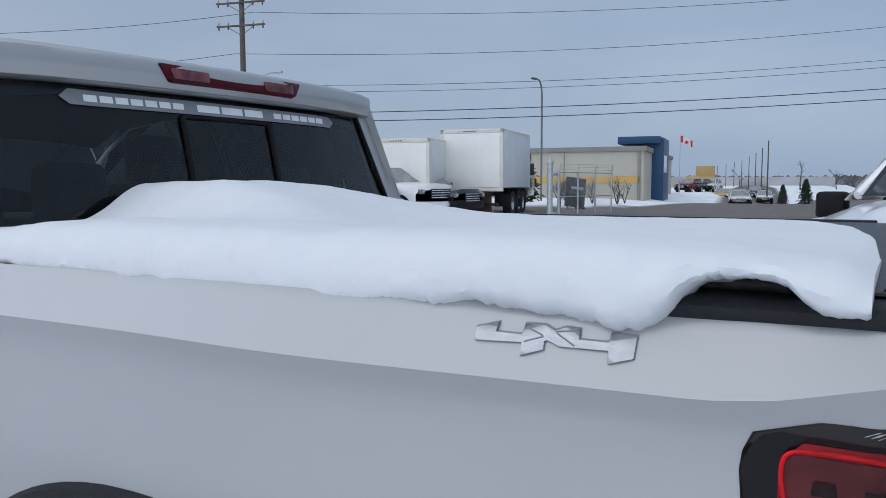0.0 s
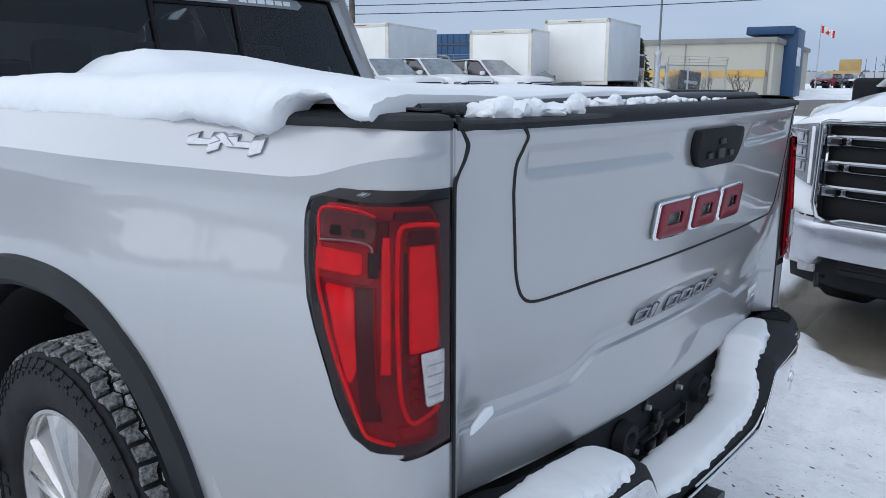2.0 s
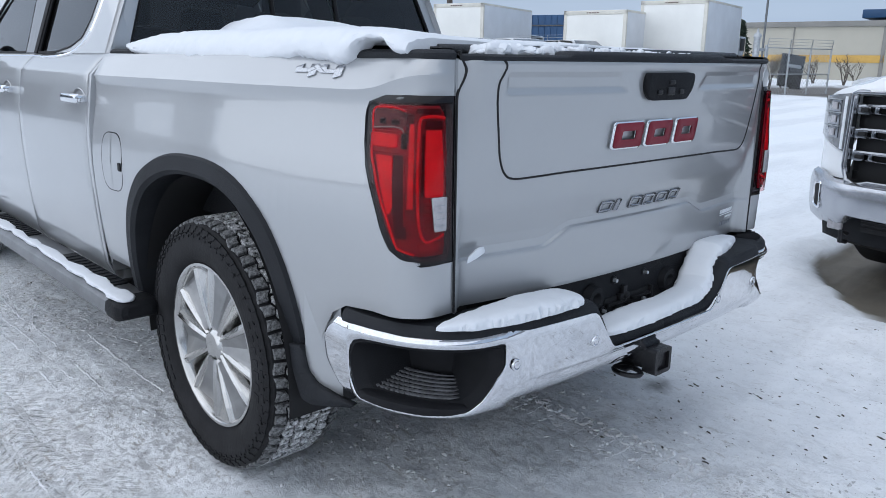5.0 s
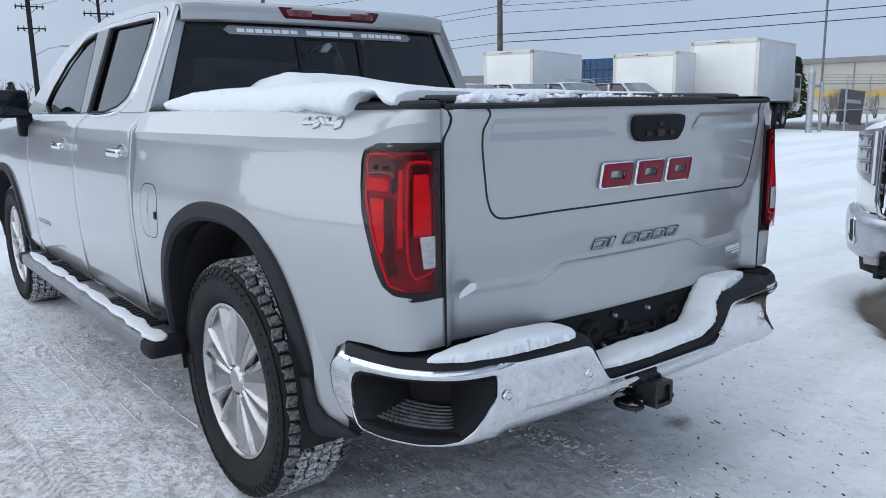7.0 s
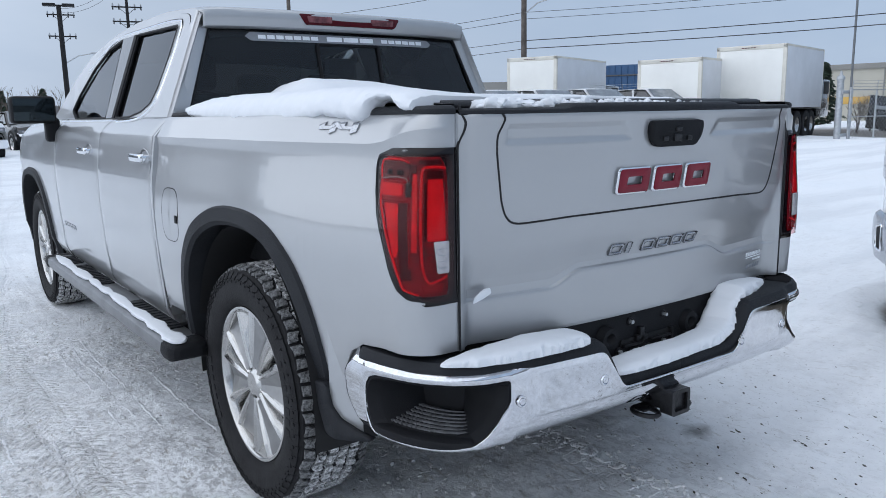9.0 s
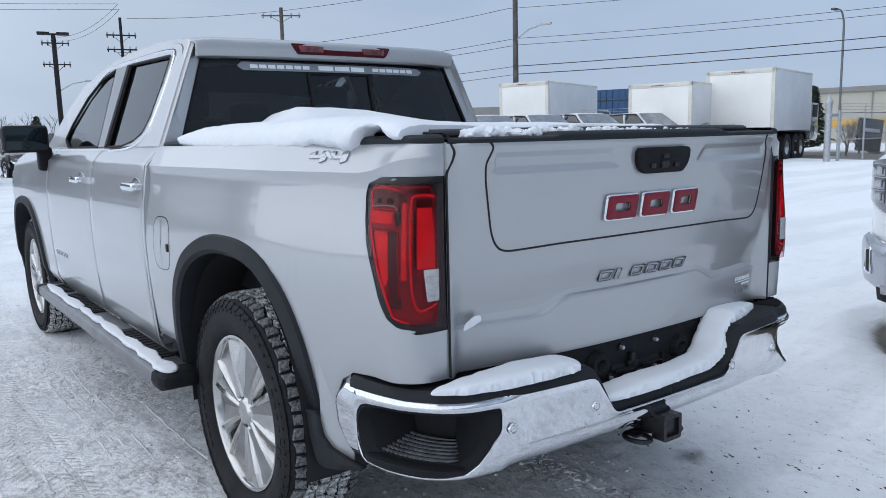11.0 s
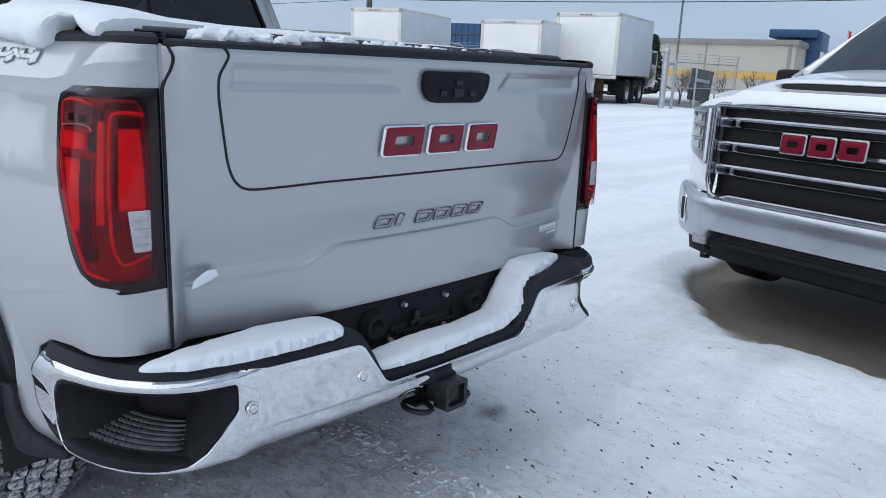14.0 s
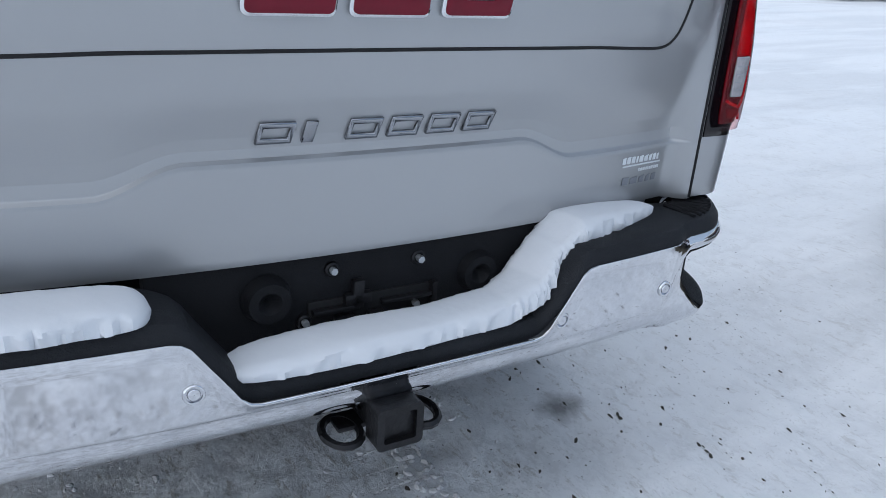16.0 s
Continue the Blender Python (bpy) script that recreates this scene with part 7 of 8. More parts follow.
BARK = mat("bark", (0.085, 0.07, 0.06), 0.9, var=0.3, scale=5)
NEEDLE = mat("spruce_needles", (0.020, 0.035, 0.022), 0.85, var=0.5, scale=3)
FAR_TREES = mat("far_bare_woods", (0.17, 0.165, 0.17), 0.95, var=0.4, scale=0.12)
WIRE = mat("cable", (0.03, 0.03, 0.035), 0.6, var=0.1)
FLAG_RED = mat("flag_red", (0.55, 0.02, 0.025), 0.7, var=0.1)
FLAG_WHITE = mat("flag_white", (0.75, 0.75, 0.76), 0.7, var=0.05)
LAMP_GREY = mat("weathered_lamp_steel", (0.15, 0.16, 0.17), 0.5, 0.4, var=0.15, scale=3)
FAR_ROOF = mat("far_grey_roof", (0.35, 0.36, 0.38), 0.8, var=0.15, scale=0.1)


def polar(az, dist, z=0.0, eye=(-1.9, -2.45)):
    """A place at an azimuth (clockwise from +y) and distance from about where the walk ends up."""
    return Vector((eye[0] + dist * math.sin(radians(az)), eye[1] + dist * math.cos(radians(az)), z))


def box_truck(m, width, length, z0, z1, label, lift=True):
    """A box body; its rear face is at local y = 0, facing -y, and it runs to +y."""
    t = thing("box_truck", label, "box truck", m, group="box trucks along the fence")
    h = z1 - z0
    part("rear_door", block(width - 0.24, 0.04, h - 0.21, 0, 0.01, z0 + (h - 0.21) / 2 + 0.06, 0.01), BOX_WHITE, t, "white roll-up rear door")
    for sgn in (-1, 1):
        part("corner_post", block(0.13, 0.10, h, sgn * (width / 2 - 0.065), 0.03, z0 + h / 2, 0.015), BOX_TRIM, t)
        part("side_panel", block(0.05, length - 0.1, h - 0.12, sgn * (width / 2 - 0.03), length / 2 + 0.05, z0 + h / 2, 0.01), BOX_SIDE, t, "pale aluminium side panel")
        part("top_rail", block(0.07, length, 0.08, sgn * (width / 2 - 0.035), length / 2, z1 - 0.04, 0.015), BOX_TRIM, t)
    part("header", block(width, 0.10, 0.15, 0, 0.03, z1 - 0.075, 0.015), BOX_TRIM, t)
    part("roof", block(width - 0.04, length, 0.04, 0, length / 2, z1 - 0.01, 0.01), BOX_SIDE, t)
    part("front_panel", block(width, 0.06, h, 0, length, z0 + h / 2, 0.02), BOX_WHITE, t)
    for x in (-0.18, -0.08, 0.02, 0.12, 0.22):
        part("marker_light", block(0.06, 0.03, 0.03, x - 0.1, -0.03, z1 - 0.08, 0.008), RED_DARK, t)
    part("sill", block(width, 0.14, 0.12, 0, 0.02, z0 - 0.02, 0.02), BOX_TRIM, t)
    part("underframe", block(0.9, length - 0.4, 0.22, 0, length / 2, z0 - 0.18, 0.03), STEEL, t)
    part("lift_gate", block(width * 0.62, 0.30, 0.75, -0.1, 0.35, z0 - 0.50, 0.03), RUST, t, "dark rusty folded lift gate")
    part("rear_bar", block(width * 0.8, 0.10, 0.12, 0, 0.2, 0.48, 0.02), STEEL, t)
    for sgn in (-1, 1):
        for yy in (1.9, 2.95, length - 0.8):
            wh = part("wheel", revolve([(-0.16, 0.28), (0.15, 0.28), (0.17, 0.40), (0.14, 0.49), (-0.15, 0.49), (-0.17, 0.40), (-0.16, 0.28)], 28), RUBBER, t)
            wh.location = (sgn * (width / 2 - 0.24), yy, 0.49)
            part("rim", revolve([(-0.1 * sgn, 0.002), (0.02 * sgn, 0.06), (0.05 * sgn, 0.15), (0.13 * sgn, 0.28), (-0.1 * sgn, 0.28)], 24), ALLOY, wh)
        part("mud_flap", block(0.6, 0.02, 0.5, sgn * (width / 2 - 0.35), 1.2, 0.62, 0.004), RUBBER, t)
    part("cab", block(1.9, 1.6, 1.5, 0.1, length + 1.0, 1.45, 0.15), DARK_PAINT, t)
    part("cab_window", block(1.94, 0.7, 0.5, 0.1, length + 1.15, 1.85, 0.05), GAP, t)
    return t


def facing(p, q):
    """The turn that lays local +x along p to q."""
    return math.degrees(math.atan2(q.y - p.y, q.x - p.x))


for lx, ly, dx, width, z1, length, label in ((18.7, 20.65, 0.33, 2.15, 3.42, 4.9, "white box truck with a rolled-down rear door"),
                                             (20.75, 15.85, 0.20, 2.40, 3.09, 4.7, "cream-framed white box truck"),
                                             (22.9, 14.05, 0.20, 2.42, 3.48, 4.4, "tall white box truck with a rusty folded lift gate")):
    # rear faces look back along -x and a little along -y
    d = Vector((dx, -0.95, 0)).normalized()
    c = Vector((lx, ly, 0.22)) + d * width / 2
    box_truck(Matrix.Translation(c) @ Matrix.Rotation(math.atan2(d.y, d.x), 4, "Z"), width, length, 1.05, z1 - 0.22, label)


def parked_pickup(m, paint, label, group="", suv=False):
    """A parked vehicle seen from afar; its nose is at local y = 0, facing -y."""
    t = thing("parked_suv" if suv else "parked_pickup", label, "suv" if suv else "pickup truck", m, group)
    W, H, L = (0.95, 1.72, 4.7) if suv else (1.01, 1.90, 5.8)
    hood = 1.12 if suv else 1.28
    st = ((0.0, 0.50, hood - 0.20), (0.06, 0.42, hood - 0.05), (0.35, 0.42, hood), (1.45, 0.42, hood + 0.06), (4.0 if suv else 3.9, 0.42, hood + 0.06), (L - 0.3, 0.45, hood + 0.05), (L, 0.55, hood - 0.1))
    part("body", sheet([[(x, y + (0.25 * (abs(x) / W) ** 4 if y < 0.3 else 0), z) for x, z in ((-W * 0.9, lo), (-W, lo + 0.2), (-W, hi - 0.15), (-W * 0.93, hi - 0.03), (-W * 0.5, hi + 0.02), (W * 0.5, hi + 0.02), (W * 0.93, hi - 0.03), (W, hi - 0.15), (W, lo + 0.2), (W * 0.9, lo))] for y, lo, hi in st], close=True), paint, t, smooth=True)
    back = L - 0.35 if suv else 4.05
    g = ((1.35, hood + 0.04, 0.90), (2.15, H - 0.03, 0.72), (2.7, H, 0.71), (back - 0.35, H - 0.02, 0.71), (back, hood + 0.05, 0.86))
    part("greenhouse", sheet([[(x * w, y + 0.12 * x * x * (y < 2.4), z - 0.03 * abs(x) ** 3) for x in np.linspace(-1, 1, 9)] for y, z, w in g]), paint, t, thick=0.03)
    for sgn in (-1, 1):
        part("side_glass", plate([(1.62, hood + 0.09), (2.2, H - 0.12), (2.85, H - 0.09), (back - 0.45, H - 0.11), (back - 0.2, hood + 0.09)], [], lambda a, b: (sgn * (lerp([hood, H], [0.93, 0.735], b)), a, b)), DARK_PAINT, t, thick=0.02)
        part("pillar", block(0.03, 0.09, 0.5, sgn * 0.86, 2.75, (hood + H) / 2, 0.01), paint, t)
        part("door_mirror", block(0.16, 0.10, 0.14, sgn * 1.04, 1.75, hood + 0.13, 0.03), paint, t)
        part("headlight", block(0.22, 0.16, 0.16, sgn * (W - 0.17), 0.15, hood - 0.24, 0.04), HEADLAMP, t)
        part("lamp_bowl", block(0.09, 0.05, 0.07, sgn * (W - 0.20), 0.06, hood - 0.23, 0.02), CLEAR_LENS, t)
        for wy in (0.95, L - 1.15):
            wh = part("wheel", revolve([(-0.13, 0.25), (0.12, 0.25), (0.14, 0.33), (0.12, 0.40), (-0.12, 0.40), (-0.14, 0.33), (-0.13, 0.25)], 28), RUBBER, t)
            wh.location = (sgn * (W - 0.13), wy, 0.40)
            part("rim", revolve([(0.02 * sgn, 0.002), (0.08 * sgn, 0.08), (0.06 * sgn, 0.2), (0.125 * sgn, 0.25), (-0.1 * sgn, 0.25)], 24), ALLOY, wh)
            part("wheel_arch", sheet([[(sgn * (W + d), wy + r * math.cos(a), 0.42 + r * math.sin(a)) for d, r in ((0.004, 0.52), (0.006, 0.40))] for a in np.linspace(0, math.pi, 16)]), GAP, t, thick=0.01)
    part("windscreen", sheet([[(x * w, y + 0.12 * x * x, z + 0.012) for x in np.linspace(-0.94, 0.94, 9)] for y, z, w in ((1.36, hood + 0.06, 0.88), (2.08, H - 0.05, 0.72))]), mat("screen_dusty", (0.16, 0.18, 0.20), 0.2, 0.0, 0.8, var=0.3, scale=3), t, "windscreen dusted with snow", thick=0.01)
    part("grille", block(1.05 if not suv else 0.8, 0.06, 0.34, 0, -0.012, hood - 0.32, 0.04), GAP, t, "black grille")
    for k in range(4):
        part("grille_bar", block(1.02 if not suv else 0.76, 0.03, 0.028, 0, -0.05, hood - 0.44 + k * 0.08, 0.006), CHROME, t)
    part("bumper", sheet([[(x, 0.24 * (abs(x) / W) ** 4 - 0.03 + d, z) for z, d in ((0.40, 0.10), (0.44, 0.02), (0.58, -0.02), (0.68, 0.0), (0.70, 0.06))] for x in np.linspace(-W, W, 17)]), paint if not suv else PLASTIC, t, thick=0.02)
    part("lower_intake", block(W * 0.9, 0.10, 0.10, 0, -0.01, 0.50, 0.03), PLASTIC, t)
    if not suv:
        part("box_liner", block(1.6, 1.5, 0.05, 0, 4.9, hood - 0.1, 0.01), PLASTIC, t)
    return t


def place(az, dist, turn, z=0.0):
    return Matrix.Translation(polar(az, dist, z)) @ Matrix.Rotation(radians(turn), 4, "Z")


# the row of parked vehicles, noses to the lot
first = parked_pickup(Matrix.Translation(polar(53.4, 25.0, 0.2, (-1.58, -1.23))) @ Matrix.Rotation(radians(-8), 4, "Z"), WHITE_DUSTY, "white pickup truck parked in a row, dusted with snow", "row of parked pickups")
for az_k, d_k in ((49.2, 24.0), (45.0, 23.2), (57.5, 26.0), (40.5, 22.5)):
    copy_thing(first, Matrix.Translation(polar(az_k, d_k, 0.18, (-1.52, -1.43))) @ Matrix.Rotation(radians(-8), 4, "Z"))
parked_pickup(Matrix.Translation(polar(60.3, 26.8, 0.2, (-1.58, -1.23))) @ Matrix.Rotation(radians(-8), 4, "Z"), DARK_PAINT, "dark grey suv parked at the end of the row", suv=True)


EYE_A = (-1.52, -1.43)


def building(name, label, p, q, depth, z0, z1, wall, bands=(), capm=None, parent=None, proud=0.0):
    """A flat-roofed block whose front runs from p to q, seen with p on the left; depth goes away."""
    p, q = Vector((p.x, p.y, 0)), Vector((q.x, q.y, 0))
    w = (q - p).length
    t = parent or thing(name, label, "building")
    m = Matrix.Translation(p) @ Matrix.Rotation(math.atan2(q.y - p.y, q.x - p.x), 4, "Z")
    part("wall", block(w, depth, z1 - z0, w / 2, depth / 2 - proud, (z0 + z1) / 2, 0.03, m=m), wall, t)
    if capm:
        part("parapet", block(w + 0.3, depth + 0.3, 0.38, w / 2, depth / 2 - proud, z1 - 0.10, 0.03, m=m), capm, t)
    for a, b, za, zb, material, nm in bands:
        part(nm, block((b - a) * w, 0.08, zb - za, (a + b) / 2 * w, -0.035 - proud, (za + zb) / 2, 0.01, m=m), material, t)
    return t, m, w


def far(az, d, z=0.0):
    return polar(az, d, z, EYE_A)


# beige shop with a yellow stripe and a blue entrance tower
shop, sm, sw = building("shop_building", "long beige commercial building with a yellow stripe", far(58.5, 64), far(73.1, 60), 26, -0.2, 4.15, BEIGE, capm=BEIGE_CAP,
                        bands=((0.42, 0.985, 1.45, 1.95, YELLOW, "yellow_stripe"), (0.97, 0.985, 0, 3.9, BEIGE_CAP, "downpipe"), (0.62, 0.625, 0, 3.9, BEIGE_CAP, "panel_joint"), (0.30, 0.305, 0, 3.9, BEIGE_CAP, "panel_joint")))
part("blue_tower", block(1.4, 5.0, 5.6, sw + 0.25, 8.0, 2.35, 0.05, m=sm), BLUE, shop, "dark blue entrance tower")
part("tower_cap", block(3.4, 4.6, 0.6, sw - 1.0, 7.0, 4.95, 0.05, m=sm), BLUE, shop)
part("entrance_block", block(1.0, 12, 3.8, sw - 1.2, 15, 1.7, 0.05, m=sm), BEIGE_CAP, shop)
for k in range(3):
    part("tower_lettering_bar", block(0.06, 0.5, 1.4, sw + 0.97, 5.9 + k * 0.9, 3.0, 0.02, m=sm), PALE_DECAL, shop)
part("side_window", block(0.06, 3.0, 1.6, sw - 0.66, 13, 1.3, 0.02, m=sm), DARK_PAINT, shop)
part("blue_awning", block(1.8, 8.0, 0.8, sw - 0.9, 17, 3.2, 0.1, m=sm), BLUE, shop)
# blue building behind the box trucks, low grey building to its side, tan building down the street
blueb, bmx, bw = building("blue_building", "dark blue clad warehouse behind the box trucks", far(47.5, 62), far(53.8, 60), 12, -0.2, 4.75, BLUE, bands=((0.0, 1.0, 3.9, 4.0, DARK_PAINT, "cladding_joint"),))
for k in range(14):
    part("cladding_rib", block(0.05, 0.05, 4.6, 0.3 + k * bw / 14, -0.03, 2.4, 0.01, m=bmx), BLUE, blueb)
for a in (0.12, 0.42):
    part("sign_shape", plate(rounded([(0, 0), (1.9, 0), (1.9, 1.0), (1.2, 1.5), (0.5, 1.5), (0, 1.0)], 0.4), [], lambda x, z: bmx @ Vector((a * bw + x, -0.10, 0.6 + z))), FLAG_WHITE, blueb, thick=0.05)
building("grey_shed", "low grey shed behind the parked row", far(36.5, 66), far(43.5, 66), 10, -0.2, 3.85, BEIGE_CAP)
building("tan_building", "tan building down the street with a stepped roof", far(76.3, 150), far(78.3, 150), 12, -0.5, 2.6, TAN)
building("tan_upper_block", "pale upper block of the tan building", far(77.0, 156), far(78.3, 156), 10, -0.5, 4.6, TAN)
building("white_shed", "long white shed far down the street", far(74.9, 170), far(76.5, 170), 10, -0.5, 2.6, FAR_ROOF)
building("far_shed", "grey sheds on the horizon", far(78.4, 260), far(86.0, 260), 10, -0.5, 3.0, FAR_ROOF)
building("far_shed", "low sheds on the horizon beyond the lot", far(2.0, 150), far(10.0, 150), 10, -0.5, 3.0, FAR_ROOF)


# ---- poles, lamps, wires ----
def street_lamp(base, height, reach, label, material=LAMP_GREY):
    """A davit lamp; reach is the way its arm points."""
    t = thing("street_lamp", label, "street lamp", Matrix.Translation(base), group="street lamps")
    r = Vector(reach)
    pts = [(0, 0, 0), (0, 0, height * 0.5), (0, 0, height - 1.1)] + [tuple(r * (0.5 - 0.5 * math.cos(a)) + Vector((0, 0, height - 1.1 + 1.1 * math.sin(a)))) for a in np.linspace(0.2, 1.57, 7)]
    part("mast", tube(pts, 0.075, 8, r2=0.05), material, t)
    part("base_plate", block(0.3, 0.3, 0.12, 0, 0, 0.06, 0.03), material, t)
    part("lamp_head", block(0.55, 0.24, 0.12, *(r * 0.5 + r.normalized() * 0.35 + Vector((0, 0, height - 0.0))), 0.04, m=None), ALLOY_DARK, t)
    return t


POLE_DARK = mat("dark_pole", (0.022, 0.022, 0.024), 0.7, var=0.25, scale=3, spec=0.2)


def utility_pole(base, height, turn, label, arms=(0.3, 1.2), lamp=None, thin=0.15, span=2.4, paint=POLE_WOOD):
    t = thing("utility_pole", label, "utility pole", Matrix.Translation(base) @ Matrix.Rotation(radians(turn), 4, "Z"), group="utility poles")
    part("pole", tube([(0, 0, 0), (0, 0, height)], thin, 10, r2=thin * 0.75), paint, t)
    for d in arms:
        arm = part("crossarm", block(span, 0.09, 0.075, 0, -0.12, height - d, 0.01), paint, t)
        for f in (-0.46, -0.26, 0.26, 0.46):
            for up, tall in ((1, 1.0), (-1, 0.8)):
                part("insulator", revolve([(0.03 * up, 0.018), (0.07 * up, 0.045 * tall), (0.14 * up, 0.045 * tall), (0.20 * up * tall, 0.02)], 10, "z"), paint if up < 0 else GALV, arm).location = (f * span, -0.12, height - d)
        part("brace", tube([(-span * 0.3, -0.12, height - d), (0, -0.06, height - d - 0.42), (span * 0.3, -0.12, height - d)], 0.016, 5), paint, arm)
    if lamp:
        z, r = lamp
        part("lamp_arm", tube([(0, 0, z - 0.6), (r * 0.5, 0, z - 0.15), (r, 0, z)], 0.035, 6), GALV, t)
        part("lamp_head", block(0.55, 0.2, 0.11, r + 0.2, 0, z + 0.01, 0.04), GALV, t)
    return t


street_lamp(far(65.6, 52.0, 0.1), 8.25, (-0.85, 0.25, 0), "tall grey curved street lamp by the lot's gate")
P1 = far(43.6, 36.0, 0.2)
utility_pole(P1, 10.2, -75, "grey wooden utility pole with crossarms and a street lamp", arms=(0.9, 1.9), lamp=(6.2, 1.45))
P2 = Vector((10.69, 43.85, 0.2))
utility_pole(P2, 8.3, -14, "wooden utility pole with two crossarms beyond the cab", arms=(0.99, 1.78), thin=0.105, span=1.6, paint=POLE_DARK)
P3 = far(101.0, 50, 0.2)
utility_pole(P3, 11.0, -30, "wooden utility pole down the street")
P5 = polar(26.0, 50, 0.2)
utility_pole(P5, 9.4, -30, "wooden utility pole with a crossarm behind the cab", arms=(0.5,))
P0 = polar(-40, 70, 0.2)
lotlamp = thing("lot_lamp", "tall black car park lamp with a flat twin head", "car park lamp", Matrix.Translation((5.385, 34.83, 0.1)) @ Matrix.Rotation(radians(-12), 4, "Z"))
part("mast", tube([(0, 0, 0), (0, 0, 6.08)], 0.115, 10, r2=0.095), POLE_DARK, lotlamp)
part("base_block", tube([(0, 0, -0.1), (0, 0, 0.5)], 0.25, 12), GALV, lotlamp)
for x in (-0.38, 0.38):
    part("lamp_head", block(0.50, 0.42, 0.11, x, 0, 6.13, 0.025), POLE_DARK, lotlamp)
part("head_bar", block(0.4, 0.08, 0.07, 0, 0, 6.11, 0.01), POLE_DARK, lotlamp)
P4 = Vector((8.15, 48.55, 0.2))
utility_pole(P4, 7.5, -12, "far utility pole with thin crossarms and a street lamp", arms=(0.25, 1.49), lamp=(5.05, 1.5), thin=0.09, span=1.52, paint=POLE_DARK)


def wire(a, b, sag, label="thin black overhead cable", r=0.014):
    pts = [Vector(a).lerp(Vector(b), t) - Vector((0, 0, sag * 4 * t * (1 - t))) for t in np.linspace(0, 1, 17)]
    return tagged(part("overhead_cable", tube(pts, r, 5), WIRE), label, "cable", group="overhead cables")


for z0, z1, sag, side in ((9.1, 12.0, 0.9, 0.5), (7.3, 10.4, 0.9, -0.3), (5.9, 8.6, 0.7, 0.0), (5.6, 8.2, 0.65, 0.1), (4.62, 6.95, 0.45, 0.0), (4.25, 6.42, 0.45, 0.1)):
    wire(P1 + Vector((side * 0.5, -side, z0 - 0.2)), P3 + Vector((side * 0.5, -side, z1 - 0.2)), sag, r=0.020 if z0 < 5.2 else 0.011)
    wire(P1 + Vector((side * 0.5, -side, z0 - 0.2)), P2 + Vector((side * 0.5, -side, z0 - 0.9)), sag * 0.7, r=0.012)
for s in (-0.9, 0.9):
    wire(P2 + Vector((s * 0.3, s, 8.9)), P4 + Vector((s * 0.3, s, 7.5)), 0.5, r=0.010)
    wire(P2 + Vector((s * 0.3, s, 8.9)), P0 + Vector((s * 0.3, s, 8.9)), 1.0, r=0.010)
# far street poles in a row
for k in range(9):
    d = 95 + k * 20
    t = thing("street_pole", "thin dark pole along the far street", "street pole", Matrix.Translation(far(81.6 - 0.30 * k - 0.02 * k * k, d, -0.2)), group="poles along the far street")
    part("mast", tube([(0, 0, 0), (0, 0, 6.4)], 0.085, 6, r2=0.06), POLE_WOOD, t)


# flag
flag = thing("flag_pole", "white flag pole with a red and white flag", "flag", Matrix.Translation(far(75.75, 92, -0.1)))
part("pole", tube([(0, 0, 0), (0, 0, 7.0)], 0.06, 8, r2=0.04), GALV, flag)
ri = Vector((math.cos(radians(75.75)), -math.sin(radians(75.75)), 0))
for x0, x1, material in ((0, 0.25, FLAG_RED), (0.25, 0.75, FLAG_WHITE), (0.75, 1.0, FLAG_RED)):
    rows = []
    for f in np.linspace(x0, x1, 6):
        p = ri * (0.08 + 1.4 * f)
        rows.append([(p.x - 0.9 * math.sin(f * 9) * 0.15, p.y + 0.12 * math.sin(f * 8), 6.85 - h * 0.75 - 0.6 * f ** 1.2 + 0.1 * math.sin(f * 7)) for h in (0, 0.5, 1)])
    part("cloth_panel", sheet(rows), material, flag, thick=0.01)
c = ri * (0.08 + 1.4 * 0.5)
part("leaf_shape", plate([(-0.25, 0), (-0.1, 0.1), (0, 0.35), (0.1, 0.1), (0.25, 0), (0.1, -0.15), (0, -0.3), (-0.1, -0.15)], [], lambda a, b: tuple(c + ri * a + Vector((-0.16, 0.05, 6.15 + b * 0.75)))), FLAG_RED, flag, thick=0.05)


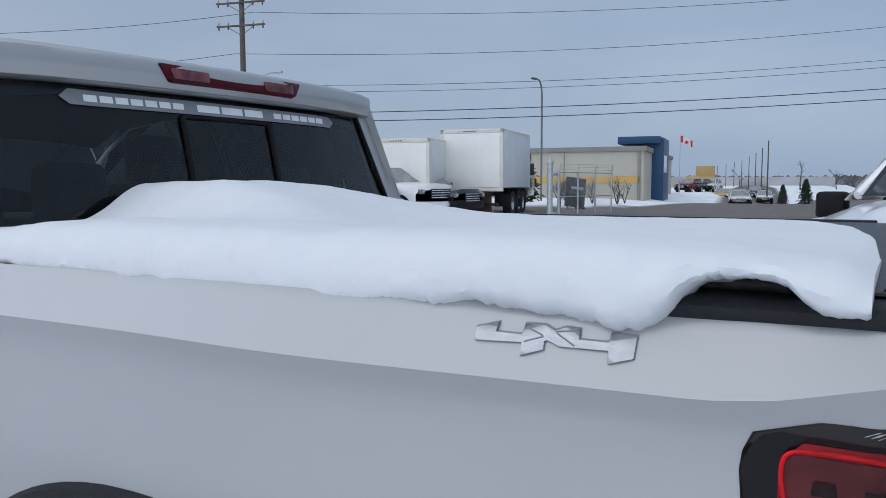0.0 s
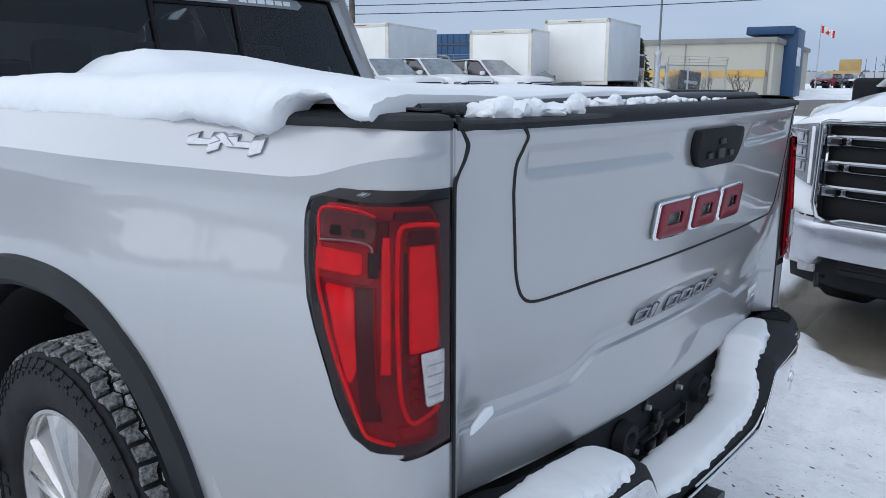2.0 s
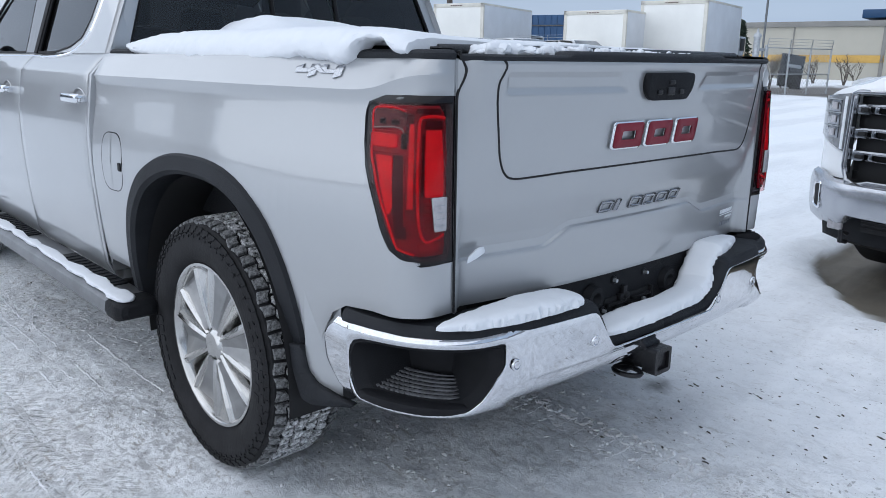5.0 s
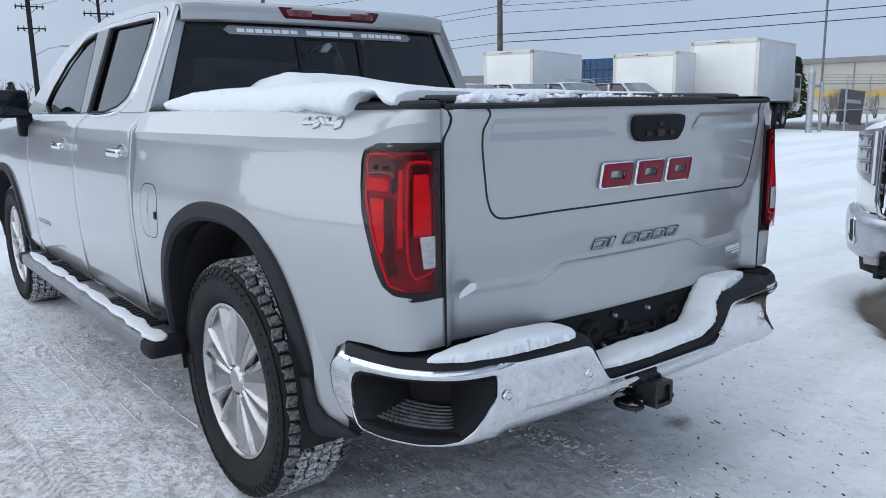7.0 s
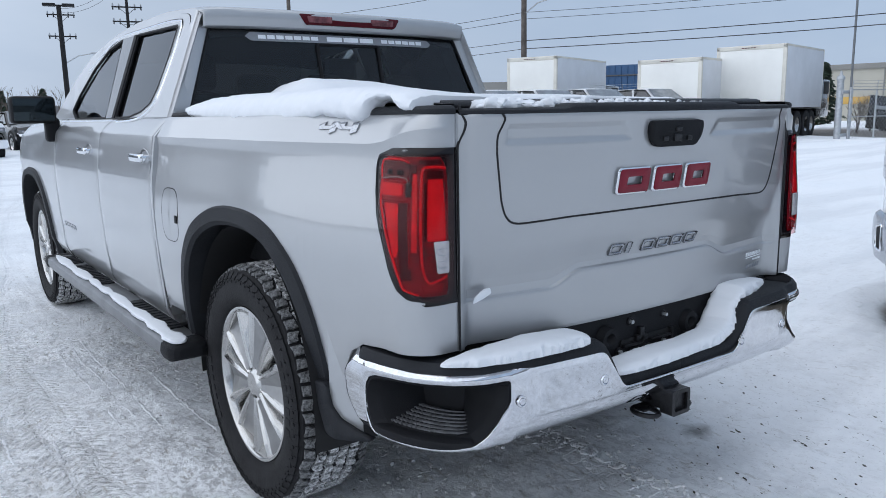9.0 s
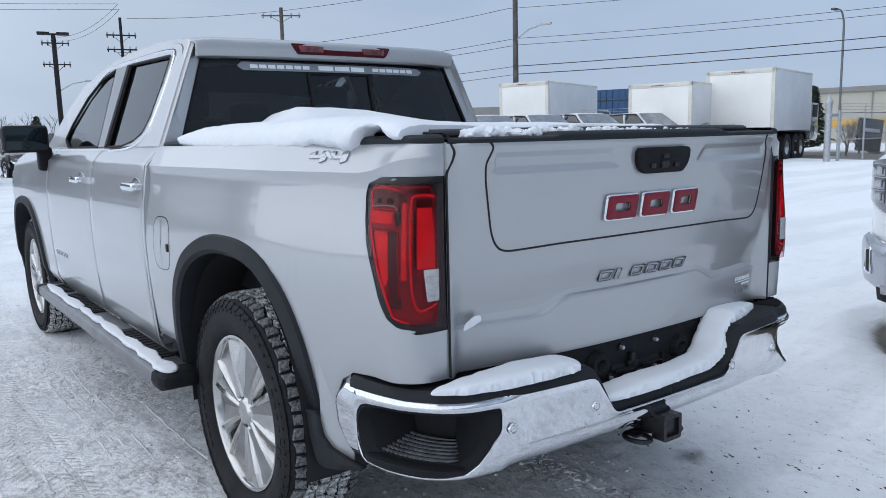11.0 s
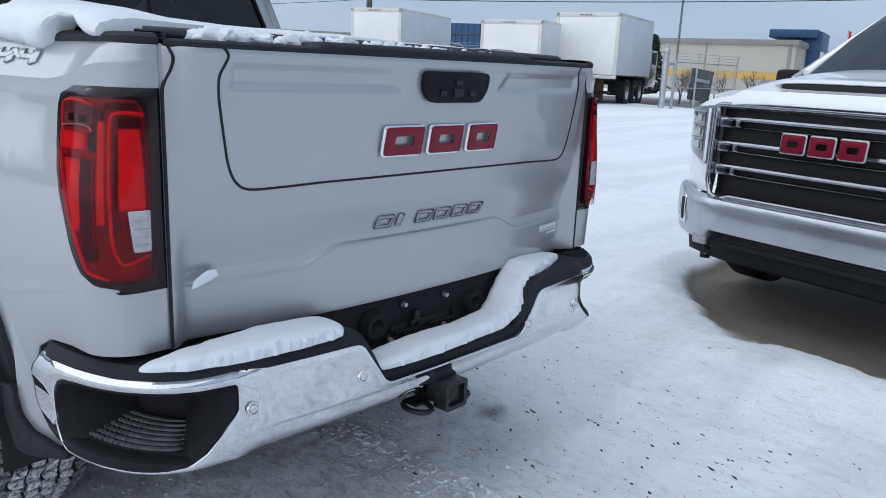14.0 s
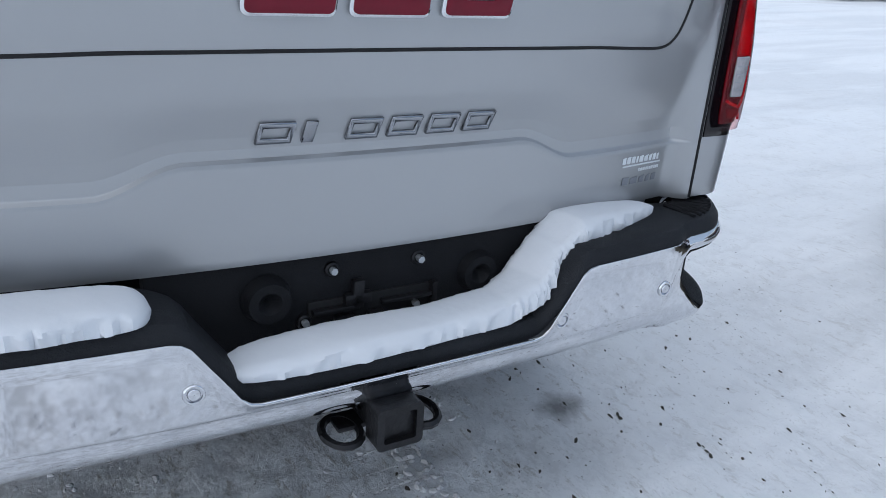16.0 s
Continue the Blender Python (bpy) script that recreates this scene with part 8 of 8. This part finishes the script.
# ---- fence, gate and sign ----
def fence(p, q, posts, label, h=1.85, z=0.15):
    t = thing("chain_link_fence", label, "fence")
    for k in range(posts):
        a = p.lerp(q, k / (posts - 1))
        part("post", tube([(a.x, a.y, z - 0.4), (a.x, a.y, z + h)], 0.03, 6), GALV, t)
        part("barb_arm", tube([(a.x, a.y, z + h), (a.x - 0.15, a.y - 0.1, z + h + 0.3)], 0.015, 5), GALV, t)
    for hh in (0.08, h * 0.5, h):
        part("rail", tube([(p.x, p.y, z + hh), (q.x, q.y, z + hh)], 0.018, 6), GALV, t)
    for hh in (0.1, 0.2, 0.3):
        part("barbed_wire", tube([(p.x - hh * 0.5, p.y - hh * 0.3, z + h + hh), (q.x - hh * 0.5, q.y - hh * 0.3, z + h + hh)], 0.008, 4), GALV, t)
    mesh = bmesh.new()
    n = int((q - p).length / 0.16)
    for k in range(-12, n + 12):
        for s in (-1, 1):
            a, b = k, k + s * h / 0.16
            t0, t1 = 0.0, 1.0
            if b > n: t1 = (n - a) / (b - a)
            if b < 0: t1 = (0 - a) / (b - a)
            if a < 0: t0 = (0 - a) / (b - a) if b != a else 0
            if a > n: t0 = (n - a) / (b - a)
            if t1 <= t0 or t0 < 0 or t1 > 1:
                continue
            u, v = a + (b - a) * t0, a + (b - a) * t1
            pa, pb = p.lerp(q, max(0, min(1, u / n))), p.lerp(q, max(0, min(1, v / n)))
            tube([(pa.x, pa.y, z + h * t0), (pb.x, pb.y, z + h * t1)], 0.0035, 3, bm=mesh)
    tagged(part("mesh_wire", mesh, GALV, t, smooth=False), kind="stuff")
    return t


GP = far(65.7, 27.6, 0.05)
post = thing("gate_post", "thick grey steel gate post standing in the snow", "post", Matrix.Translation(GP))
part("post", tube([(0, 0, -0.4), (0, 0, 2.15)], 0.105, 14), GALV, post)
part("cap", revolve([(2.15, 0.14), (2.24, 0.12), (2.30, 0.05), (2.42, 0.03), (2.44, 0.001)], 14, "z"), GALV, post)
part("second_post", tube([(0.40, -0.16, -0.4), (0.40, -0.16, 1.9)], 0.045, 8), GALV, post)
for z in (0.35, 1.75):
    part("hinge", block(0.5, 0.10, 0.10, 0.2, -0.08, z, 0.02), GALV, post)
fence(GP + Vector((0.45, -0.18, 0)), far(70.3, 31.0), 4, "open chain-link gate with barbed wire on top", 1.75, 0.12)
fence(GP + Vector((0.6, 3.0, 0)), GP + Vector((-4.0, 22.0, 0)), 8, "chain-link fence behind the parked row", 1.85, 0.2)
signp = far(67.75, 35.5, 0.3)
board = thing("sign_board", "black leaning sign board on the snowbank", "sign", Matrix.Translation(signp) @ Matrix.Rotation(radians(-22), 4, "Z") @ Matrix.Rotation(radians(6), 4, "Y"))
part("panel", block(1.25, 0.08, 1.35, 0, 0, 0.75, 0.02), DARK_PAINT, board)
part("lettering_bar", block(0.8, 0.02, 0.14, 0.05, -0.05, 0.95, 0.005), GALV, board, "pale lettering bar")
part("leg", block(0.08, 0.6, 0.1, 0.4, 0, 0.05, 0.01), DARK_PAINT, board)


# ---- trees and shrubs ----
def spruce(base, height, label, seed=0):
    t = thing("spruce_tree", label, "tree", Matrix.Translation(base), group="spruces")
    rng = random.Random(seed)
    part("trunk", tube([(0, 0, 0), (0.02, 0, height * 0.5), (0, 0, height)], height * 0.025, 7, r2=0.01), BARK, t)
    vs, fs = [], []
    for k in range(1100):
        f = rng.random() ** 0.8
        z = height * (0.10 + 0.88 * f)
        reach = height * 0.33 * (1 - f) ** 0.85 * rng.uniform(0.45, 1.1) + 0.04
        a = rng.uniform(0, 2 * math.pi)
        w, ln = 0.06 + 0.04 * height / 4, 0.25 * height / 4
        d = Vector((math.cos(a), math.sin(a), -0.35))
        s = Vector((-math.sin(a), math.cos(a), 0)) * w
        p = Vector((0, 0, z)) + d * reach * rng.uniform(0.4, 1.0)
        i = len(vs)
        vs += [tuple(p - s), tuple(p + s), tuple(p + d * ln + Vector((0, 0, rng.uniform(-0.05, 0.1)))), tuple(p + Vector((0, 0, 0.08)))]
        fs += [(i, i + 1, i + 2), (i, i + 2, i + 3), (i + 1, i + 3, i + 2)]
    me = bpy.data.meshes.new("needles")
    me.from_pydata(vs, [], fs)
    me.materials.append(NEEDLE)
    ob = new("needles", me)
    ob.parent = t
    return t


def bare_tree(base, height, label, seed=0, name="bare_tree", spread=1.0, stems=1):
    t = thing(name, label, "tree" if height > 2.5 else "shrub", Matrix.Translation(base), group="bare trees")
    rng = random.Random(seed)
    bm = bmesh.new()
    def grow(p, d, ln, r, depth):
        q = p + d * ln
        tube([p, p.lerp(q, 0.5) + Vector((rng.uniform(-1, 1), rng.uniform(-1, 1), 0)) * ln * 0.06, q], r, 5 if depth > 2 else 4, bm=bm, r2=r * 0.6)
        if depth == 0:
            return
        for _ in range(rng.choice((2, 3, 3))):
            nd = (d + Vector((rng.uniform(-1, 1), rng.uniform(-1, 1), rng.uniform(-0.1, 0.6))) * 0.75 * spread).normalized()
            grow(p.lerp(q, rng.uniform(0.55, 1.0)), nd, ln * rng.uniform(0.55, 0.8), r * 0.55, depth - 1)
    for k in range(stems):
        d = Vector((rng.uniform(-0.5, 0.5) * (stems > 1), rng.uniform(-0.5, 0.5) * (stems > 1), 1)).normalized()
        grow(Vector((0, 0, 0)), d, height * 0.36, height * 0.022, 4)
    part("trunk", bm, BARK, t)
    return t


spruce(far(64.2, 40, 0.2), 3.2, "dark green spruce behind the box truck", 1)
spruce(far(84.0, 88, -1.2), 3.0, "dark spruce by the far street", 2)
spruce(far(82.6, 95, -1.2), 2.4, "dark spruce by the far street", 3)
for k, (a, d, h) in enumerate(((66.6, 33.5, 1.9), (67.3, 36, 1.6), (69.2, 40, 1.7), (71.0, 42, 1.75), (71.6, 45, 1.5))):
    bare_tree(far(a, d, 0.3), h, "bare brown shrub in the snow by the fence", 10 + k, "bare_shrub", 1.1, 3)
for k, (a, d, h) in enumerate(((80.0, 190, 6), (83.8, 150, 6.5), (86, 160, 5))):
    bare_tree(far(a, d, 0), h, "bare tree far down the street", 30 + k)
for k, (a, d, h) in enumerate(((5.5, 55, 5.2), (6.6, 58, 4.6), (7.6, 57, 4.4), (8.6, 60, 4.6), (9.4, 61, 3.9), (10.2, 62, 4.0), (11.8, 63, 3.6), (4.4, 57, 4.2), (3.0, 58, 5.0), (1.0, 64, 5.6), (-3.0, 60, 5))):
    bare_tree(polar(a, d, 0), h, "bare tree at the lot's far edge", 50 + k)
for k, (a, d, h) in enumerate(((4.6, 70, 4.2), (9.6, 75, 4.0), (7.2, 80, 4.0), (2.0, 78, 4.6))):
    spruce(polar(a, d, 0), h, "dark spruce at the lot's far edge", 70 + k)


def far_woods(az0, az1, dist, h, seed):
    """A long ragged belt of bare woods on the horizon."""
    rng = random.Random(seed)
    vs, fs = [], []
    n = int((az1 - az0) * 16)
    for k in range(n):
        a = az0 + (az1 - az0) * k / n + rng.uniform(-0.05, 0.05)
        d = dist * rng.uniform(0.95, 1.08)
        p = polar(a, d, -1)
        hh = h * rng.uniform(0.45, 1.0)
        w = h * rng.uniform(0.25, 0.6)
        r = Vector((math.cos(radians(a)), -math.sin(radians(a)), 0)) * w
        i = len(vs)
        vs += [tuple(p - r), tuple(p + r), tuple(p + r * 0.8 + Vector((0, 0, 1 + hh * 0.7))), tuple(p + Vector((0, 0, 1 + hh))), tuple(p - r * 0.7 + Vector((0, 0, 1 + hh * 0.75))), tuple(p + Vector((r.y, -r.x, hh * 0.5)))]
        fs += [(i, i + 1, i + 2, i + 3, i + 4), (i, i + 5, i + 4), (i + 1, i + 5, i + 2)]
    me = bpy.data.meshes.new("far_woods")
    me.from_pydata(vs, [], fs)
    me.materials.append(FAR_TREES)
    return tagged(new("far_woods", me), "belt of bare woods along the horizon", "woods", kind="stuff")


far_woods(74, 110, 340, 4.5, 1)
far_woods(-60, 36, 240, 5, 2)
far_woods(36, 74, 340, 5, 3)


# ---- vehicles further off ----
parked_pickup(Matrix.Translation(far(79.8, 73, -0.95)) @ Matrix.Rotation(radians(-78), 4, "Z"), WHITE_DUSTY, "white suv standing on the street", suv=True)
for a, d, turn, paint, lab in ((81.5, 100, -80, WHITE_DUSTY, "white van parked by the far street"), (76.6, 98, -100, DARK_PAINT, "dark suv parked in front of the shop"), (77.5, 100, -95, WHITE_DUSTY, "pale suv parked in front of the shop"),
                               (75.9, 96, -100, RED_BADGE, "dark red suv parked in front of the shop"), (80.9, 108, -80, DARK_PAINT, "dark suv parked by the far street")):
    parked_pickup(Matrix.Translation(far(a, d, 0.15 - dip(far(a, d).x, far(a, d).y))) @ Matrix.Rotation(radians(turn), 4, "Z"), paint, lab, "vehicles along the street", suv=True)
parked_pickup(Matrix.Translation(far(78.6, 95, -1.2)) @ Matrix.Rotation(radians(-85), 4, "Z"), YELLOW, "yellow truck waiting on the street")
parked_pickup(place(5.5, 30, 8), WHITE, "white pickup parked ahead beside the lot")
parked_pickup(place(9.4, 35, 8), DARK_PAINT, "dark suv parked ahead in the lot", suv=True)


# the dealer's own building, out of view, which the door glass and the paint mirror
DEALER = mat("grey_dealer_cladding", (0.27, 0.28, 0.29), 0.6, var=0.12, scale=0.3)
d, dm, dw = building("dealer_building", "unseen long grey dealer building with dark windows, for reflections", Vector((-19, 34, 0)), Vector((-5.6, 34, 0)), 14, -0.2, 6.2, DEALER, capm=BEIGE_CAP)
# unseen block behind the camera, added to darken the tailgate's reflection
part("wing", block(60, 10, 5.0, 4, -33, 2.3, 0.05), DEALER, d)
for k in range(5):
    part("window", block(1.9, 0.08, 2.4, 1.8 + k * 2.6, -0.02, 1.9, 0.02, m=dm), DARK_PAINT, d)
# lower unseen blocks, added to stagger the ends of the mirrored building
part("lean_to", block(3.0, 6.0, 3.1, dw + 1.45, 4.0, 1.35, 0.05, m=dm), DEALER, d)
part("lean_to", block(3.4, 6.0, 4.2, -1.75, 4.0, 1.9, 0.05, m=dm), DEALER, d)
part("porch", block(3.0, 4.0, 2.4, -4.9, 4.0, 1.0, 0.05, m=dm), BEIGE_CAP, d)
part("porch", block(2.2, 4.0, 2.1, dw + 4.0, 4.0, 0.85, 0.05, m=dm), BEIGE_CAP, d)
